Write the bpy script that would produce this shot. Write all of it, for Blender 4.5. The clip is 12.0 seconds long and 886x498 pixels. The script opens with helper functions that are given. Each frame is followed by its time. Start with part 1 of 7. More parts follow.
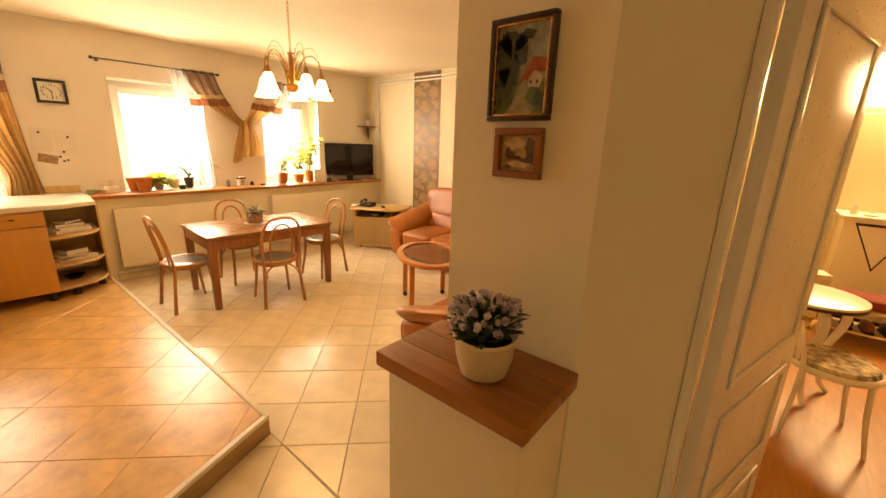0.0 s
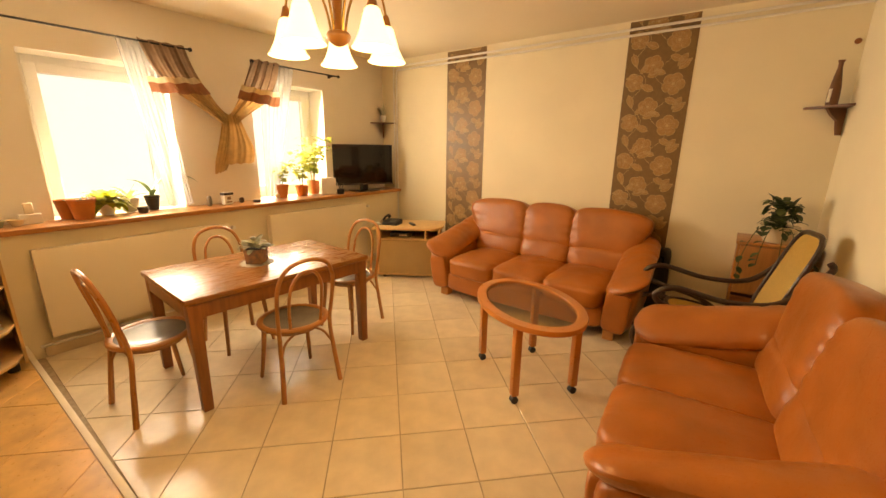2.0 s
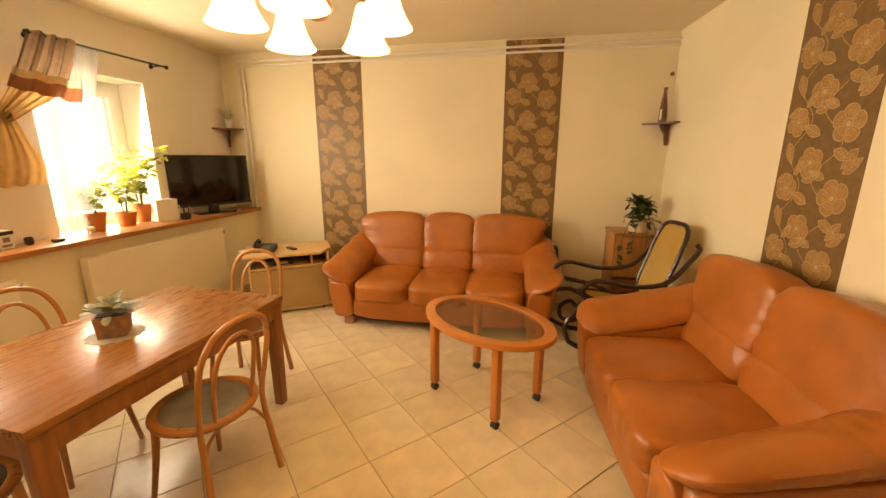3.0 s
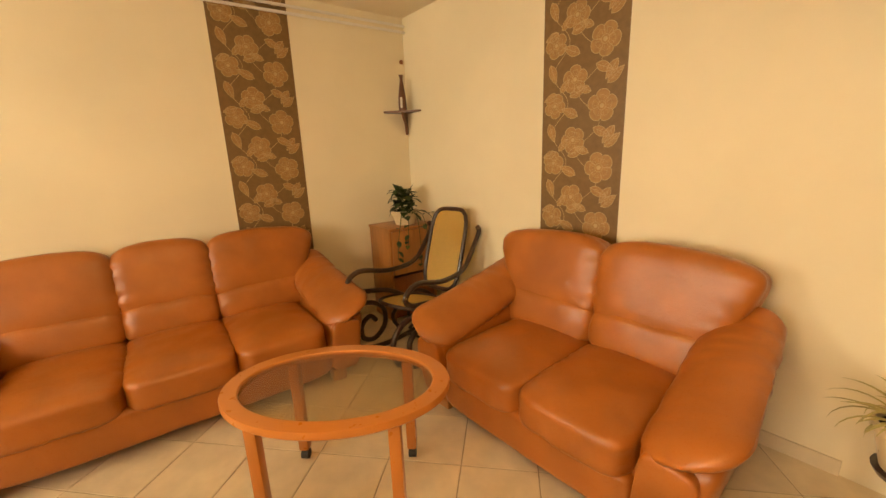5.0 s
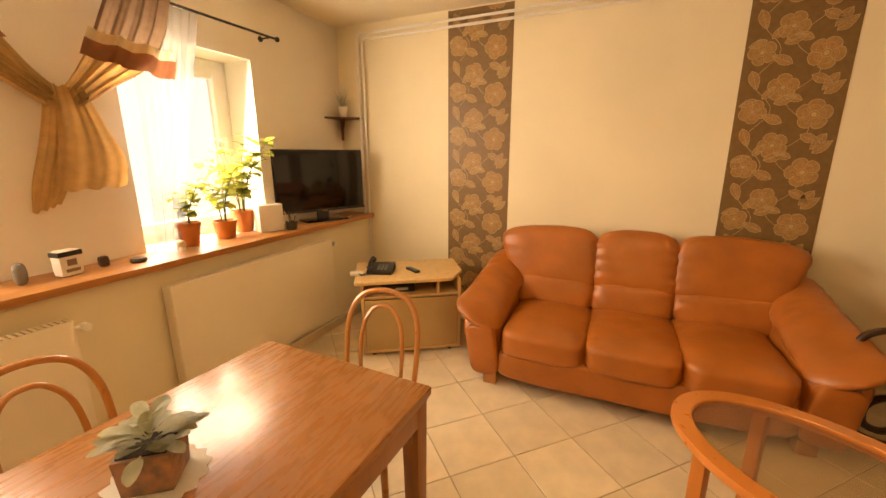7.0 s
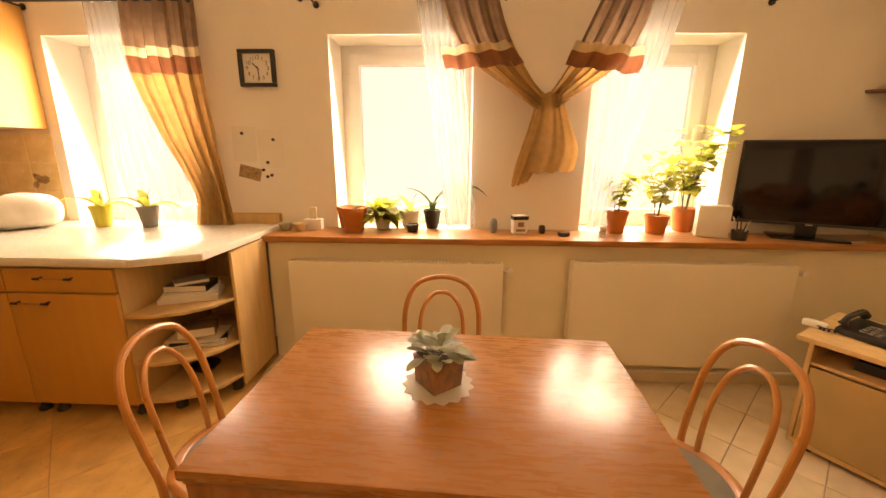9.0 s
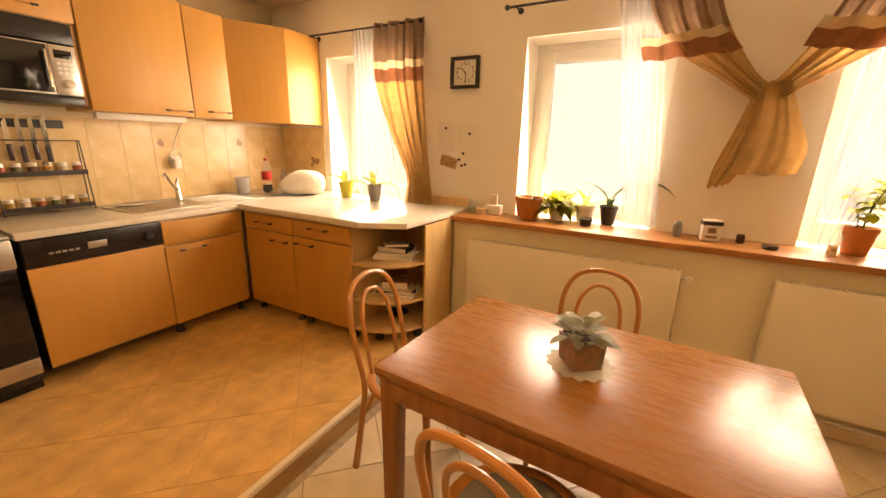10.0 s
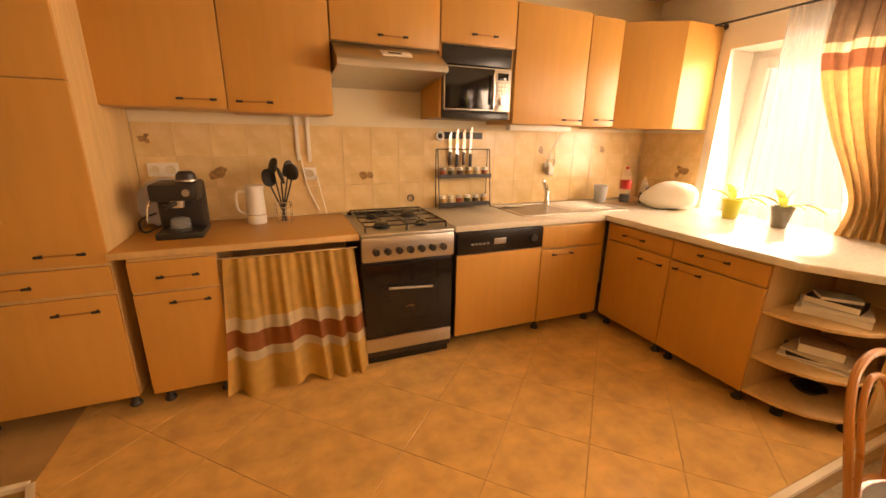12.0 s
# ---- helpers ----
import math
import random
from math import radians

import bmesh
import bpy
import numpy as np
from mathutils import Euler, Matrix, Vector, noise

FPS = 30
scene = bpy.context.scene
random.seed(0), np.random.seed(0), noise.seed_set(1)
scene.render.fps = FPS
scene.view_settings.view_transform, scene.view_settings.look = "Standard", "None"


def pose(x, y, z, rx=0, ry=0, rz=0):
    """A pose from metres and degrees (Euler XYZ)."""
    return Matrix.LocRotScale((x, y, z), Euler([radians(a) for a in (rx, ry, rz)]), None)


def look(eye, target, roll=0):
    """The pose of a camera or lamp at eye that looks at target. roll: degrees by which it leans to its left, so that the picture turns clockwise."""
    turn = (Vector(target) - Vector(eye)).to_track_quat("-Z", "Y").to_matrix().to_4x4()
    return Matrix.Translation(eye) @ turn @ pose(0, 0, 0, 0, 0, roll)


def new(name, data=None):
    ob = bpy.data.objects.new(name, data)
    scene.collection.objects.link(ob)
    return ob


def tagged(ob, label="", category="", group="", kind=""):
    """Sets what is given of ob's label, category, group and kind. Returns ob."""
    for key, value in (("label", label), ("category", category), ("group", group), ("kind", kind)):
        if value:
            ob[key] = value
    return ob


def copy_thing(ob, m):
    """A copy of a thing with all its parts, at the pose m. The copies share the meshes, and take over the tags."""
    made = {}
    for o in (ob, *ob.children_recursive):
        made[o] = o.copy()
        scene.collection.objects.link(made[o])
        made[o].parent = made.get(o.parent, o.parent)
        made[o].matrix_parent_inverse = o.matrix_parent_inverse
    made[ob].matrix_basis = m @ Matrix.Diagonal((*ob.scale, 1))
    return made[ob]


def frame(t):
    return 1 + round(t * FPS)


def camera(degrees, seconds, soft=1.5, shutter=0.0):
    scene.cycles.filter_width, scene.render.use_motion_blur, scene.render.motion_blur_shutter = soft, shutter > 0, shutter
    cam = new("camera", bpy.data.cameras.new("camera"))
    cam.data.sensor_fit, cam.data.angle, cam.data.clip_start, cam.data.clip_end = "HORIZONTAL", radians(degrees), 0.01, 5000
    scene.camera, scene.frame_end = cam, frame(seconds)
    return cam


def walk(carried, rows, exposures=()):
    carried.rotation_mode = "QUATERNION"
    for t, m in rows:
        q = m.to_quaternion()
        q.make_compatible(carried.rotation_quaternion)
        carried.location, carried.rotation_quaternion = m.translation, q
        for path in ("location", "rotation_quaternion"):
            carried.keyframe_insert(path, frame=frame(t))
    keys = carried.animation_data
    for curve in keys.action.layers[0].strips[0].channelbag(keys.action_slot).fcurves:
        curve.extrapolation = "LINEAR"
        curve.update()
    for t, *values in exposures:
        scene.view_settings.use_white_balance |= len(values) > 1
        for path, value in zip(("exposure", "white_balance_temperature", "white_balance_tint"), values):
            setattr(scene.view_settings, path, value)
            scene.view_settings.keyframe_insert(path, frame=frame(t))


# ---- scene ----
cam = camera(97.2, 12.0)
PATH = [
    (0, (0.3, -0.216, 1.614), (-0.94, 1.265, 1.096), 1.9),
    (0.5, (-0.014, -0.058, 1.612), (-1.355, 1.332, 1.094), 1.8),
    (1, (-0.388, 0.173, 1.577), (-1.755, 1.538, 1.06), 1.5),
    (1.5, (-0.792, 0.2, 1.556), (-2.176, 1.55, 1.041), 1.5),
    (2, (-1.239, 0.283, 1.549), (-2.394, 1.836, 1.046), 0.7),
    (2.5, (-1.641, 0.291, 1.592), (-2.449, 2.05, 1.092), 0.4),
    (3, (-2.079, 0.247, 1.55), (-2.441, 2.161, 1.096), 0.1),
    (3.5, (-2.317, 0.451, 1.501), (-2.166, 2.397, 1.064), -0.8),
    (3.7, (-2.446, 0.496, 1.462), (-2.031, 2.407, 1.042), -1.6),
    (5.3, (-2.72, 1.239, 1.459), (-1.573, 2.809, 0.99), -2.0),
    (5.5, (-2.704, 1.277, 1.462), (-1.748, 2.973, 1.003), -1.9),
    (6, (-2.677, 1.304, 1.48), (-2.384, 3.229, 1.025), -1.0),
    (6.5, (-2.742, 1.25, 1.469), (-3.064, 3.175, 1.031), -0.3),
    (7, (-2.945, 1.185, 1.52), (-3.719, 2.969, 1.056), -0.2),
    (7.5, (-3.105, 1.078, 1.572), (-4.263, 2.632, 1.076), 0.0),
    (9.3, (-2.689, 1.796, 1.474), (-4.601, 1.483, 0.978), 1.0),
    (9.5, (-2.645, 1.808, 1.491), (-4.528, 1.374, 0.975), 1.4),
    (10, (-2.581, 1.823, 1.495), (-4.274, 0.899, 0.966), 1.4),
    (10.5, (-2.526, 1.739, 1.502), (-4.017, 0.517, 0.969), 1.2),
    (11, (-2.453, 1.634, 1.497), (-3.749, 0.205, 0.969), 1.0),
    (11.5, (-2.336, 1.484, 1.501), (-3.464, -0.081, 0.974), 0.8),
    (12, (-2.231, 1.193, 1.542), (-2.96, -0.584, 0.985), 0.9),
]
walk(cam, [(t, look(eye, target, roll)) for t, eye, target, roll in PATH], [(0.0, -0.32, 9500, 18), (0.5, -0.46, 9300, 13), (2.5, -0.64, 9700, 16), (3.5, -0.54, 8800, 11), (5.5, -0.64, 9100, 13), (6.5, -0.57, 9400, 18), (7.0, -0.65, 9500, 20), (7.5, -0.75, 9800, 22), (9.5, -0.83, 9800, 25), (11.0, -0.76, 9000, 18), (11.5, -0.72, 9000, 16), (12.0, -0.76, 10300, 30)])

# ---- world and light ----
world = bpy.data.worlds.new("world")
scene.world = world
world.use_nodes = True
sky = world.node_tree.nodes.new("ShaderNodeTexSky")
sky.sky_type, sky.sun_disc, sky.sun_elevation, sky.sun_rotation = "NISHITA", False, radians(40), radians(250)
world.node_tree.links.new(sky.outputs[0], world.node_tree.nodes["Background"].inputs[0])
world.node_tree.nodes["Background"].inputs[1].default_value = 0.12


def window_light(y, z, w, h, watts):
    lamp = bpy.data.lights.new("window_daylight", "AREA")
    lamp.shape, lamp.size, lamp.size_y, lamp.energy, lamp.color = "RECTANGLE", w, h, watts, (1.0, 0.95, 0.86)
    ob = new("window_daylight", lamp)
    ob.matrix_world = look((-5.62, y, z), (-4.6, y, z - 0.25))
    return ob


window_light(-0.54, 1.62, 0.78, 1.05, 76)
window_light(1.34, 1.62, 0.80, 1.05, 95)
window_light(3.0, 1.62, 0.78, 1.05, 95)


# ---- tools ----
def thing(name, x, y, z, rz=0, label="", category="", group=""):
    ob = new(name)
    ob.empty_display_size = 0.1
    ob.matrix_world = pose(x, y, z, 0, 0, rz)
    return tagged(ob, label, category, group)


def finish(bm, name, material, smooth=True):
    me = bpy.data.meshes.new(name)
    bmesh.ops.recalc_face_normals(bm, faces=bm.faces)
    bm.to_mesh(me)
    bm.free()
    me.materials.append(material)
    if smooth:
        for p in me.polygons:
            p.use_smooth = True
        me.set_sharp_from_angle(angle=radians(35))
    return me


def part(name, bm, material, parent, label=""):
    ob = new(name, finish(bm, name, material))
    ob.parent = parent
    return tagged(ob, label)


def lone(name, bm, material, label, category, group="", kind=""):
    return tagged(new(name, finish(bm, name, material)), label, category, group, kind)


def box(x0, x1, y0, y1, z0, z1, bevel=0.0, bm=None, seg=2):
    b = bmesh.new()
    bmesh.ops.create_cube(b, size=1)
    for v in b.verts:
        v.co = Vector((x0 + (v.co.x + 0.5) * (x1 - x0), y0 + (v.co.y + 0.5) * (y1 - y0), z0 + (v.co.z + 0.5) * (z1 - z0)))
    if bevel > 0:
        bmesh.ops.bevel(b, geom=b.edges[:], offset=bevel, segments=seg, affect="EDGES", profile=0.6)
    return merge(bm, b)


def merge(bm, b, m=None):
    if m is not None:
        b.transform(m)
    if bm is None:
        return b
    tmp = bpy.data.meshes.new("tmp")
    b.to_mesh(tmp)
    b.free()
    bm.from_mesh(tmp)
    bpy.data.meshes.remove(tmp)
    return bm


def prism(points, z0, z1, bevel=0.0, bm=None):
    """A polygon in plan, raised from z0 to z1."""
    b = bmesh.new()
    low = [b.verts.new((x, y, z0)) for x, y in points]
    high = [b.verts.new((x, y, z1)) for x, y in points]
    n = len(points)
    b.faces.new(low[::-1])
    b.faces.new(high)
    for i in range(n):
        b.faces.new((low[i], low[(i + 1) % n], high[(i + 1) % n], high[i]))
    if bevel > 0:
        bmesh.ops.bevel(b, geom=b.edges[:], offset=bevel, segments=2, affect="EDGES", profile=0.6)
    return merge(bm, b)


def tube(points, r, seg=10, bm=None, closed=False, flat=1.0):
    """A round bar swept along points; r is one radius or one for each point."""
    pts = [Vector(p) for p in points]
    n = len(pts)
    rs = [r] * n if isinstance(r, (int, float)) else list(r)
    b = bmesh.new()
    rings, up = [], None
    for i, p in enumerate(pts):
        a = pts[(i - 1) % n] if closed or i > 0 else p
        c = pts[(i + 1) % n] if closed or i < n - 1 else p
        d = (c - a).normalized()
        if up is None:
            up = Vector((0, 0, 1)) if abs(d.z) < 0.9 else Vector((1, 0, 0))
        up = (up - d * up.dot(d)).normalized()
        side = d.cross(up)
        rings.append([b.verts.new(p + (up * math.sin(k * math.tau / seg) * flat + side * math.cos(k * math.tau / seg)) * rs[i]) for k in range(seg)])
    for i in range(n if closed else n - 1):
        s, e = rings[i], rings[(i + 1) % n]
        for k in range(seg):
            b.faces.new((s[k], s[(k + 1) % seg], e[(k + 1) % seg], e[k]))
    if not closed:
        b.faces.new(rings[0][::-1])
        b.faces.new(rings[-1])
    return merge(bm, b)


def spline(points, per=6, closed=False):
    """Catmull-Rom points through the given ones."""
    p = [Vector(q) for q in points]
    n, out = len(p), []
    for i in range(n if closed else n - 1):
        a = p[(i - 1) % n] if closed or i > 0 else p[0]
        b, c = p[i], p[(i + 1) % n]
        d = p[(i + 2) % n] if closed or i + 2 < n else p[-1]
        for k in range(per):
            t = k / per
            out.append(0.5 * (2 * b + (c - a) * t + (2 * a - 5 * b + 4 * c - d) * t * t + (3 * b - a - 3 * c + d) * t ** 3))
    if not closed:
        out.append(p[-1])
    return out


def lathe(profile, seg=24, bm=None, at=(0, 0, 0)):
    """Rings of (radius, height) turned round the z axis."""
    b = bmesh.new()
    rings = []
    for r, z in profile:
        if r < 1e-5:
            rings.append([b.verts.new((at[0], at[1], at[2] + z))])
        else:
            rings.append([b.verts.new((at[0] + r * math.cos(k * math.tau / seg), at[1] + r * math.sin(k * math.tau / seg), at[2] + z)) for k in range(seg)])
    for s, e in zip(rings, rings[1:]):
        for k in range(seg):
            q = [s[k % len(s)], s[(k + 1) % len(s)], e[(k + 1) % len(e)], e[k % len(e)]]
            q = list(dict.fromkeys(q))
            if len(q) > 2:
                b.faces.new(q)
    return merge(bm, b)


def soft(x0, x1, y0, y1, z0, z1, p=5.0, n=10, puff=0.0, crease=0.0, bm=None, seed=0.0, seam=0.0):
    """A stuffed block with round edges and slight creases."""
    b = bmesh.new()
    bmesh.ops.create_cube(b, size=2)
    bmesh.ops.subdivide_edges(b, edges=b.edges[:], cuts=n, use_grid_fill=True)
    c, h = Vector(((x0 + x1) / 2, (y0 + y1) / 2, (z0 + z1) / 2)), Vector(((x1 - x0) / 2, (y1 - y0) / 2, (z1 - z0) / 2))
    for v in b.verts:
        q = v.co.copy()
        k = (abs(q.x) ** p + abs(q.y) ** p + abs(q.z) ** p) ** (-1 / p)
        q *= k
        w = Vector((q.x * h.x, q.y * h.y, q.z * h.z))
        if puff:
            w.z += puff * (1 - q.x * q.x) * (1 - q.y * q.y) * (1 if q.z > 0 else 0)
        if seam:
            w.y += seam * abs(q.x) ** 5 * math.sin(w.z * 75 + 4 * noise.noise(w * 6 + Vector((seed, 0, 0)))) * (1 if q.y < 0 else 0)
            w.z += seam * abs(q.x) ** 5 * math.sin(w.y * 70 + 4 * noise.noise(w * 6 + Vector((seed, 0, 0)))) * (1 if q.z > 0 else 0)
        if crease:
            f = noise.noise(Vector((w.x * 9 + seed, w.y * 9, w.z * 5 + seed)))
            g = noise.noise(Vector((w.x * 28 + seed, w.y * 28, w.z * 10)))
            w += w.normalized() * crease * (f + 0.5 * g)
        v.co = c + w
    return merge(bm, b)


# ---- materials ----
def mat(name, colour, rough=0.5, var=0.10, scale=6.0, bump=0.05, bscale=80.0, metal=0.0, coat=0.0, stretch=(1, 1, 1), second=None, piece=0.0, glow=None, clear=0.0, thin=0.0, creased=0.0):
    m = bpy.data.materials.new(name)
    m.use_nodes = True
    nt = m.node_tree
    n, l = nt.nodes, nt.links
    b = n["Principled BSDF"]
    b.inputs["Roughness"].default_value, b.inputs["Metallic"].default_value = rough, metal
    b.inputs["Coat Weight"].default_value, b.inputs["Coat Roughness"].default_value = coat, 0.12
    co, mp, big, fine = n.new("ShaderNodeTexCoord"), n.new("ShaderNodeMapping"), n.new("ShaderNodeTexNoise"), n.new("ShaderNodeTexNoise")
    mp.inputs["Scale"].default_value = stretch
    big.inputs["Scale"].default_value, big.inputs["Detail"].default_value = scale, 5
    fine.inputs["Scale"].default_value, fine.inputs["Detail"].default_value = bscale, 3
    l.new(co.outputs["Object"], mp.inputs["Vector"])
    l.new(mp.outputs[0], big.inputs["Vector"])
    l.new(mp.outputs[0], fine.inputs["Vector"])
    ramp = n.new("ShaderNodeValToRGB")
    dark = second or tuple(c * (1 - var) for c in colour)
    ramp.color_ramp.elements[0].position, ramp.color_ramp.elements[1].position = 0.32, 0.68
    ramp.color_ramp.elements[0].color = (*dark, 1)
    ramp.color_ramp.elements[1].color = (*[min(1, c * (1 + var * 0.6)) for c in colour], 1)
    l.new(big.outputs["Fac"], ramp.inputs[0])
    last = ramp.outputs[0]
    if piece:
        info, hsv, rng = n.new("ShaderNodeObjectInfo"), n.new("ShaderNodeHueSaturation"), n.new("ShaderNodeMapRange")
        rng.inputs["To Min"].default_value, rng.inputs["To Max"].default_value = 1 - piece, 1 + piece
        l.new(info.outputs["Random"], rng.inputs["Value"])
        l.new(rng.outputs[0], hsv.inputs["Value"])
        l.new(last, hsv.inputs["Color"])
        last = hsv.outputs[0]
    l.new(last, b.inputs["Base Color"])
    if bump:
        bp = n.new("ShaderNodeBump")
        bp.inputs["Strength"].default_value, bp.inputs["Distance"].default_value = bump, 0.01
        l.new(fine.outputs["Fac"], bp.inputs["Height"])
        l.new(bp.outputs[0], b.inputs["Normal"])
    rr = n.new("ShaderNodeMapRange")
    rr.inputs["To Min"].default_value, rr.inputs["To Max"].default_value = max(0.02, rough - 0.08), min(1, rough + 0.08)
    l.new(fine.outputs["Fac"], rr.inputs["Value"])
    l.new(rr.outputs[0], b.inputs["Roughness"])
    if glow:
        b.inputs["Emission Color"].default_value, b.inputs["Emission Strength"].default_value = (*glow[0], 1), glow[1]
    if thin:
        tl, mx = n.new("ShaderNodeBsdfTranslucent"), n.new("ShaderNodeMixShader")
        mx.inputs[0].default_value = thin
        l.new(last, tl.inputs[0])
        l.new(b.outputs[0], mx.inputs[1])
        l.new(tl.outputs[0], mx.inputs[2])
        l.new(mx.outputs[0], n["Material Output"].inputs[0])
    if creased:
        wr, b2 = n.new("ShaderNodeTexNoise"), n.new("ShaderNodeBump")
        wr.inputs["Scale"].default_value, wr.inputs["Detail"].default_value, wr.inputs["Distortion"].default_value = 13, 4, 1.6
        b2.inputs["Strength"].default_value, b2.inputs["Distance"].default_value = creased, 0.03
        l.new(mp.outputs[0], wr.inputs["Vector"])
        l.new(wr.outputs["Fac"], b2.inputs["Height"])
        l.new(bp.outputs[0], b2.inputs["Normal"])
        l.new(b2.outputs[0], b.inputs["Normal"])
    if clear:
        b.inputs["Transmission Weight"].default_value = clear
        b.inputs["IOR"].default_value = 1.45
    return m


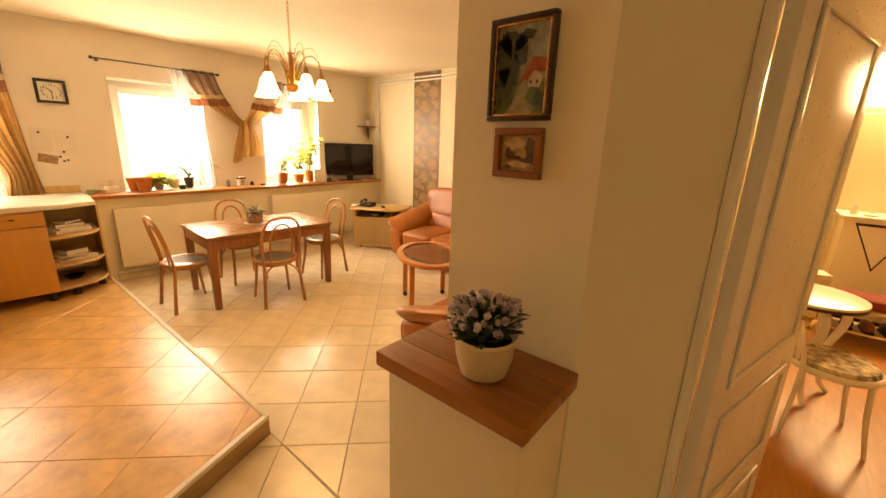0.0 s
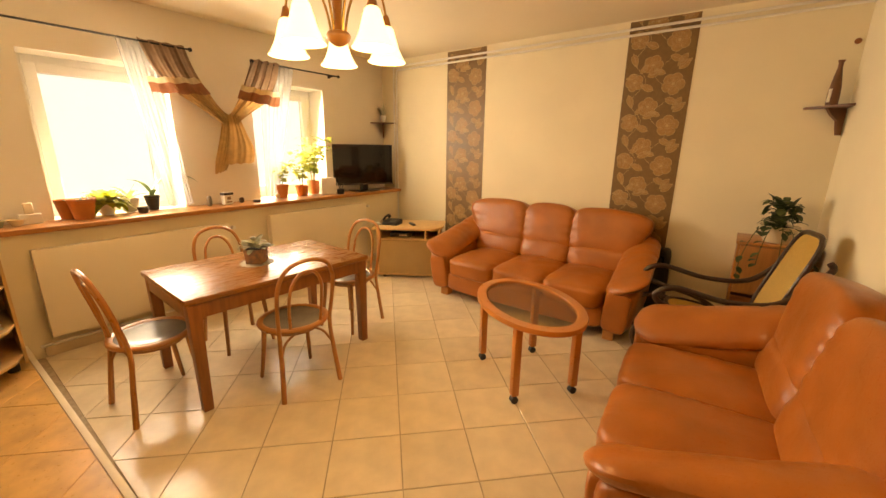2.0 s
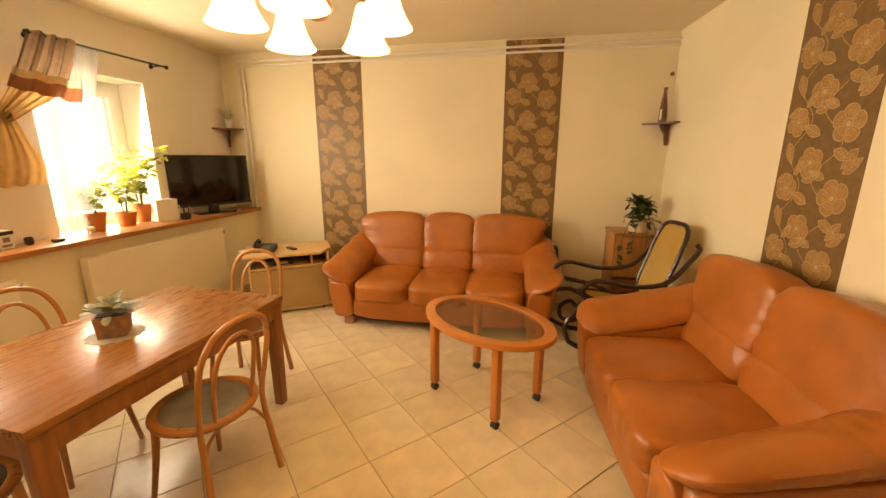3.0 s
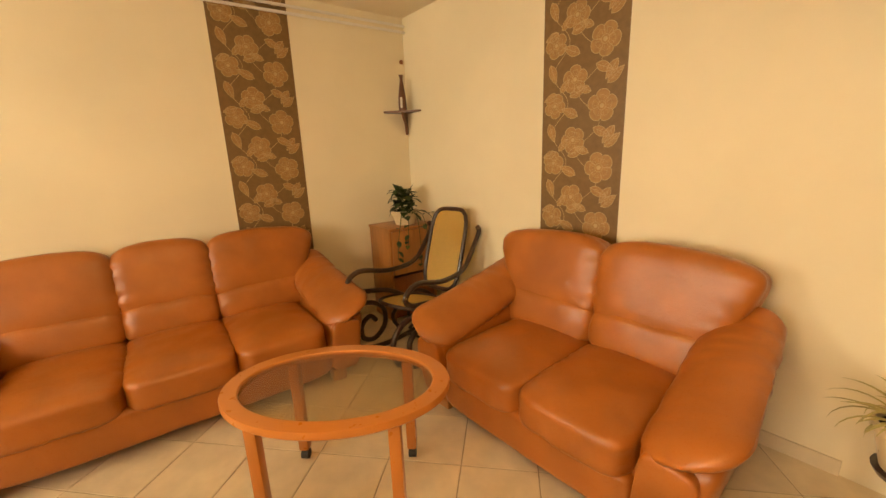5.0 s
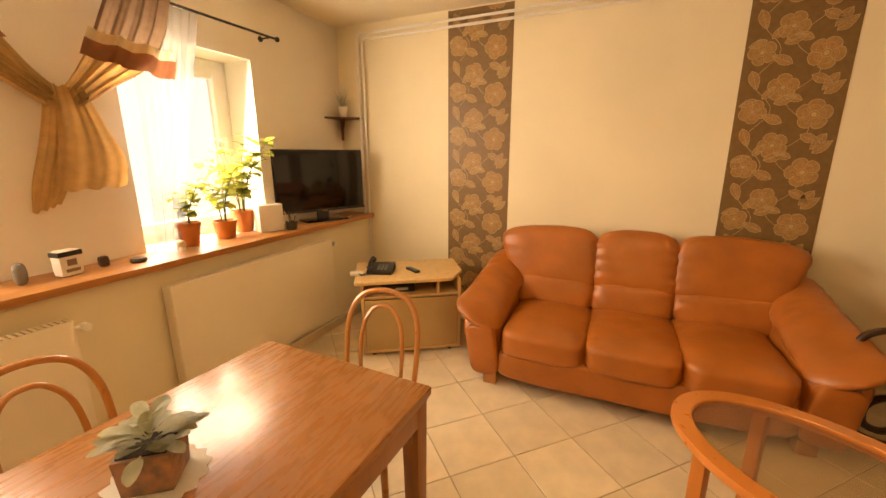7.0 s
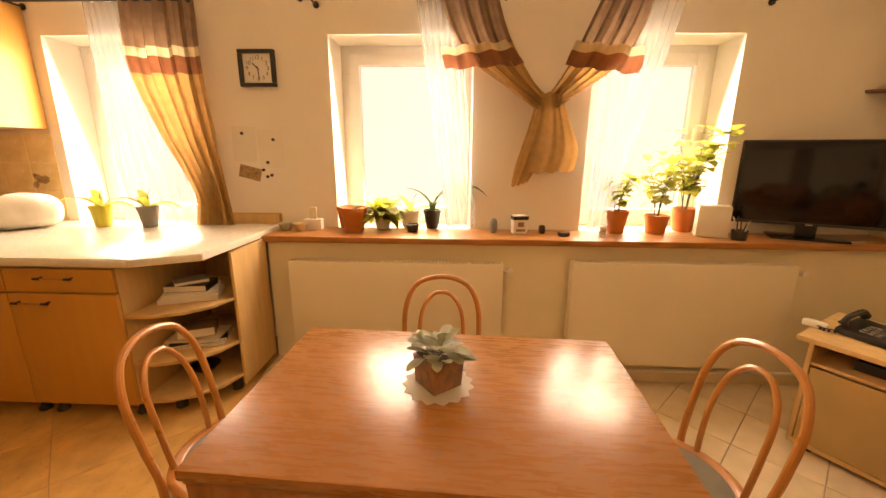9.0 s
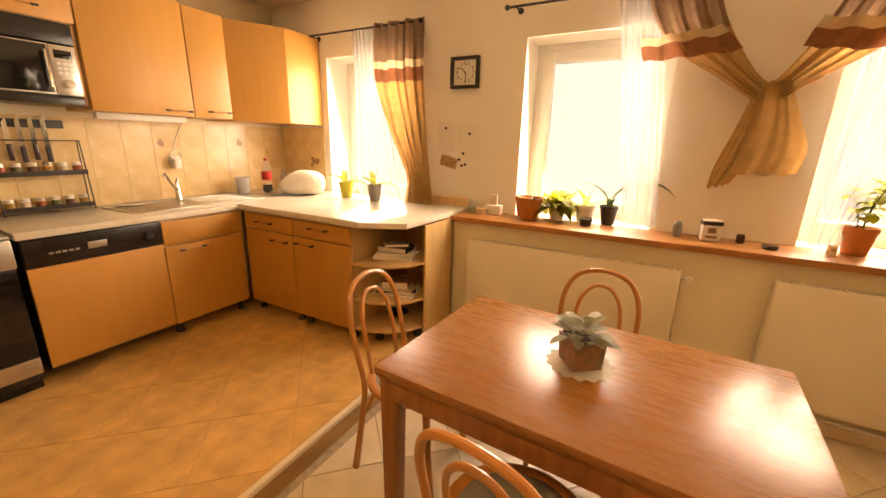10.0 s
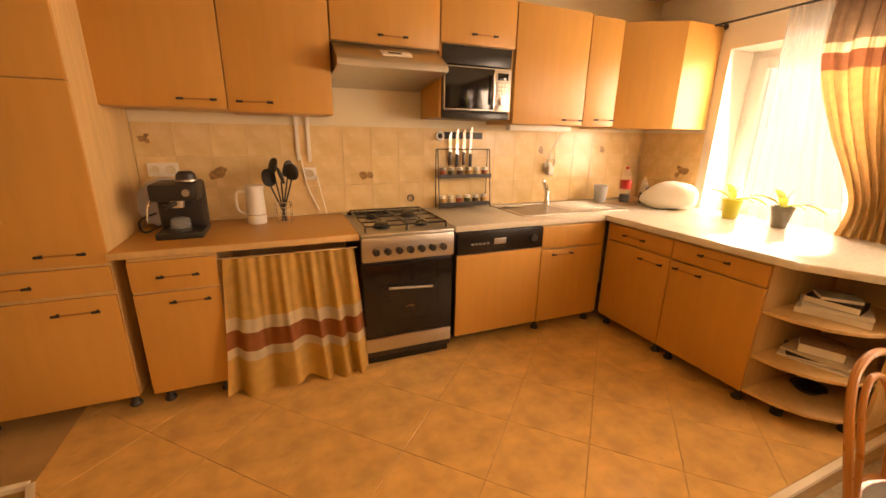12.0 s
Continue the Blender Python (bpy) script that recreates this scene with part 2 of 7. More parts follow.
M = {
    "wall": mat("plaster_cream", (0.81, 0.715, 0.515), 0.9, 0.05, 1.6, 0.035, 90),
    "white_wall": mat("plaster_white", (0.83, 0.77, 0.67), 0.9, 0.05, 1.6, 0.035, 90),
    "ceiling": mat("ceiling_paint", (0.80, 0.70, 0.52), 0.92, 0.04, 1.2, 0.08, 120),
    "grout": mat("tile_grout", (0.42, 0.33, 0.22), 0.9, 0.2, 30, 0.1, 200),
    "tile": mat("floor_tile_cream", (0.75, 0.63, 0.45), 0.22, 0.10, 7, 0.03, 60, piece=0.06),
    "tile_kitchen": mat("floor_tile_ochre", (0.64, 0.37, 0.13), 0.3, 0.20, 8, 0.03, 50, piece=0.05),
    "wood": mat("table_wood", (0.265, 0.105, 0.028), 0.28, 0.07, 1.3, 0.0, 14, coat=0.08, stretch=(6, 0.7, 6)),
    "wood_leg": mat("table_leg_wood", (0.27, 0.10, 0.032), 0.35, 0.22, 4, 0.03, 60, stretch=(9, 9, 1)),
    "sill": mat("sill_wood", (0.40, 0.165, 0.05), 0.4, 0.22, 4, 0.04, 60, stretch=(9, 1, 9)),
    "shelf_wood": mat("shelf_wood", (0.33, 0.12, 0.034), 0.35, 0.3, 3, 0.04, 60, stretch=(1, 8, 8)),
    "bent": mat("bentwood", (0.43, 0.18, 0.055), 0.3, 0.07, 2.5, 0.01, 22, coat=0.3),
    "coffee": mat("coffee_table_wood", (0.50, 0.17, 0.04), 0.3, 0.07, 2.5, 0.01, 30, coat=0.3),
    "leather": mat("leather_cognac", (0.385, 0.12, 0.027), 0.30, 0.16, 5, 0.10, 240, creased=0.05),
    "dark_wood": mat("dark_stained_wood", (0.035, 0.014, 0.008), 0.3, 0.3, 8, 0.04, 60, coat=0.3),
    "red_wood": mat("red_brown_wood", (0.27, 0.09, 0.028), 0.35, 0.2, 5, 0.03, 60, stretch=(8, 8, 1)),
    "cabinet": mat("beech_laminate", (0.57, 0.285, 0.078), 0.36, 0.045, 3, 0.02, 80, stretch=(8, 8, 1)),
    "cabinet_in": mat("beech_board", (0.62, 0.40, 0.18), 0.5, 0.10, 3, 0.02, 80, stretch=(8, 8, 1)),
    "worktop": mat("worktop_pale", (0.70, 0.66, 0.56), 0.22, 0.10, 60, 0.02, 100),
    "steel": mat("brushed_steel", (0.55, 0.52, 0.47), 0.32, 0.08, 3, 0.03, 90, metal=1.0, stretch=(1, 20, 20)),
    "chrome": mat("chrome", (0.8, 0.78, 0.74), 0.12, 0.02, 5, 0.0, 50, metal=1.0),
    "black": mat("black_enamel", (0.012, 0.011, 0.010), 0.25, 0.3, 9, 0.02, 80),
    "black_gloss": mat("black_glass", (0.006, 0.005, 0.005), 0.08, 0.1, 9, 0.0, 80),
    "plastic_black": mat("black_plastic", (0.02, 0.018, 0.016), 0.45, 0.2, 9, 0.05, 200),
    "white_paint": mat("white_gloss_paint", (0.82, 0.78, 0.70), 0.3, 0.04, 4, 0.03, 60),
    "radiator": mat("radiator_enamel", (0.80, 0.72, 0.56), 0.4, 0.03, 3, 0.02, 60),
    "pvc": mat("window_plastic", (0.85, 0.82, 0.76), 0.35, 0.02, 3, 0.0, 60),
    "trim": mat("trim_pale", (0.72, 0.62, 0.46), 0.45, 0.08, 6, 0.04, 60),
    "step_wood": mat("step_riser", (0.40, 0.24, 0.10), 0.5, 0.15, 6, 0.04, 60, stretch=(1, 1, 8)),
    "paper": mat("wallpaper_brown", (0.195, 0.112, 0.044), 0.42, 0.12, 30, 0.08, 160),
    "paper_print": mat("wallpaper_tan_print", (0.38, 0.21, 0.078), 0.5, 0.14, 40, 0.06, 160),
    "paper_line": mat("wallpaper_line_print", (0.50, 0.36, 0.18), 0.5, 0.10, 40, 0.06, 160),
    "cane": mat("cane_weave", (0.82, 0.60, 0.22), 0.6, 0.12, 160, 0.25, 220, thin=0.35),
    "walnut": mat("walnut_brown", (0.15, 0.056, 0.02), 0.4, 0.25, 8, 0.04, 60),
    "honey_wood": mat("honey_brown_wood", (0.40, 0.165, 0.05), 0.32, 0.16, 4, 0.02, 60, stretch=(8, 8, 1)),
    "seat_pad": mat("seat_pad_grey", (0.22, 0.21, 0.185), 0.2, 0.15, 9, 0.06, 160),
    "shade": mat("frosted_glass_shade", (0.9, 0.82, 0.66), 0.5, 0.03, 4, 0.0, 60, glow=((1.0, 0.76, 0.42), 4.5)),
    "brass": mat("brass", (0.62, 0.40, 0.14), 0.25, 0.08, 9, 0.0, 60, metal=1.0),
    "curtain_brown": mat("curtain_brown", (0.36, 0.24, 0.155), 0.9, 0.14, 20, 0.2, 300, thin=0.36),
    "curtain_gold": mat("curtain_gold", (0.62, 0.41, 0.18), 0.85, 0.12, 20, 0.2, 300, thin=0.34),
    "curtain_cream": mat("curtain_cream", (0.74, 0.62, 0.44), 0.9, 0.10, 20, 0.2, 300, thin=0.25),
    "curtain_rust": mat("curtain_rust", (0.38, 0.18, 0.10), 0.9, 0.10, 20, 0.2, 300, thin=0.22),
    "cloth_gold": mat("cloth_gold", (0.80, 0.50, 0.15), 0.6, 0.10, 20, 0.1, 300),
    "cloth_cream": mat("cloth_cream", (0.82, 0.68, 0.44), 0.6, 0.08, 20, 0.1, 300),
    "cloth_rust": mat("cloth_rust", (0.45, 0.15, 0.05), 0.6, 0.10, 20, 0.1, 300),
    "terracotta": mat("terracotta", (0.50, 0.16, 0.045), 0.7, 0.16, 10, 0.1, 120),
    "ceramic": mat("cream_ceramic", (0.68, 0.55, 0.35), 0.3, 0.06, 6, 0.02, 80, coat=0.3),
    "white_ceramic": mat("white_ceramic", (0.78, 0.74, 0.66), 0.3, 0.05, 6, 0.02, 80),
    "leaf": mat("leaf_green", (0.055, 0.085, 0.025), 0.45, 0.35, 14, 0.1, 90, thin=0.25),
    "leaf_light": mat("leaf_yellow_green", (0.36, 0.37, 0.07), 0.6, 0.3, 14, 0.1, 90, thin=0.7),
    "leaf_grey": mat("leaf_silver_green", (0.42, 0.41, 0.26), 0.6, 0.30, 18, 0.1, 90),
    "soil": mat("potting_soil", (0.03, 0.018, 0.010), 0.95, 0.4, 60, 0.5, 120),
    "laminate": mat("laminate_orange_floor", (0.42, 0.18, 0.055), 0.35, 0.15, 5, 0.02, 60, stretch=(8, 1, 1)),
}


def glass_mat(name, tint, rough=0.02, mix=0.85):
    m = bpy.data.materials.new(name)
    m.use_nodes = True
    n, l = m.node_tree.nodes, m.node_tree.links
    b = n["Principled BSDF"]
    b.inputs["Base Color"].default_value, b.inputs["Roughness"].default_value = (*tint, 1), rough
    tr, mx = n.new("ShaderNodeBsdfTransparent"), n.new("ShaderNodeMixShader")
    tr.inputs[0].default_value = (*tint, 1)
    mx.inputs[0].default_value = mix
    l.new(b.outputs[0], mx.inputs[1])
    l.new(tr.outputs[0], mx.inputs[2])
    l.new(mx.outputs[0], n["Material Output"].inputs[0])
    return m


M["glass"] = glass_mat("clear_glass", (0.95, 0.95, 0.93), 0.03, 0.92)
M["smoke_glass"] = glass_mat("smoked_glass", (0.78, 0.69, 0.54), 0.04, 0.93)
M["sheer"] = glass_mat("sheer_voile", (0.82, 0.83, 0.85), 0.9, 0.70)

# ---- structure ----
WEST, NORTH, SOUTH, EAST, TOP, STEP = -5.45, 4.47, -1.68, -0.45, 2.68, 0.12
EN = -0.68  # the east wall leans in towards its north end
setting = dict(kind="structure")

lone("ground", box(-30, 30, -30, 30, -0.5, -0.04), M["grout"], "plain ground slab under the whole flat", "ground", **setting)
floor = lone("floor", box(-6.0, 3.0, -2.2, 4.7, -0.04, -0.004), M["grout"], "living room floor of cream diagonal tiles with grout joints", "floor", **setting)
lone("ceiling", box(-6.0, 3.0, -2.2, 4.7, TOP, TOP + 0.15), M["ceiling"], "cream painted ceiling, slightly uneven", "ceiling", **setting)
lone("ceiling_far_room", box(-0.39, 4.2, 1.06, 6.2, TOP + 0.2, TOP + 0.3), M["ceiling"], "cream painted ceiling of the next room", "ceiling", **setting)

OPENINGS = ((-1.0, -0.08), (0.88, 1.80), (2.55, 3.45))
LOW, HIGH = 0.93, 2.20
bm = box(WEST - 0.38, WEST, SOUTH - 0.2, 4.67, HIGH, TOP)
edges = [SOUTH - 0.2] + [v for o in OPENINGS for v in o] + [4.67]
for a, b in zip(edges[::2], edges[1::2]):
    box(WEST - 0.38, WEST, a, b, LOW, HIGH, bm=bm)
box(WEST - 0.38, WEST, SOUTH - 0.2, 4.67, -0.04, LOW, bm=bm)
wall_west = lone("wall_west", bm, M["white_wall"], "white plastered window wall with deep reveals", "wall", **setting)
lone("wall_west_low", box(WEST, -5.17, 0.50, NORTH, -0.004, 0.93), M["wall"], "thick cream parapet wall below the wooden sill", "wall", **setting)
lone("wall_north", box(WEST, EAST + 0.12, NORTH, NORTH + 0.2, -0.04, TOP), M["wall"], "cream plastered wall behind the sofa", "wall", **setting)
wall_south = lone("wall_south", box(WEST, 1.6, SOUTH - 0.2, SOUTH, -0.04, TOP), M["wall"], "cream plastered kitchen wall", "wall", **setting)
lone("wall_east", prism([(-0.452, 0.716), (-0.017, 0.716), (0.205, 0.93), (0.205, 1.05), (-0.30, 1.05), (-0.30, NORTH), (EN, NORTH), (-0.455, 1.3)], -0.004, TOP), M["wall"],
     "cream wall with a broad pier end and splayed side", "wall", **setting)
lone("wall_door", box(1.06, 1.6, 0.93, 1.05, -0.004, TOP), M["wall"], "cream wall beside the doorway", "wall", **setting)
lone("wall_over_door", box(0.205, 1.06, 0.93, 1.05, 2.14, TOP), M["wall"], "cream wall above the doorway", "wall", **setting)
lone("wall_hall", box(1.6, 1.75, SOUTH - 0.2, 1.05, -0.04, TOP), M["wall"], "cream hall wall", "wall", **setting)
lone("parapet", box(-0.448, -0.02, 0.452, 0.714, -0.004, 1.0, 0.006), M["wall"], "low cream plastered pier carrying the wooden shelf", "wall", **setting)

# skirting strip of tile
lone("baseboard", prism([(-0.455, 1.3), (EN, NORTH - 0.014), (EN - 0.012, NORTH - 0.014), (-0.467, 1.3)], 0, 0.075), M["tile"], "cream tile skirting along the wall", "skirting", **setting)
lone("baseboard", box(WEST + 0.3, EN - 0.014, NORTH - 0.012, NORTH, 0, 0.075, 0.003), M["tile"], "cream tile skirting along the wall", "skirting", **setting)
lone("baseboard", box(-5.17, -5.158, 0.62, NORTH - 0.014, 0, 0.075, 0.003), M["tile"], "cream tile skirting along the wall", "skirting", **setting)

# raised kitchen floor
PLAT = [(-5.45, 0.53), (-5.45, SOUTH), (1.6, SOUTH), (1.6, -0.64), (-1.13, -0.64), (-1.62, 0.605)]
platform = lone("kitchen_platform", prism(PLAT, -0.002, STEP - 0.003), M["step_wood"], "raised kitchen floor with ochre diagonal tiles", "platform", **setting)
for i, (a, b) in enumerate(((PLAT[5], PLAT[0]), (PLAT[4], PLAT[5]), (PLAT[3], PLAT[4]))):
    d = Vector((b[0] - a[0], b[1] - a[1], 0))
    bm = box(-0.002, d.length + 0.002, -0.026, 0.004, STEP - 0.022, STEP + 0.003, 0.003)
    bm.transform(Matrix.Translation((a[0], a[1], 0)) @ Matrix.Rotation(math.atan2(d.y, d.x), 4, "Z") @ Matrix.Scale(-1, 4, (0, 1, 0)))
    lone("trim", bm, M["trim"], "pale metal edge strip of the kitchen step", "edge strip", **setting)


# windows
def window(i, y0, y1):
    w = thing("window_%d" % i, WEST - 0.30, (y0 + y1) / 2, LOW + 0.03, 0, "white plastic casement window in a deep reveal", "window")
    w["kind"] = "structure"
    h, half = HIGH - LOW - 0.03, (y1 - y0) / 2
    for a, b, c, d in ((-half, -half + 0.06, 0, h), (half - 0.06, half, 0, h), (-half + 0.06, half - 0.06, 0, 0.06), (-half + 0.06, half - 0.06, h - 0.06, h)):
        part("window_frame", box(-0.04, 0.03, a, b, c, d, 0.005), M["pvc"], w)
    s = half - 0.055
    sash = part("sash", box(-0.02, 0.05, -s, -s + 0.075, 0.055, h - 0.055, 0.008), M["pvc"], w)
    box_list = ((s - 0.075, s, 0.055, h - 0.055), (-s + 0.075, s - 0.075, 0.055, 0.13), (-s + 0.075, s - 0.075, h - 0.13, h - 0.055))
    for a, b, c, d in box_list:
        part("sash", box(-0.02, 0.05, a, b, c, d, 0.008), M["pvc"], w)
    pane = part("pane", box(0.008, 0.016, -s + 0.07, s - 0.07, 0.125, h - 0.125), M["glass"], w)
    pane.visible_shadow = False
    handle = box(0.05, 0.062, s - 0.055, s - 0.025, h * 0.45, h * 0.45 + 0.07, 0.004)
    box(0.062, 0.085, s - 0.05, s - 0.03, h * 0.45 + 0.02, h * 0.45 + 0.14, 0.006, bm=handle)
    part("window_handle", handle, M["pvc"], sash)
    part("window_sill", box(-0.02, 0.30, -half + 0.001, half - 0.001, -0.029, 0.0, 0.004), M["pvc"], w)
    return w


for i, (a, b) in enumerate(OPENINGS):
    window(i + 1, a, b)

backdrop_mat = bpy.data.materials.new("bright_sky_haze")
backdrop_mat.use_nodes = True
nb = backdrop_mat.node_tree.nodes
em = nb.new("ShaderNodeEmission")
em.inputs[0].default_value, em.inputs[1].default_value = (0.86, 0.94, 1.0, 1), 2.4
backdrop_mat.node_tree.links.new(em.outputs[0], nb["Material Output"].inputs[0])
lone("backdrop", box(-9.0, -8.9, -14, 16, -4, 10), backdrop_mat, "bright overcast daylight outside the windows", "sky", kind="structure")

# sill board
lone("window_sill", box(WEST + 0.001, -5.115, 0.49, NORTH - 0.001, 0.931, 0.97, 0.008), M["sill"], "long reddish wooden window sill board on the parapet", "window sill", **setting)

# heating pipes
pipes = lone("heating_pipe", tube([(-5.20, NORTH - 0.03, 0.10), (-5.20, NORTH - 0.03, 2.56), (-5.19, NORTH - 0.03, 2.585), (-5.16, NORTH - 0.03, 2.59), (EN - 0.002, NORTH - 0.03, 2.605)], 0.011, 10), M["white_paint"],
             "thin painted heating pipe along the wall", "pipe", "heating pipes")
lone("heating_pipe", tube([(-5.15, NORTH - 0.03, 0.10), (-5.15, NORTH - 0.03, 2.51), (-5.14, NORTH - 0.03, 2.535), (-5.11, NORTH - 0.03, 2.54), (EN - 0.002, NORTH - 0.03, 2.555)], 0.011, 10), M["white_paint"],
     "thin painted heating pipe along the wall", "pipe", "heating pipes")


# wallpaper strips with printed flowers
def wallpaper(width, height, start):
    """Strip in the x-z plane, facing -y, its top at z=0; start shifts the repeat."""
    sheet = box(0, width, -0.003, 0, -height, 0)
    flowers, lines = bmesh.new(), bmesh.new()
    inside = lambda p: 0.003 < p[0] < width - 0.003 and -height + 0.003 < p[1] < -0.003

    def fill(bm, pts, y):
        keep = [(min(max(a, 0.003), width - 0.003), min(max(b, -height + 0.003), -0.003)) for a, b in pts]
        keep = [p for k, p in enumerate(keep) if (Vector(p) - Vector(keep[k - 1])).length > 1e-5]
        if len(keep) > 2 and any(inside(p) for p in keep):
            bm.faces.new([bm.verts.new((a, y, b)) for a, b in keep])

    def stroke(pts, w, y=-0.0056):
        for p, q in zip(pts, pts[1:]):
            d = Vector(q) - Vector(p)
            if d.length < 1e-6 or not (inside(p) and inside(q)):
                continue
            n = Vector((-d.y, d.x)).normalized() * w / 2
            lines.faces.new([lines.verts.new((v.x, y, v.y)) for v in (Vector(p) + n, Vector(q) + n, Vector(q) - n, Vector(p) - n)])

    def leaf(cx, cz, turn, size):
        ang = radians(turn)
        at = lambda u, v: (cx + size * (u * math.cos(ang) - v * math.sin(ang)), cz + size * (u * math.sin(ang) + v * math.cos(ang)))
        rim = [at(k / 6, 0.23 * math.sin(math.pi * (k / 6) ** 0.8)) for k in range(7)] + [at(k / 6, -0.23 * math.sin(math.pi * (k / 6) ** 0.8)) for k in range(5, -1, -1)]
        fill(flowers, rim[:-1], -0.0042)
        stroke(rim, 0.0032)
        stroke([at(0, 0), at(1, 0)], 0.0026)
        for u in (0.25, 0.42, 0.58, 0.74):
            for v in (0.15, -0.15):
                stroke([at(u, 0), at(u + 0.13, v * math.sin(math.pi * u) ** 0.5)], 0.0018)

    def flower(cx, cz, r, rot):
        lobe = lambda a, k: (cx + k * r * (0.76 + 0.24 * abs(math.cos(2.5 * a)) ** 0.55) * math.cos(a + rot), cz + k * r * (0.76 + 0.24 * abs(math.cos(2.5 * a)) ** 0.55) * math.sin(a + rot))
        ring = [math.tau * k / 50 for k in range(51)]
        fill(flowers, [lobe(a, 1.0) for a in ring[:-1]], -0.0046)
        stroke([lobe(a, 1.0) for a in ring], 0.0034)
        stroke([lobe(a, 0.66) for a in ring], 0.0016)
        stroke([(cx + 0.27 * r * math.cos(a), cz + 0.27 * r * math.sin(a)) for a in ring[::3] + [0.0]], 0.003)
        fill(lines, [(cx + 0.15 * r * math.cos(a), cz + 0.15 * r * math.sin(a)) for a in ring[:-1:4]], -0.0056)
        for k in range(5):
            a = math.tau * (k + 0.5) / 5 + rot
            stroke([(cx + 0.3 * r * math.cos(a), cz + 0.3 * r * math.sin(a)), (cx + 0.74 * r * math.cos(a), cz + 0.74 * r * math.sin(a))], 0.0028)
            for d in (-0.45, 0.45):
                stroke([(cx + 0.36 * r * math.cos(a + 0.63 + d * 0.5), cz + 0.36 * r * math.sin(a + 0.63 + d * 0.5)), (cx + 0.6 * r * math.cos(a + 0.63 + d * 0.7), cz + 0.6 * r * math.sin(a + 0.63 + d * 0.7))], 0.0016)

    step, w = 0.355, width
    for row in range(-1, int(height / step) + 2):
        z = start - row * step
        for cx, dz, r, rot in ((0.75, 0.0, 0.092, 0.3), (0.17, 0.03, 0.076, 1.1), (0.42, -0.185, 0.082, 2.0)):
            flower(cx * w, z + dz, r, rot + 0.4 * row)
        for cx, dz, turn, size in ((0.36, 0.075, 20, 0.10), (0.47, -0.045, 155, 0.105), (0.66, -0.12, -25, 0.10), (0.90, -0.115, 235, 0.10), (0.80, -0.235, 40, 0.10), (0.62, -0.265, 160, 0.085), (0.10, -0.075, -70, 0.105), (0.20, -0.255, 200, 0.085), (0.24, -0.25, 50, 0.08)):
            leaf(cx * w, z + dz, turn, size * 1.2)
        for x0, amp, ph in ((0.60, 0.13, 0.0), (0.24, 0.10, 2.2)):
            stroke([(w * (x0 + amp * math.sin(math.tau * k / 16 + ph)), z - step * k / 16) for k in range(17)], 0.0032, -0.0038)
    return sheet, flowers, lines


for x, y, rz, h, sd in ((-4.315, NORTH, 0, 2.665, 0.05), (-2.25, NORTH, 0, 2.665, 0.16), (-0.5695, 2.93, -85.9, 2.665, 0.11)):
    w = thing("wallpaper_strip", x, y, 2.668, rz, "brown wallpaper strip with tan flowers and leafy vines", "wallpaper", "wallpaper strips")
    w["kind"] = "structure"
    sheet, fl, ln = wallpaper(0.55, h, sd)
    part("sheet", sheet, M["paper"], w)
    part("flower_print", fl, M["paper_print"], w)
    part("vine_print", ln, M["paper_line"], w)


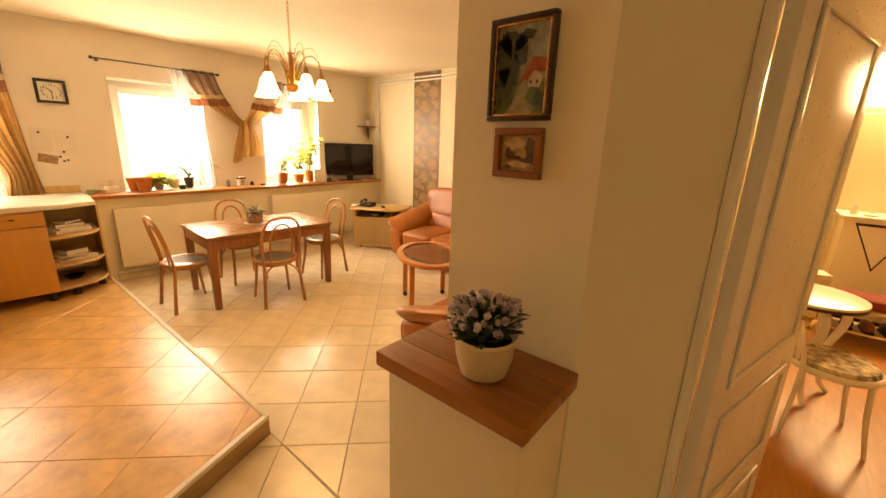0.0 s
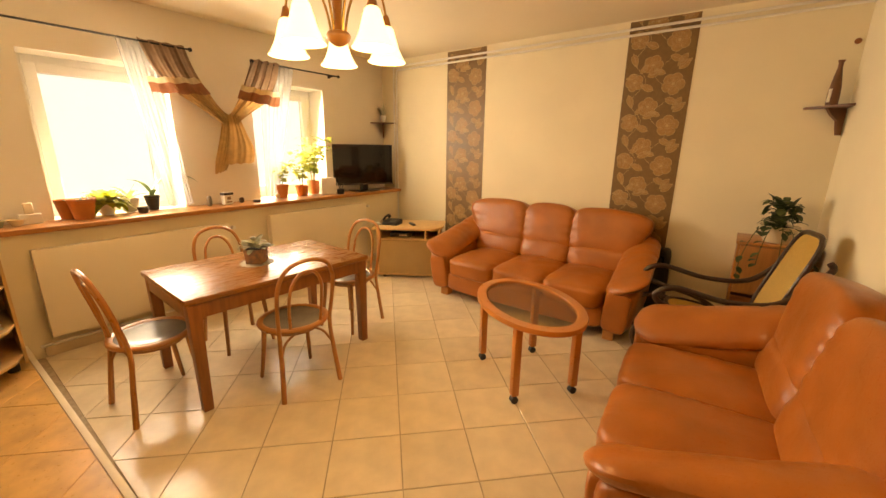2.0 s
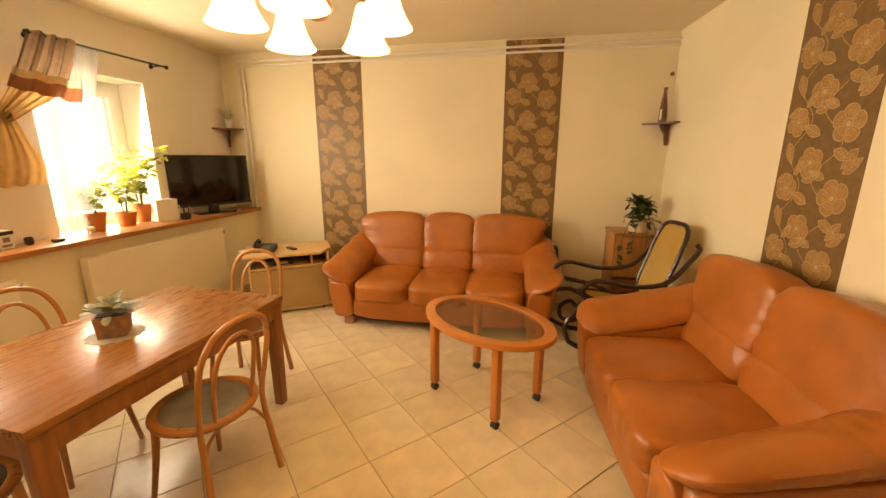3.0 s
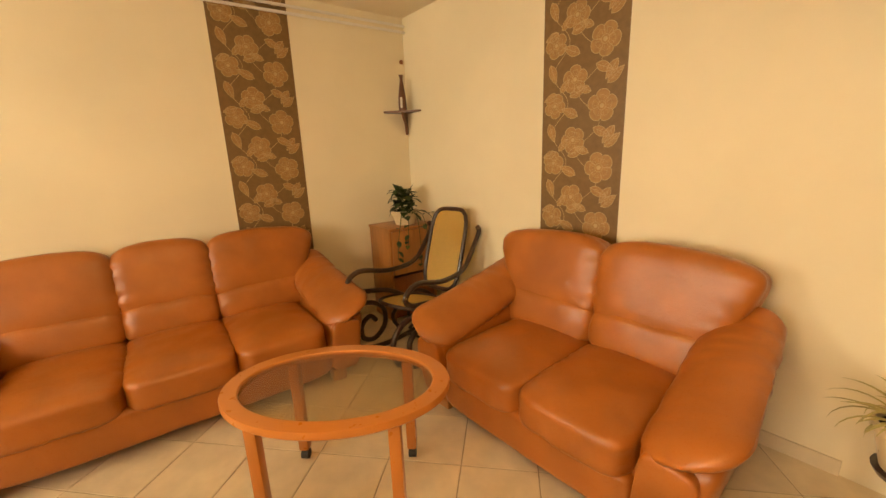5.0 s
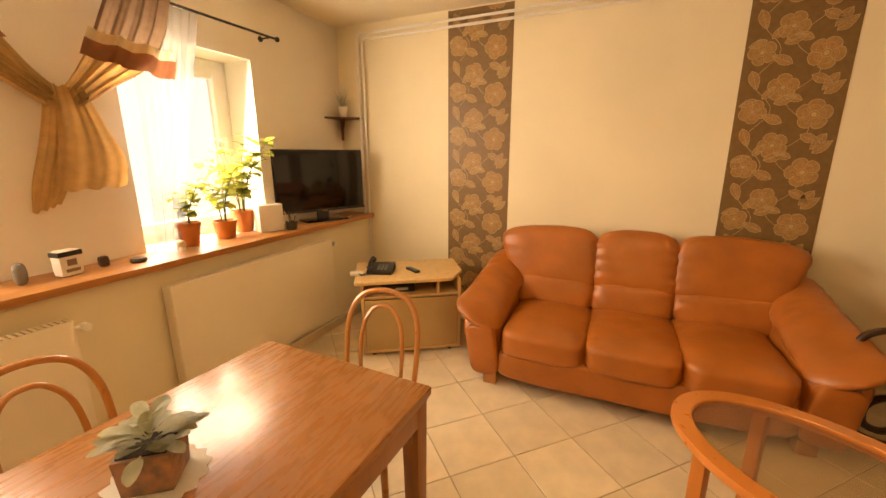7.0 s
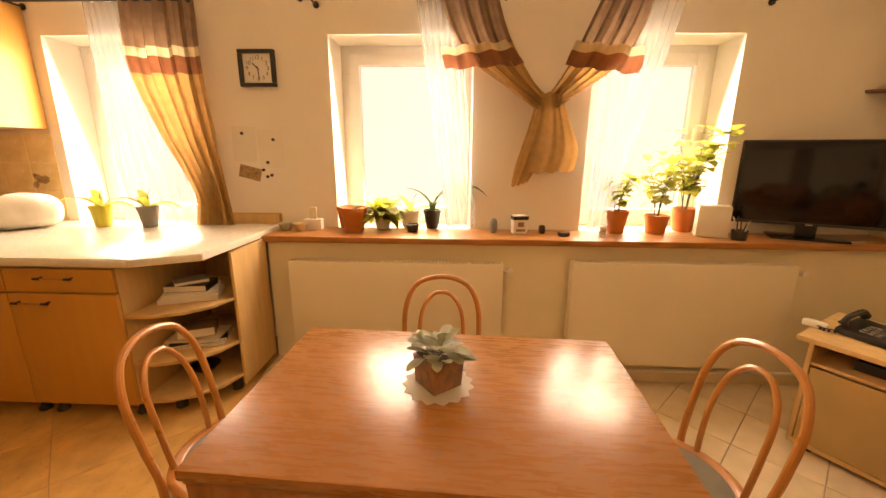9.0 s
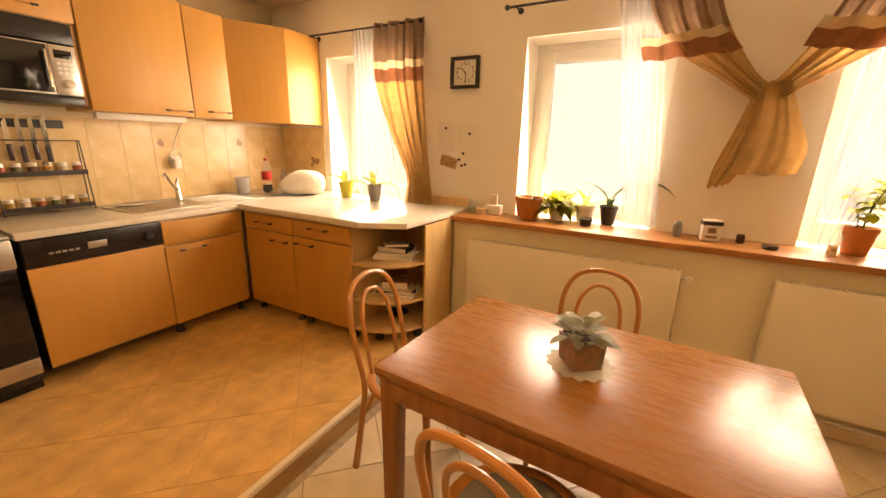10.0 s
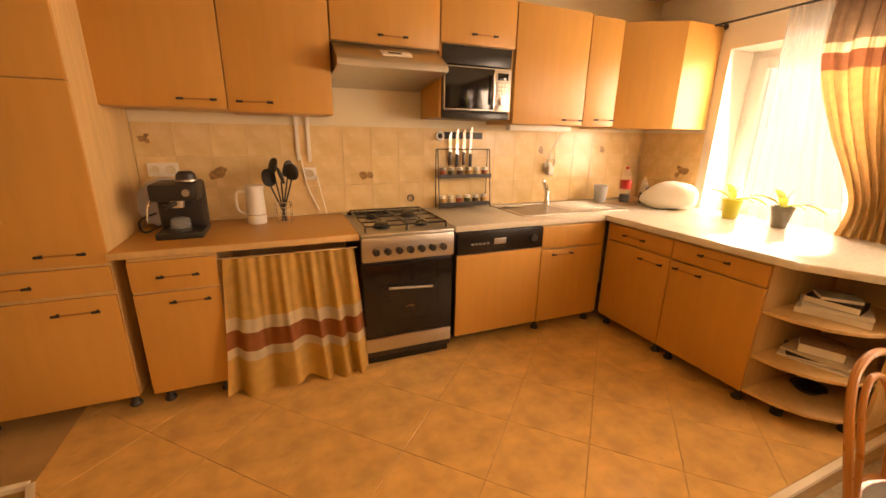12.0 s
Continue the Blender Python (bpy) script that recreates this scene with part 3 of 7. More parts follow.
# ---- living room ----
def sofa(x, y, rz, seats, width, label):
    """Stuffed leather sofa facing -y, its back at y=+0.47; width over the arms."""
    s = thing("sofa", x, y, 0, rz, label, "sofa", "leather sofas")
    inner = width - 0.62
    half = inner / 2
    sw = inner / seats
    base = soft(-half - 0.16, half + 0.16, -0.46, 0.44, 0.07, 0.31, 9, 10, 0, 0.004)
    part("base", base, M["leather"], s)
    part("front_panel", soft(-half - 0.02, half + 0.02, -0.525, -0.36, 0.085, 0.29, 7, 10, 0, 0.004), M["leather"], s)
    for i in range(seats):
        a = -half + i * sw
        wide = (-0.06 if i == 0 else 0.0, 0.06 if i == seats - 1 else 0.0)
        part("seat_cushion", soft(a - 0.012, a + sw + 0.012, -0.55, 0.24, 0.24, 0.44, 6, 20, 0.03, 0.007, seam=0.006, seed=i * 7.3), M["leather"], s)
        low = soft(a - 0.012 + wide[0] * 2, a + sw + 0.012 + wide[1] * 2, -0.12, 0.12, -0.125, 0.125, 4.2, 20, 0, 0.004, seam=0.006, seed=i * 3.1)
        part("lumbar_cushion", merge(None, low, pose(0, 0.19, 0.505, -14)), M["leather"], s)
        top = soft(a - 0.018 + wide[0], a + sw + 0.018 + wide[1], -0.125, 0.125, -0.235, 0.235, 5.4, 24, 0, 0.004, seam=0.003, seed=i * 5.7 + 2)
        for v in top.verts:
            t = (v.co.z + 0.23) / 0.46
            u = (v.co.x - a) / sw * 2 - 1
            v.co.z -= 0.03 * u * u * t
            outer = (i == 0 and u < 0) or (i == seats - 1 and u > 0)
            v.co.y -= (0.001 if outer else 0.005) * math.sin(v.co.z * 78 + i * 2 + seats) * min(1, abs(u)) ** 5
            if outer:
                v.co.x += 0.12 * abs(u) * t * (1 if u > 0 else -1)
        part("back_cushion", merge(None, top, pose(0, 0.265, 0.76, -13)), M["leather"], s)
    part("back_panel", soft(-half - 0.10, half + 0.10, 0.26, 0.46, 0.10, 0.90, 7, 10, 0, 0.004), M["leather"], s)
    for d in (-1, 1):
        # padded top of the arm, falling and widening to the front
        b = bmesh.new()
        rings = []
        n, seg = 48, 24
        for i in range(n + 1):
            t = i / n
            yy = 0.36 - 0.91 * t
            zz = 0.475 + 0.215 * (1 - t) ** 1.35
            cx = half + 0.13 + 0.05 * t
            rx, rz_ = 0.148 + 0.015 * t, 0.118 - 0.062 * t ** 0.8
            end = 1.0
            if t < 0.12:
                end = math.sqrt(max(0.02, 1 - ((0.12 - t) / 0.12) ** 2))
            if t > 0.84:
                end = math.sqrt(max(0.01, 1 - ((t - 0.84) / 0.16) ** 2))
            ring = []
            for k in range(seg):
                a = math.tau * k / seg
                c, sn = math.cos(a), math.sin(a)
                w = 0.006 * noise.noise(Vector((c * 2 + d, sn * 2, t * 9))) + 0.011 * noise.noise(Vector((c * 0.8, sn * 0.8 + d * 4, t * 26))) * max(0.15, 1 - abs(t - 0.3) * 2.6)
                lean = 0.07 * c * (0.35 + 0.65 * t)
                ring.append(b.verts.new((d * (cx + (rx * end + w) * c), yy, zz + (rz_ * end + w) * sn + lean * end)))
            rings.append(ring)
        for r0, r1 in zip(rings, rings[1:]):
            for k in range(seg):
                b.faces.new((r0[k], r0[(k + 1) % seg], r1[(k + 1) % seg], r1[k]))
        b.faces.new(rings[0])
        b.faces.new(rings[-1][::-1])
        part("armrest", b, M["leather"], s)
        body = soft(-0.105, 0.105, -0.50, 0.43, 0.07, 0.555, 6, 12, 0, 0.005, seed=d)
        for v in body.verts:
            t = (v.co.z - 0.07) / 0.46
            f = (0.43 - v.co.y) / 0.88
            v.co.z -= 0.07 * f * t
            v.co.x += d * (0.05 * t * (0.5 + f) if v.co.x * d > 0 else 0)
            v.co.x += d * (half + 0.115)
        part("arm_panel", body, M["leather"], s)
        roll = soft(-0.10, 0.10, -0.035, 0.035, -0.175, 0.175, 5, 12, 0, 0.005)
        part("arm_front", merge(None, roll, pose(d * (half + 0.125), -0.49, 0.265, 4, d * 6)), M["leather"], s)
    for px in (-half - 0.08, half + 0.08):
        for py in (-0.42, 0.38):
            part("foot", box(px - 0.045, px + 0.045, py - 0.045, py + 0.045, 0, 0.085, 0.008), M["bent"], s, "short wooden foot")
    return s


sofa(-2.76, 3.97, 0, 3, 2.16, "three-seat cognac leather sofa with stuffed cushions against the wall")
sofa(-1.035, 2.275, -85.5, 2, 1.63, "two-seat cognac leather sofa with creased cushions")


cs_ = thing("folded_case", -1.715, 4.385, 0, 0, "black folded fabric case between sofa and wall", "case")
part("case_body", soft(-0.085, 0.085, -0.055, 0.06, 0.0, 0.66, 7, 8, 0, 0.006), M["plastic_black"], cs_)
part("carry_strap", tube(spline([(-0.03, -0.056, 0.52), (-0.03, -0.075, 0.58), (0.03, -0.075, 0.58), (0.03, -0.056, 0.52)], 5), 0.006, 6), M["black"], cs_)


def dining_table():
    t = thing("dining_table", -3.92, 1.69, 0, -3.0, "polished reddish wooden dining table with square legs", "table")
    part("tabletop", box(-0.41, 0.41, -0.64, 0.64, 0.688, 0.722, 0.008), M["wood"], t)
    part("tabletop_underlay", box(-0.40, 0.40, -0.63, 0.63, 0.672, 0.684, 0.003), M["wood_leg"], t)
    for a, b, c, d in ((-0.34, 0.34, -0.625, -0.60), (-0.34, 0.34, 0.60, 0.625), (-0.395, -0.37, -0.57, 0.57), (0.37, 0.395, -0.57, 0.57)):
        part("apron", box(a, b, c, d, 0.595, 0.672, 0.004), M["wood_leg"], t)
    for sx in (-1, 1):
        for sy in (-1, 1):
            leg = box(-0.035, 0.035, -0.035, 0.035, 0, 0.672, 0.006)
            for v in leg.verts:
                k = v.co.z / 0.672
                v.co.x = v.co.x * (0.78 + 0.22 * k)
                v.co.y = v.co.y * (0.78 + 0.22 * k)
            # curved bracket where leg meets apron
            for dx, dy in ((-sx, 0), (0, -sy)):
                br = bmesh.new()
                prof = [(0.03, 0.672), (0.10, 0.672), (0.10, 0.60), (0.065, 0.592), (0.042, 0.57), (0.034, 0.53), (0.03, 0.50)]
                f0 = [br.verts.new((dx * u + (-0.012 if dy else 0), dy * u + (-0.012 if dx else 0), z)) for u, z in prof]
                f1 = [br.verts.new((dx * u + (0.012 if dy else 0), dy * u + (0.012 if dx else 0), z)) for u, z in prof]
                br.faces.new(f0)
                br.faces.new(f1[::-1])
                for i in range(len(prof)):
                    br.faces.new((f0[i], f0[(i + 1) % len(prof)], f1[(i + 1) % len(prof)], f1[i]))
                merge(leg, br)
            leg.transform(Matrix.Translation((sx * 0.362, sy * 0.592, 0)))
            part("leg", leg, M["wood_leg"], t)
    return t


dining_table()


def bent_chair(x, y, rz):
    """Bentwood chair facing +y, its back at -y."""
    c = thing("dining_chair", x, y, 0, rz, "bentwood dining chair with hooped back and round seat", "chair", "chairs round the table")
    ring = [(0.205 * math.cos(a), 0.20 * math.sin(a), 0.445) for a in [math.tau * i / 32 for i in range(32)]]
    part("seat_ring", tube(ring, 0.022, 10, closed=True, flat=0.8), M["bent"], c)
    pad = lathe([(0, 0.452), (0.12, 0.456), (0.18, 0.455), (0.194, 0.448), (0.194, 0.436), (0, 0.43)], 32)
    part("seat", pad, M["seat_pad"], c, "thin grey seat pad")
    low = [(0.165 * math.cos(a), 0.16 * math.sin(a), 0.25) for a in [math.tau * i / 32 for i in range(32)]]
    part("seat_brace", tube([(p[0], p[1], 0.405) for p in low], 0.010, 8, closed=True), M["bent"], c)
    hoop = [(-0.195, -0.21, 0.0), (-0.178, -0.185, 0.22), (-0.168, -0.165, 0.43), (-0.178, -0.195, 0.61), (-0.172, -0.23, 0.765), (-0.118, -0.258, 0.868), (0, -0.268, 0.902),
            (0.118, -0.258, 0.868), (0.172, -0.23, 0.765), (0.178, -0.195, 0.61), (0.168, -0.165, 0.43), (0.178, -0.185, 0.22), (0.195, -0.21, 0.0)]
    pts = spline(hoop, 6)
    part("back_hoop", tube(pts, [0.0125 + 0.004 * (1 - min(1, p.z / 0.5)) for p in pts], 10), M["bent"], c)
    inner = [(-0.098, -0.172, 0.445), (-0.106, -0.195, 0.61), (-0.094, -0.225, 0.74), (-0.05, -0.245, 0.813), (0, -0.25, 0.83), (0.05, -0.245, 0.813), (0.094, -0.225, 0.74), (0.106, -0.195, 0.61), (0.098, -0.172, 0.445)]
    part("inner_hoop", tube(spline(inner, 6), 0.010, 10), M["bent"], c)
    for s in (-1, 1):
        leg = spline([(s * 0.145, 0.135, 0.43), (s * 0.155, 0.15, 0.25), (s * 0.178, 0.185, 0.0)], 6)
        part("front_leg", tube(leg, [0.018 - 0.006 * i / (len(leg) - 1) for i in range(len(leg))], 10), M["bent"], c)
        arc = spline([(s * 0.175, -0.18, 0.27), (s * 0.13, -0.15, 0.36), (s * 0.06, -0.16, 0.415)], 5)
        part("bracket", tube(arc, 0.008, 8), M["bent"], c)
    return c


chair = bent_chair(-3.925, 0.962, 2)
for x, y, rz in ((-3.45, 1.61, 82), (-3.86, 2.42, 188), (-4.30, 1.64, -92)):
    copy_thing(chair, pose(x, y, 0, 0, 0, rz))


def coffee_table():
    t = thing("coffee_table", -2.238, 2.60, 0, -37.5, "oval coffee table with orange wood rim and smoked glass on wheels", "table")
    A, B = 0.475, 0.322
    b = bmesh.new()
    rings = []
    for k in range(64):
        a = math.tau * k / 64
        prof = [(1.0, 0.530), (1.0, 0.550), (0.992, 0.558), (0.86, 0.560), (0.85, 0.556), (0.85, 0.532), (0.86, 0.522), (0.98, 0.522)]
        rings.append([b.verts.new((A * math.cos(a) * f + (0 if f > 0.9 else -0.0 * math.cos(a)), B * math.sin(a) * (f if f > 0.9 else f - 0.045), z)) for f, z in prof])
    for i in range(64):
        r0, r1 = rings[i], rings[(i + 1) % 64]
        for k in range(8):
            b.faces.new((r0[k], r0[(k + 1) % 8], r1[(k + 1) % 8], r1[k]))
    part("rim", b, M["coffee"], t)
    g = prism([(A * 0.852 * math.cos(math.tau * k / 48), B * 0.807 * math.sin(math.tau * k / 48)) for k in range(48)], 0.542, 0.550)
    part("glass_top", g, M["smoke_glass"], t, "smoked brown glass oval")
    for px, py in ((0.27, 0.208), (-0.27, -0.208), (-0.27, 0.208), (0.27, -0.208)):
        leg = box(px - 0.024, px + 0.024, py - 0.024, py + 0.024, 0.055, 0.528, 0.010)
        lg = part("leg", leg, M["coffee"], t)
        wheel = tube([(px - 0.018, py, 0.024), (px + 0.018, py, 0.024)], 0.024, 16)
        box(px - 0.012, px + 0.012, py - 0.012, py + 0.012, 0.03, 0.06, 0.003, bm=wheel)
        part("castor", wheel, M["plastic_black"], lg, "small black castor")
    return t


coffee_table()


def television():
    t = thing("television", -5.27, 3.91, 0.971, 65, "black flat-screen television on the window sill", "television")
    part("screen", box(-0.395, 0.395, -0.012, 0.0, 0.10, 0.595, 0.004), M["black_gloss"], t)
    part("housing", box(-0.405, 0.405, 0.0005, 0.045, 0.085, 0.605, 0.01), M["plastic_black"], t)
    part("bezel", box(-0.405, 0.405, -0.018, 0.0, 0.082, 0.0995, 0.003), M["plastic_black"], t)
    part("neck", box(-0.05, 0.05, 0.005, 0.04, 0.015, 0.09, 0.004), M["plastic_black"], t)
    part("stand", box(-0.19, 0.19, -0.09, 0.10, 0.0, 0.016, 0.006), M["black_gloss"], t)
    part("badge", box(-0.018, 0.018, -0.0195, -0.018, 0.086, 0.094), M["chrome"], t)
    return t


tv = television()


# ---- kitchen ----
def front(unit, x0, x1, z0, z1, handle=None, name="door"):
    """A door or drawer front on the face y=0 of a unit; handle: (x, z)."""
    d = part(name, box(x0 + 0.002, x1 - 0.002, -0.019, -0.001, z0 + 0.002, z1 - 0.002, 0.005), M["cabinet"], unit)
    if handle:
        w = 0.15
        hb = tube([(handle[0] - w / 2, -0.042, handle[1]), (handle[0] + w / 2, -0.042, handle[1])], 0.0042, 8)
        part("handle", hb, M["bent"], d, "slim wooden bar handle")
        for s in (-1, 1):
            e = tube([(handle[0] + s * w / 2, -0.018, handle[1]), (handle[0] + s * w / 2, -0.046, handle[1])], 0.005, 8)
            tube([(handle[0] + s * w / 2 - 0.016, -0.044, handle[1]), (handle[0] + s * w / 2 + 0.016, -0.044, handle[1])], 0.0065, 8, bm=e)
            part("handle_end", e, M["plastic_black"], d, "dark handle end")
    return d


def unit(name, x, y, z, rz, w, d, h, label, feet=False, group="kitchen cabinets"):
    """Carcass with its face at y=0, from x=0 to w, going back to y=d."""
    u = thing(name, x, y, z, rz, label, "cabinet", group)
    part("carcass", box(0.001, w - 0.001, 0.0, d, 0.09 if feet else 0, h, 0.002), M["cabinet_in"], u)
    if feet:
        for fx in (0.05, w - 0.05):
            part("foot", lathe([(0.028, 0), (0.03, 0.01), (0.018, 0.03), (0.018, 0.09)], 12, at=(fx, 0.06, 0)), M["plastic_black"], u, "black plastic foot")
    return u


M["note_edge"] = mat("worktop_edge", (0.72, 0.66, 0.54), 0.35, 0.06, 30, 0.02, 80)
F, Y0, BODY = STEP, -1.02, 0.83
# tall larder
u = unit("tall_cabinet", -0.76, -1.03, F, 180, 0.68, 0.64, 2.30, "tall beech laminate larder cabinet", True)
front(u, 0.0, 0.68, 1.62, 2.30)
front(u, 0.0, 0.68, 0.82, 1.62, (0.52, 0.88))
front(u, 0.0, 0.68, 0.68, 0.81, (0.30, 0.74), "drawer")
front(u, 0.0, 0.68, 0.09, 0.665, (0.52, 0.595))
# drawer unit beside the larder
u = unit("base_cabinet", -1.50, Y0, F, 180, 0.38, 0.62, BODY, "narrow beech base cabinet with a drawer", True)
front(u, 0, 0.38, 0.66, BODY - 0.01, (0.21, 0.737), "drawer")
front(u, 0, 0.38, 0.09, 0.65, (0.245, 0.60))
wk = thing("worktop", 0, 0, 0, 0, "beech-coloured worktop over the curtained recess", "worktop")
part("slab", box(-2.61, -1.435, SOUTH + 0.004, -1.004, F + BODY + 0.004, F + BODY + 0.042, 0.005), M["cabinet"], wk)
part("edge_band", box(-2.61, -1.435, -1.0035, -0.9995, F + BODY + 0.007, F + BODY + 0.039, 0.0015), M["cabinet_in"], wk)
# corner unit with drawer right of the dishwasher
u = unit("base_cabinet", -3.888, Y0, F, 180, 0.58, 0.62, BODY, "beech base cabinet with a drawer beside the dishwasher", True)
front(u, 0, 0.55, 0.66, BODY - 0.01, None, "drawer")
front(u, 0, 0.55, 0.09, 0.65, (0.172, 0.615))
# west leg, facing +x
u = unit("base_cabinet", -4.48, -1.0, F, 90, 0.555, 0.60, BODY, "beech base cabinet with a drawer under the window", True)
front(u, 0.03, 0.555, 0.70, BODY - 0.01, (0.27, 0.76), "drawer")
front(u, 0.03, 0.555, 0.09, 0.695, (0.424, 0.637))
u = unit("base_cabinet", -4.48, -0.445, F, 90, 0.545, 0.60, BODY, "beech base cabinet with a drawer under the window", True)
front(u, 0.0, 0.545, 0.70, BODY - 0.01, (0.271, 0.775), "drawer")
front(u, 0.0, 0.545, 0.09, 0.695, (0.131, 0.65))
# open end shelf
u = thing("end_shelf", -4.48, 0.10, F, 0, "open beech end shelf with angled boards", "shelf unit")
board = [(-0.66, 0.0), (0.0, 0.0), (-0.015, 0.13), (-0.07, 0.25), (-0.16, 0.34), (-0.28, 0.385), (-0.66, 0.385)]
for z in (0.09, 0.30, 0.56):
    part("shelf_board", prism(board, z, z + 0.018, 0.002), M["cabinet_in"], u)
part("side_panel", box(-0.66, 0.0, -0.018, -0.001, 0.09, BODY), M["cabinet"], u)
part("end_panel", box(-0.66, -0.28, 0.386, 0.402, 0.04, BODY), M["cabinet_in"], u)
part("back_panel", box(-0.66, -0.645, 0.0, 0.385, 0.11, BODY), M["cabinet_in"], u)
part("foot", lathe([(0.03, 0), (0.03, 0.09)], 12, at=(-0.12, 0.12, 0)), M["plastic_black"], u)
part("foot", lathe([(0.03, 0), (0.03, 0.09)], 12, at=(-0.30, 0.33, 0)), M["plastic_black"], u)
# pale worktop
WT = F + BODY + 0.004
wk = thing("worktop", 0, 0, 0, 0, "pale speckled L-shaped kitchen worktop with angled end", "worktop")
part("slab", prism([(WEST + 0.004, SOUTH + 0.004), (-3.215, SOUTH + 0.004), (-3.215, -1.004), (-4.444, -1.004), (-4.444, 0.20), (-4.584, 0.456), (-5.16, 0.484), (WEST + 0.004, 0.484)], WT, WT + 0.04, 0.005), M["worktop"], wk)
for (ax, ay), (bx, by) in (((-3.22, -1.0), (-4.436, -1.0)), ((-4.44, -0.998), (-4.44, 0.198)), ((-4.441, 0.203), (-4.579, 0.459)), ((-4.586, 0.461), (-5.155, 0.488))):
    d = Vector((bx - ax, by - ay, 0))
    e = box(0, d.length, -0.0035, 0.0005, 0.003, 0.037, 0.0015)
    part("edge_band", merge(None, e, Matrix.Translation((ax, ay, WT)) @ Matrix.Rotation(math.atan2(d.y, d.x), 4, "Z")), M["note_edge"], wk)
WT += 0.04


def stove():
    s = thing("gas_stove", -2.615, Y0 + 0.02, F, 180, "steel freestanding gas cooker with black oven door", "stove")
    w, d = 0.58, 0.62
    part("body", box(0, w, 0.012, d, 0.05, 0.84, 0.006), M["plastic_black"], s)
    part("plinth", box(0.01, w - 0.01, 0.03, d, 0.0, 0.05), M["black"], s)
    part("drawer_front", box(0.006, w - 0.006, -0.014, 0.011, 0.10, 0.195, 0.006), M["steel"], s, "brushed steel warming drawer")
    door = part("oven_door", box(0.006, w - 0.006, -0.020, 0.011, 0.205, 0.68, 0.008), M["black_gloss"], s, "black glass oven door")
    part("oven_window", box(0.10, w - 0.10, -0.0225, -0.0201, 0.31, 0.56, 0.001), M["black"], door)
    part("badge", box(w / 2 - 0.025, w / 2 + 0.025, -0.0225, -0.0201, 0.385, 0.398), M["chrome"], door)
    hb = tube([(0.15, -0.05, 0.535), (w - 0.15, -0.05, 0.515)], 0.008, 10)
    part("door_handle", hb, M["steel"], door)
    panel = part("control_panel", box(0, w, -0.03, 0.02, 0.70, 0.85, 0.012), M["steel"], s)
    for i in range(7):
        kx = 0.08 + 0.07 * i
        k = tube([(kx, -0.03, 0.765), (kx, -0.055, 0.765)], 0.021, 16)
        box(kx - 0.004, kx + 0.004, -0.063, -0.05, 0.748, 0.782, 0.002, bm=k)
        part("knob", k, M["plastic_black"], panel, "round black control knob")
    part("hob", box(0, w, -0.02, d, 0.85, 0.868, 0.006), M["steel"], s)
    for bx in (0.16, w - 0.16):
        for by in (0.15, 0.44):
            r = 0.045 if (bx < 0.3) == (by < 0.3) else 0.034
            b = lathe([(r * 1.25, 0.868), (r * 1.25, 0.876), (r, 0.878), (r, 0.89), (r * 0.8, 0.896), (0, 0.897)], 20, at=(bx, by, 0))
            part("burner", b, M["black"], s)
    for bx in (0.16, w - 0.16):
        g = bmesh.new()
        x0, x1 = bx - 0.125, bx + 0.125
        for a, b in (((x0, 0.03), (x1, 0.03)), ((x1, 0.03), (x1, 0.57)), ((x1, 0.57), (x0, 0.57)), ((x0, 0.57), (x0, 0.03)), ((x0, 0.30), (x1, 0.30))):
            tube([(a[0], a[1], 0.905), (b[0], b[1], 0.905)], 0.005, 6, bm=g)
        for by in (0.15, 0.44):
            for ang in range(4):
                c, sn = math.cos(ang * math.pi / 2), math.sin(ang * math.pi / 2)
                tube([(bx + 0.03 * c, by + 0.03 * sn, 0.905), (bx + 0.12 * c, by + 0.13 * sn, 0.905)], 0.005, 6, bm=g)
        for cx, cy in ((x0, 0.03), (x1, 0.03), (x0, 0.57), (x1, 0.57)):
            tube([(cx, cy, 0.868), (cx, cy, 0.905)], 0.005, 6, bm=g)
        part("pan_support", g, M["black"], s, "black iron pan support")
    part("lid_rail", box(0.02, w - 0.02, d - 0.03, d, 0.868, 0.888, 0.004), M["black"], s)
    return s


stove()


def dishwasher():
    s = thing("dishwasher", -3.225, Y0, F, 180, "built-in dishwasher with black panel and beech front", "dishwasher")
    w = 0.66
    part("body", box(0.003, w - 0.003, 0.0, 0.6, 0.08, 0.83), M["plastic_black"], s)
    part("front_panel", box(0.003, w - 0.003, -0.02, -0.001, 0.10, 0.675, 0.004), M["cabinet"], s, "beech laminate front")
    p = part("control_panel", box(0.003, w - 0.003, -0.026, -0.001, 0.685, 0.828, 0.006), M["black"], s)
    part("dial", tube([(w - 0.08, -0.026, 0.755), (w - 0.08, -0.045, 0.755)], 0.024, 18), M["plastic_black"], p)
    part("display", box(0.27, 0.36, -0.028, -0.0262, 0.735, 0.775, 0.001), M["steel"], p)
    for i in range(5):
        part("button", box(0.10 + 0.028 * i, 0.12 + 0.028 * i, -0.029, -0.0262, 0.74, 0.752, 0.001), M["steel"], p)
    return s


dishwasher()

# wall cabinets
UY, UH = -1.31, 2.40
def wall_unit(x1, w, z0, z1, handles, label, doors=1):
    u = unit("wall_cabinet", x1, UY, z0, 180, w, UY - SOUTH - 0.004, z1 - z0, label)
    for i in range(doors):
        front(u, w * i / doors, w * (i + 1) / doors, 0, z1 - z0, handles[i] if handles else None)
    return u


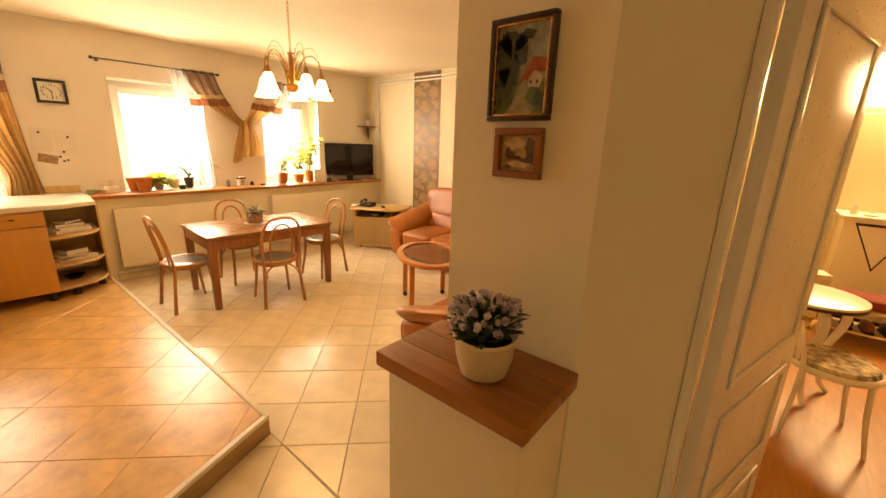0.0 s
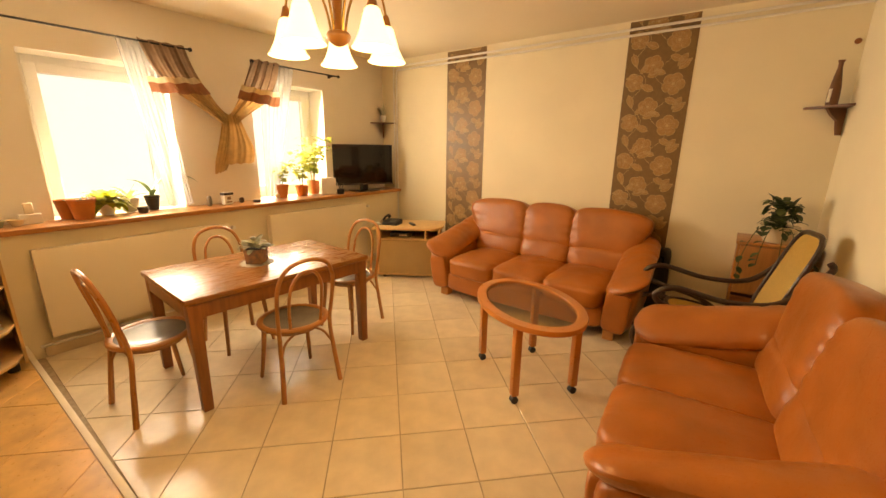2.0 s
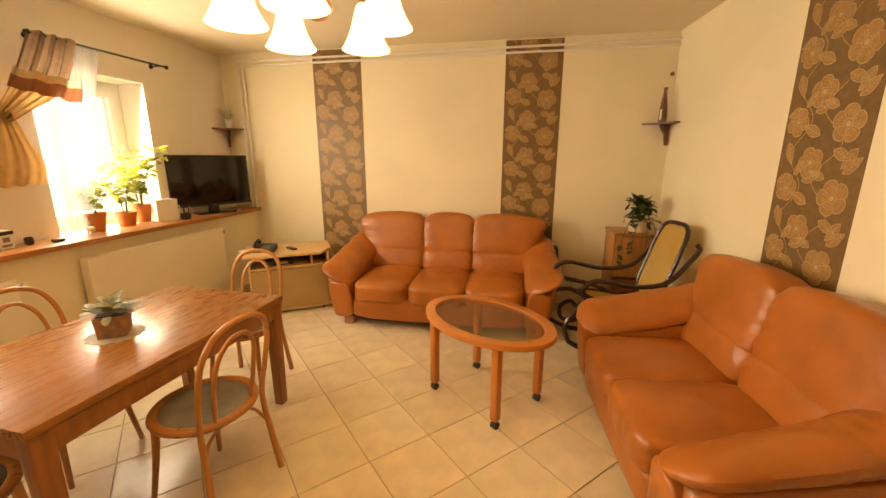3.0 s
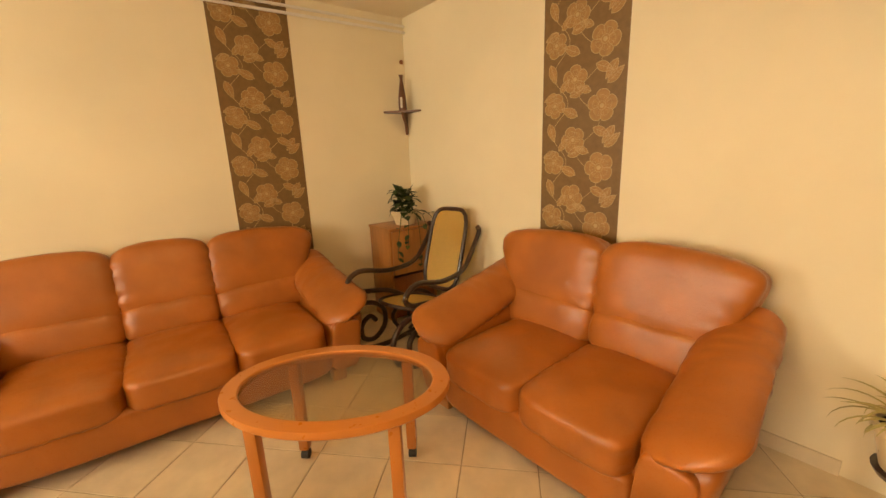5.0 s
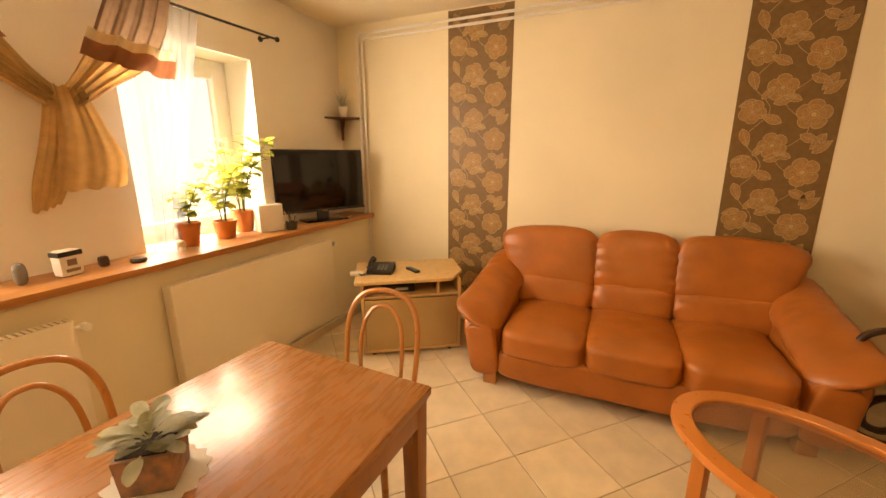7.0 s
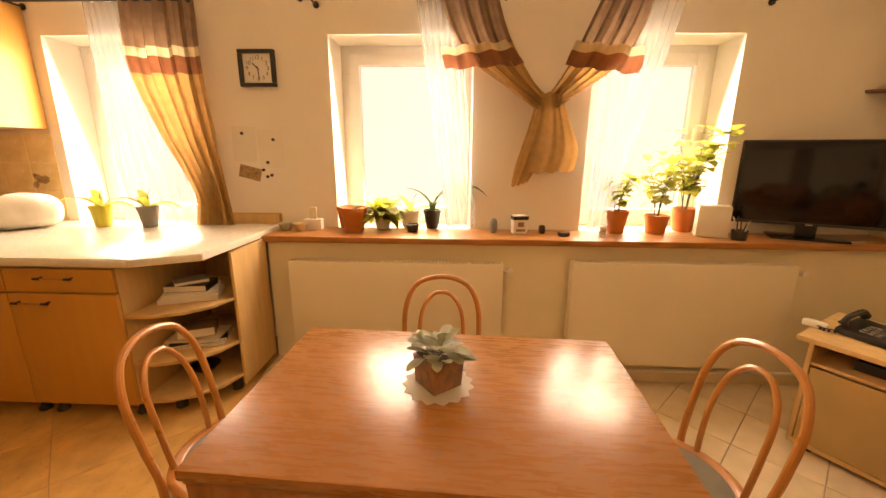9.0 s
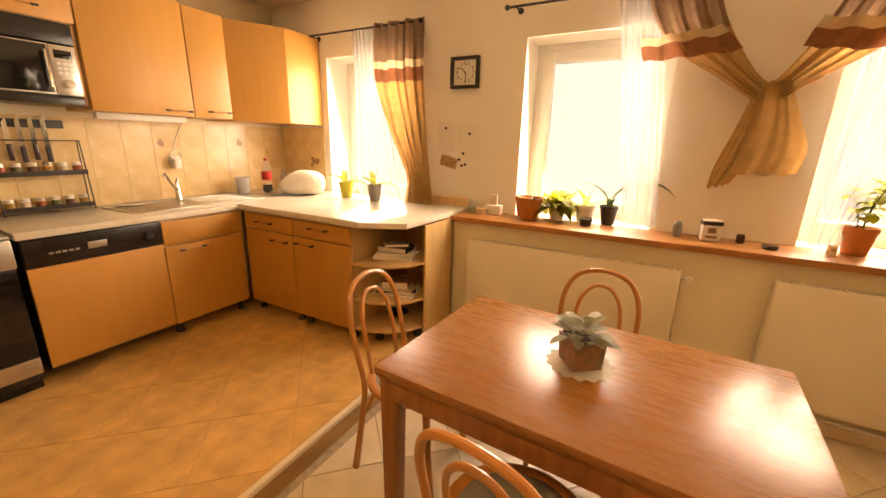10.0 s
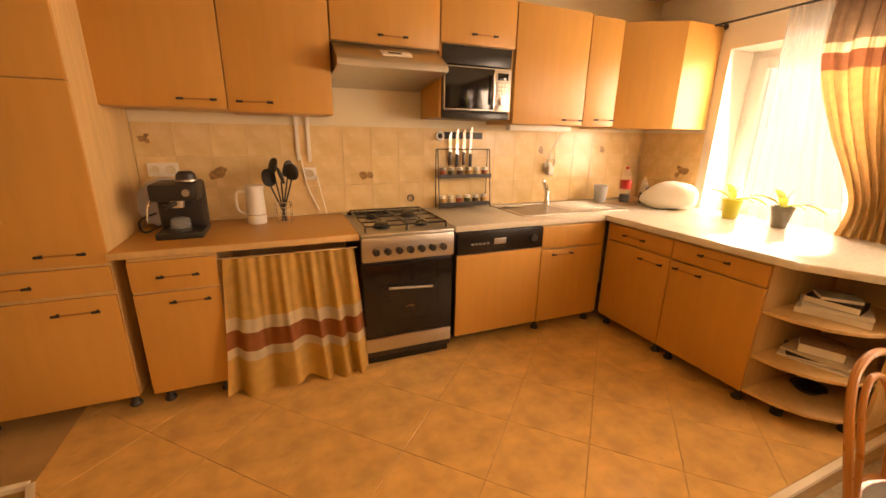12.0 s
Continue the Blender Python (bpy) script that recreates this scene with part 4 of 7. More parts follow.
wall_unit(-1.435, 0.56, 1.66, UH, [(0.425, 0.045)], "beech wall cabinet with one door")
wall_unit(-1.995, 0.55, 1.65, UH, [(0.136, 0.052)], "beech wall cabinet with one door")
wall_unit(-2.55, 0.66, 2.05, UH, [(0.355, 0.046)], "low beech wall cabinet above the hood")
wall_unit(-3.213, 0.54, 2.10, UH, [(0.297, 0.058)], "low beech wall cabinet above the microwave")
wall_unit(-3.757, 0.615, 1.63, UH - 0.01, [(0.50, 0.035)], "beech wall cabinet with one door")
wall_unit(-4.375, 0.30, 1.63, UH - 0.02, [(0.185, 0.045)], "narrow beech wall cabinet")
u = thing("corner_wall_cabinet", -4.678, UY, 1.62, 0, "beech corner wall cabinet with angled door", "cabinet", "kitchen cabinets")
part("carcass", prism([(0, 0), (-0.39, 0.23), (WEST + 4.682, 0.23), (WEST + 4.682, SOUTH - UY + 0.004), (0, SOUTH - UY + 0.004)], 0, 0.75, 0.002), M["cabinet"], u)
bm = box(0.004, 0.449, -0.02, -0.001, 0.004, 0.746, 0.005)
door = part("door", merge(None, bm, Matrix.Rotation(math.atan2(0.23, -0.39), 4, "Z") @ Matrix.Scale(-1, 4, (0, 1, 0)) @ Matrix.Identity(4)), M["cabinet"], u)
bm = tube([(0.10, -0.04, 0.05), (0.20, -0.04, 0.05)], 0.0042, 8)
part("handle", merge(None, bm, Matrix.Rotation(math.atan2(0.23, -0.39), 4, "Z") @ Matrix.Scale(-1, 4, (0, 1, 0))), M["bent"], door)


def hood():
    h = thing("cooker_hood", -2.555, UY, 1.84, 180, "slim steel cooker hood with front controls", "hood")
    b = bmesh.new()
    prof = [(0.36, 0.0), (0.36, 0.205), (0.0, 0.205), (-0.19, 0.10), (-0.20, 0.085), (-0.20, 0.06)]
    v0 = [b.verts.new((0, y, z)) for y, z in prof]
    v1 = [b.verts.new((0.64, y, z)) for y, z in prof]
    b.faces.new(v0)
    b.faces.new(v1[::-1])
    for i in range(len(prof)):
        b.faces.new((v0[i], v0[(i + 1) % len(prof)], v1[(i + 1) % len(prof)], v1[i]))
    bmesh.ops.bevel(b, geom=b.edges[:], offset=0.004, segments=2, affect="EDGES")
    part("hood_body", b, M["steel"], h)
    p = box(0.26, 0.44, -0.004, 0.002, -0.03, 0.03, 0.002)
    part("switch_panel", merge(None, p, pose(0, -0.105, 0.150, -59)), M["white_paint"], h, "white switch panel")
    p = box(0.30, 0.38, -0.008, -0.002, -0.008, 0.004, 0.002)
    part("switch", merge(None, p, pose(0, -0.105, 0.150, -59)), M["plastic_black"], h)
    return h


hood()


def microwave():
    s = thing("microwave_recess", -3.213, UY, 1.655, 180, "black housing of the built-in microwave", "cabinet")
    w = 0.535
    part("side", box(0.0, 0.016, 0.0, 0.36, 0, 0.44), M["cabinet"], s)
    part("side", box(w - 0.016, w, 0.0, 0.36, 0, 0.44), M["cabinet"], s)
    part("back", box(0.016, w - 0.016, 0.34, 0.36, 0, 0.44), M["black"], s)
    part("shelf", box(0.016, w - 0.016, -0.01, 0.34, 0, 0.045, 0.003), M["black"], s)
    part("top_panel", box(0.016, w - 0.016, -0.01, 0.34, 0.33, 0.44, 0.003), M["black"], s)
    m = thing("microwave", -3.233, UY, 1.702, 180, "steel and black built-in microwave oven", "microwave")
    w = 0.495
    part("body", box(0, w, 0.0, 0.33, 0, 0.275, 0.006), M["plastic_black"], m)
    d = part("door", box(0.002, w - 0.125, -0.028, -0.001, 0.004, 0.271, 0.006), M["steel"], m)
    part("window", box(0.010, w - 0.132, -0.031, -0.0282, 0.012, 0.264, 0.001), M["black_gloss"], d)
    part("handle", tube([(w - 0.145, -0.055, 0.04), (w - 0.145, -0.055, 0.235)], 0.008, 10), M["chrome"], d)
    p = part("control_panel", box(w - 0.122, w - 0.002, -0.028, -0.001, 0.004, 0.271, 0.004), M["steel"], m)
    part("display", box(w - 0.105, w - 0.025, -0.0305, -0.0282, 0.20, 0.245, 0.001), M["black_gloss"], p)
    for i in range(3):
        for j in range(3):
            part("button", box(w - 0.10 + 0.027 * i, w - 0.08 + 0.027 * i, -0.0305, -0.0282, 0.115 + 0.025 * j, 0.13 + 0.025 * j, 0.001), M["white_paint"], p)
    part("dial", tube([(w - 0.062, -0.028, 0.065), (w - 0.062, -0.05, 0.065)], 0.025, 18), M["chrome"], p)
    return m


microwave()

# curtain closing the recess under the worktop
def recess_curtain():
    c = thing("recess_curtain", -1.89, -1.02, F, 180, "gold striped curtain gathered under the worktop", "curtain")
    w, h = 0.70, 0.80
    for name, z0, z1, m in (("gold_top", 0.46, h, "cloth_gold"), ("cream_band", 0.385, 0.46, "cloth_cream"), ("rust_band", 0.28, 0.385, "cloth_rust"), ("cream_lower_band", 0.225, 0.28, "cloth_cream"), ("gold_hem", 0.01, 0.225, "cloth_gold")):
        b = bmesh.new()
        n, rows = 120, 6
        grid = []
        for j in range(rows + 1):
            z = z0 + (z1 - z0) * j / rows
            row = []
            for i in range(n + 1):
                u = i / n
                amp = 0.010 + 0.060 * (1 - z / h) ** 0.8
                f = math.sin(u * 34 + 2.2 * math.sin(u * 6 + 1) + 0.9 * z) + 0.7 * math.sin(u * 83 + z * 4 + 2) * (z / h) ** 2
                x = u * w + (0.5 - u) * 0.03 * z / h + 0.012 * math.sin(u * 31 + z * 4) * (1 - z / h) + 0.09 * (u - 0.5) * (1 - z / h)
                row.append(b.verts.new((x, -0.012 - amp * (f * 0.5 + 0.6), z + 0.022 * math.sin(u * 11 + 2) * (1 - z / h))))
            grid.append(row)
        for r0, r1 in zip(grid, grid[1:]):
            for i in range(n):
                b.faces.new((r0[i], r0[i + 1], r1[i + 1], r1[i]))
        bmesh.ops.solidify(b, geom=b.faces[:], thickness=0.002)
        part(name, b, M[m], c)
    part("curtain_wire", tube([(0, -0.03, h), (w, -0.03, h)], 0.004, 8), M["chrome"], c)


recess_curtain()


# ---- small builders ----
def blade(bm, base, heading, lift, length, width, droop=0.5, n=5, fold=0.15, spoon=False):
    """One leaf: starts at base, rises by lift (radians), bends down by droop."""
    p, a = Vector(base), lift
    side = Vector((-math.sin(heading), math.cos(heading), 0))
    rows = []
    for i in range(n + 1):
        t = i / n
        w = width * (math.sin(math.pi * min(1, 0.08 + 0.92 * t)) ** 0.8) * 0.5 + 0.0008
        if spoon:
            w = width * 0.5 * max(0.14, math.sqrt(max(0, 1 - ((t - 0.62) / 0.385) ** 2)))
        up = Vector((-math.sin(a) * math.cos(heading), -math.sin(a) * math.sin(heading), math.cos(a)))
        rows.append([bm.verts.new(p - side * w + up * w * fold), bm.verts.new(p), bm.verts.new(p + side * w + up * w * fold)])
        p = p + Vector((math.cos(a) * math.cos(heading), math.cos(a) * math.sin(heading), math.sin(a))) * (length / n)
        a -= droop / n
    for r0, r1 in zip(rows, rows[1:]):
        for k in (0, 1):
            bm.faces.new((r0[k], r0[k + 1], r1[k + 1], r1[k]))
    return bm


def pot(r0, r1, h, wall=0.006):
    """Round flower pot: foot radius, rim radius, height."""
    return lathe([(0, 0), (r0 * 0.9, 0), (r0, 0.004), (r1 * 0.98, h * 0.82), (r1 * 1.05, h * 0.83), (r1 * 1.05, h), (r1 * 0.95, h), (r1 * 0.92, h * 0.85), (r0 * 0.9, 0.02), (0, 0.02)], 28)


def soil(parent, r, z):
    part("soil", lathe([(0, z + 0.004), (r * 0.6, z + 0.003), (r, z)], 20), M["soil"], parent)


def rings_of_leaves(rnd, count, z, spread, length, width, lift=(0.2, 1.1), droop=(0.4, 1.2), rise=0.0):
    bm = bmesh.new()
    for i in range(count):
        h = i * 2.399 + rnd.uniform(-0.3, 0.3)
        r = rnd.uniform(0, spread)
        blade(bm, (r * math.cos(h), r * math.sin(h), z + rnd.uniform(0, rise)), h, rnd.uniform(*lift), length * rnd.uniform(0.7, 1.15), width * rnd.uniform(0.75, 1.1), rnd.uniform(*droop))
    return bm


def stalks(rnd, count, z, height, spread, leaf, width, bm, stems, first=0):
    """Upright stems with leaves all along."""
    for i in range(count):
        h = (i + first) * 2.1 + rnd.uniform(-0.4, 0.4)
        lean = rnd.uniform(0.05, spread)
        hh = height * rnd.uniform(0.65, 1.0)
        pts = [(lean * t * t * math.cos(h) + 0.015 * math.cos(h), lean * t * t * math.sin(h) + 0.015 * math.sin(h), z + hh * t) for t in [k / 6 for k in range(7)]]
        tube(pts, [0.004 - 0.0025 * k / 6 for k in range(7)], 6, bm=stems)
        for k in range(2, 7):
            for s in range(3):
                blade(bm, pts[k], h + s * 2.1 + k, rnd.uniform(-0.1, 0.7), leaf * rnd.uniform(0.7, 1.1), width * rnd.uniform(0.7, 1.1), rnd.uniform(0.4, 1.3))


R = random.Random(11)

# ---- radiators ----
def radiator(y0, y1, z0, z1):
    r = thing("radiator", -5.168, y0, z0, 90, "cream enamelled panel radiator below the sill", "radiator", "radiators")
    w, h = y1 - y0, z1 - z0
    part("front_panel", box(0, w, -0.105, -0.095, 0, h, 0.004), M["radiator"], r)
    part("rear_panel", box(0.01, w - 0.01, -0.045, -0.035, 0.01, h - 0.01, 0.004), M["radiator"], r)
    part("side_cover", box(-0.001, 0.012, -0.094, -0.03, 0.02, h - 0.004, 0.002), M["radiator"], r)
    part("side_cover", box(w - 0.012, w + 0.001, -0.094, -0.03, 0.02, h - 0.004, 0.002), M["radiator"], r)
    g = bmesh.new()
    n = int(w / 0.022)
    for i in range(n):
        box(0.014 + i * (w - 0.03) / n, 0.014 + (i + 0.55) * (w - 0.03) / n, -0.094, -0.032, h - 0.010, h - 0.002, bm=g)
    part("top_grille", g, M["radiator"], r)
    for bx in (0.15, w - 0.15):
        part("wall_bracket", box(bx - 0.015, bx + 0.015, -0.034, 0.0, 0.05, h - 0.05), M["radiator"], r)
    v = tube([(w, -0.07, h - 0.05), (w + 0.045, -0.07, h - 0.05)], 0.009, 10)
    tube([(w + 0.045, -0.07, h - 0.05), (w + 0.045, -0.105, h - 0.05)], 0.018, 12, bm=v)
    part("valve", v, M["white_paint"], r)
    return r


radiator(0.67, 2.0, 0.17, 0.825)
radiator(2.42, 3.74, 0.17, 0.845)
lone("heating_pipe", tube([(-5.13, 0.60, 0.10), (-5.13, 4.40, 0.10)], 0.011, 10), M["white_paint"], "thin painted heating pipe above the skirting", "pipe", "heating pipes")

# ---- pier shelf, pictures, flower pot ----
s = thing("pier_shelf", -0.236, 0.573, 1.001, 0, "thick reddish pine shelf on the pier", "shelf")
for i, (a, b) in enumerate(((-0.148, -0.05), (-0.0495, 0.045), (0.0455, 0.142))):
    part("plank", box(-0.236, 0.236, a, b, 0, 0.046, 0.006), M["shelf_wood"], s)


def picture(x, z, w, h, frame_w, mats, label):
    p = thing("framed_picture", x, 0.7155, z, 0, label, "picture", "pictures on the pier")
    fm, inner = mats
    for a, b, c, d in ((-w / 2, w / 2, 0, frame_w), (-w / 2, w / 2, h - frame_w, h), (-w / 2, -w / 2 + frame_w, frame_w, h - frame_w), (w / 2 - frame_w, w / 2, frame_w, h - frame_w)):
        part("frame_bar", box(a, b, -0.022, 0, c, d, 0.004), fm, p)
    if inner:
        q = frame_w
        for a, b, c, d in ((-w / 2 + q, w / 2 - q, q, q + 0.005), (-w / 2 + q, w / 2 - q, h - q - 0.005, h - q), (-w / 2 + q, -w / 2 + q + 0.005, q, h - q), (w / 2 - q - 0.005, w / 2 - q, q, h - q)):
            part("gilt_slip", box(a, b, -0.017, -0.006, c, d, 0.001), inner, p)
    return p


def painted(parent, name, pts, y, m):
    bm = bmesh.new()
    bm.faces.new([bm.verts.new((a, y, b)) for a, b in pts])
    return part(name, bm, m, parent)


def wobble(cx, cz, rx, rz, rnd, n=18, k=0.25):
    return [(cx + rx * (1 + rnd.uniform(-k, k)) * math.cos(math.tau * i / n), cz + rz * (1 + rnd.uniform(-k, k)) * math.sin(math.tau * i / n)) for i in range(n)]


PA = {n: mat("paint_" + n, c, 0.5, 0.35, 40, 0.3, 60) for n, c in (("sky", (0.30, 0.30, 0.22)), ("tree", (0.03, 0.045, 0.018)), ("path", (0.30, 0.26, 0.14)), ("grass", (0.10, 0.13, 0.04)), ("roof", (0.36, 0.07, 0.03)), ("house", (0.55, 0.42, 0.26)), ("sepia", (0.42, 0.27, 0.12)), ("sepia_dark", (0.12, 0.06, 0.025)), ("sepia_light", (0.62, 0.46, 0.26)))}
p = picture(-0.238, 1.677, 0.178, 0.242, 0.013, (M["dark_wood"], M["brass"]), "landscape painting with trees and house in dark frame")
part("canvas", box(-0.08, 0.08, -0.006, -0.001, 0.01, 0.232), PA["sky"], p)
painted(p, "meadow", [(-0.074, 0.016), (0.074, 0.016), (0.074, 0.10), (0.02, 0.10), (-0.074, 0.09)], -0.0065, PA["grass"])
painted(p, "path", [(-0.045, 0.016), (0.03, 0.016), (0.045, 0.03), (0.012, 0.055), (0.03, 0.085), (0.012, 0.10), (-0.012, 0.075), (-0.02, 0.045)], -0.0070, PA["path"])
painted(p, "house", [(0.02, 0.082), (0.052, 0.078), (0.06, 0.10), (0.04, 0.122), (0.02, 0.10)], -0.0074, PA["house"])
painted(p, "roof", [(-0.008, 0.092), (0.014, 0.122), (0.03, 0.150), (0.070, 0.142), (0.072, 0.118), (0.055, 0.112), (0.036, 0.118), (0.018, 0.098)], -0.0078, PA["roof"])
for cx, cz in ((0.028, 0.092), (0.045, 0.092)):
    painted(p, "house_window", [(cx - 0.003, cz - 0.004), (cx + 0.003, cz - 0.004), (cx + 0.003, cz + 0.004), (cx - 0.003, cz + 0.004)], -0.0080, PA["tree"])
for cx, cz, rx, rz in ((-0.052, 0.15, 0.020, 0.062), (-0.030, 0.185, 0.034, 0.028), (-0.005, 0.165, 0.022, 0.034), (-0.05, 0.085, 0.022, 0.045), (0.055, 0.055, 0.018, 0.016), (-0.02, 0.12, 0.012, 0.04), (0.012, 0.20, 0.02, 0.012)):
    painted(p, "tree", wobble(cx, cz, rx, rz, R), -0.0082, PA["tree"])
p = picture(-0.229, 1.534, 0.138, 0.127, 0.018, (M["red_wood"], None), "small sepia landscape in a red-brown wooden frame")
part("print", box(-0.055, 0.055, -0.006, -0.001, 0.014, 0.113), PA["sepia"], p)
painted(p, "light_patch", wobble(-0.01, 0.088, 0.034, 0.014, R), -0.0066, PA["sepia_light"])
painted(p, "water", wobble(0.0, 0.034, 0.034, 0.008, R), -0.0066, PA["sepia_light"])
for cx, cz, rx, rz in ((0.032, 0.078, 0.012, 0.026), (0.042, 0.055, 0.008, 0.018), (-0.024, 0.058, 0.016, 0.010), (-0.032, 0.068, 0.006, 0.012), (-0.004, 0.052, 0.016, 0.006), (0.022, 0.046, 0.018, 0.005), (-0.03, 0.028, 0.014, 0.005)):
    painted(p, "shrub", wobble(cx, cz, rx, rz, R, 14, 0.35), -0.0072, PA["sepia_dark"])

f = thing("flower_pot", -0.19, 0.548, 1.048, 0, "cream glazed pot with small violet-white flowers", "potted plant")
part("pot", lathe([(0, 0), (0.054, 0), (0.06, 0.004), (0.073, 0.05), (0.078, 0.09), (0.084, 0.102), (0.082, 0.112), (0.073, 0.107), (0.054, 0.02), (0, 0.02)], 32), M["ceramic"], f)
soil(f, 0.07, 0.09)
part("foliage", rings_of_leaves(R, 220, 0.09, 0.062, 0.055, 0.016, (0.2, 1.4), (0.2, 0.8), 0.075), M["leaf"], f)
M["petal"] = mat("petal_violet", (0.50, 0.42, 0.42), 0.7, 0.3, 50, 0.1, 120, second=(0.26, 0.20, 0.26))
fl = bmesh.new()
for i in range(95):
    a, rr = R.uniform(0, 6.28), 0.097 * math.sqrt(R.random())
    c = (rr * math.cos(a), rr * math.sin(a), 0.20 - 4.2 * rr * rr + R.uniform(-0.025, 0.02))
    b = bmesh.new()
    bmesh.ops.create_icosphere(b, subdivisions=1, radius=R.uniform(0.007, 0.012))
    for v in b.verts:
        v.co *= R.uniform(0.75, 1.2)
    merge(fl, b, Matrix.Translation(c))
part("blossoms", fl, M["petal"], f, "small violet-white blossoms")

# spiky plant in a pot by the small sofa
f = thing("spider_plant", -0.84, 1.10, 0, 0, "spider plant in a cream pot on a stand", "potted plant")
part("stand", lathe([(0, 0), (0.12, 0), (0.12, 0.02), (0.03, 0.04), (0.025, 0.33), (0.10, 0.35), (0.11, 0.37), (0, 0.37)], 20), M["dark_wood"], f)
part("pot", merge(None, pot(0.09, 0.125, 0.17), Matrix.Translation((0, 0, 0.37))), M["ceramic"], f)
soil(f, 0.115, 0.515)
bm = bmesh.new()
for i in range(75):
    h = i * 2.399
    blade(bm, (0.04 * math.cos(h), 0.04 * math.sin(h), 0.515), h + R.uniform(-0.4, 0.4), R.uniform(0.6, 1.35), R.uniform(0.14, 0.27), 0.011, R.uniform(1.2, 2.6), 8, 0.5)
part("leaves", bm, mat("leaf_straw_green", (0.42, 0.36, 0.14), 0.5, 0.3, 14, 0.1, 90), f)

# ---- chandelier ----
AR = 0.225


def chandelier():
    cx, cy = -2.72, 1.50
    c = thing("chandelier", cx, cy, 0, 0, "five-arm wooden chandelier with lit bell glass shades", "chandelier")
    part("ceiling_cup", lathe([(0, TOP - 0.001), (0.055, TOP - 0.001), (0.05, TOP - 0.03), (0.02, TOP - 0.045), (0, TOP - 0.045)], 20), M["brass"], c)
    for i in range(14):
        z = TOP - 0.055 - i * 0.0265
        ring = [(0.008 * math.cos(a) * (i % 2), 0.008 * math.cos(a) * (1 - i % 2), z + 0.016 * math.sin(a)) for a in [math.tau * k / 12 for k in range(12)]]
        part("chain_link", tube(ring, 0.0025, 6, closed=True), M["brass"], c)
    part("hook", tube([(0.012 * math.cos(a), 0, 2.263 + 0.016 * math.sin(a)) for a in [math.tau * k / 14 for k in range(14)]], 0.003, 6, closed=True), M["brass"], c)
    part("column", lathe([(0, 2.252), (0.024, 2.25), (0.024, 2.243), (0.014, 2.236), (0.016, 2.22), (0.019, 2.12), (0.015, 2.045), (0.02, 2.03), (0.046, 2.022), (0.054, 2.008), (0.048, 1.992), (0.03, 1.975), (0.012, 1.968), (0, 1.966)], 24), M["bent"], c, "turned honey-coloured wood")
    for k in range(5):
        a = math.tau * k / 5 + radians(69)
        cs, sn = math.cos(a), math.sin(a)
        pts = spline([(0.03, 2.02, 0), (0.05, 2.12, 0), (0.095, 2.215, 0), (0.15, 2.242, 0), (0.20, 2.21, 0), (AR, 2.12, 0)], 6)
        part("arm", tube([(q.x * cs, q.x * sn, q.y) for q in pts], 0.0055, 8), M["brass"], c)
        pts = spline([(0.022, 2.05, 0), (0.04, 2.17, 0), (0.085, 2.265, 0), (0.14, 2.30, 0), (0.185, 2.275, 0), (0.215, 2.20, 0)], 6)
        part("wire_arc", tube([(q.x * cs, q.x * sn, q.y) for q in pts], 0.0022, 6), M["brass"], c)
        part("lamp_holder", lathe([(0, 2.128), (0.010, 2.125), (0.014, 2.115), (0.021, 2.085), (0.023, 2.068), (0, 2.068)], 16, at=(AR * cs, AR * sn, 0)), M["bent"], c)
        sh = lathe([(0.022, 2.078), (0.032, 2.068), (0.043, 2.03), (0.056, 1.985), (0.074, 1.948), (0.086, 1.93), (0.083, 1.931), (0.070, 1.95), (0.053, 1.985), (0.040, 2.03), (0.029, 2.064), (0.02, 2.074)], 28, at=(AR * cs, AR * sn, 0))
        part("shade", sh, M["shade"], c, "frosted glass bell shade, lit")
        lamp = bpy.data.lights.new("bulb", "POINT")
        lamp.energy, lamp.color, lamp.shadow_soft_size = 8.0, (1.0, 0.66, 0.32), 0.03
        new("bulb", lamp).location = (cx + AR * cs, cy + AR * sn, 1.95)
    return c


chandelier()


# ---- curtains ----
def along(path, t):
    """Point on a list of (y, z) by share of its length."""
    pts = spline([(a, b, 0) for a, b in path], 8)
    return pts[min(len(pts) - 1, int(t * (len(pts) - 1)))]


def drape(parent, left, right, bands, x=-5.34, folds=5, amp=0.022, rows=40, cols=48, seed=0.0):
    for name, t0, t1, m in bands:
        b = bmesh.new()
        grid = []
        n = max(2, int(rows * (t1 - t0)))
        for j in range(n + 1):
            t = t0 + (t1 - t0) * j / n
            l, r = along(left, t), along(right, t)
            row = []
            for i in range(cols + 1):
                u = i / cols
                q = l.lerp(r, u)
                width = (r - l).length
                f = math.sin(u * math.tau * folds + 1.7 * math.sin(3 * u + seed) + 0.9 * t + seed) + 0.35 * math.sin(u * math.tau * folds * 2.3 + t * 4)
                row.append(b.verts.new((x + amp * f * (0.6 + 0.4 * t), q.x, q.y + 0.006 * math.sin(u * 20 + seed))))
            grid.append(row)
        for r0, r1 in zip(grid, grid[1:]):
            for i in range(cols):
                b.faces.new((r0[i], r0[i + 1], r1[i + 1], r1[i]))
        bmesh.ops.solidify(b, geom=b.faces[:], thickness=0.002)
        part(name, b, M[m], parent)


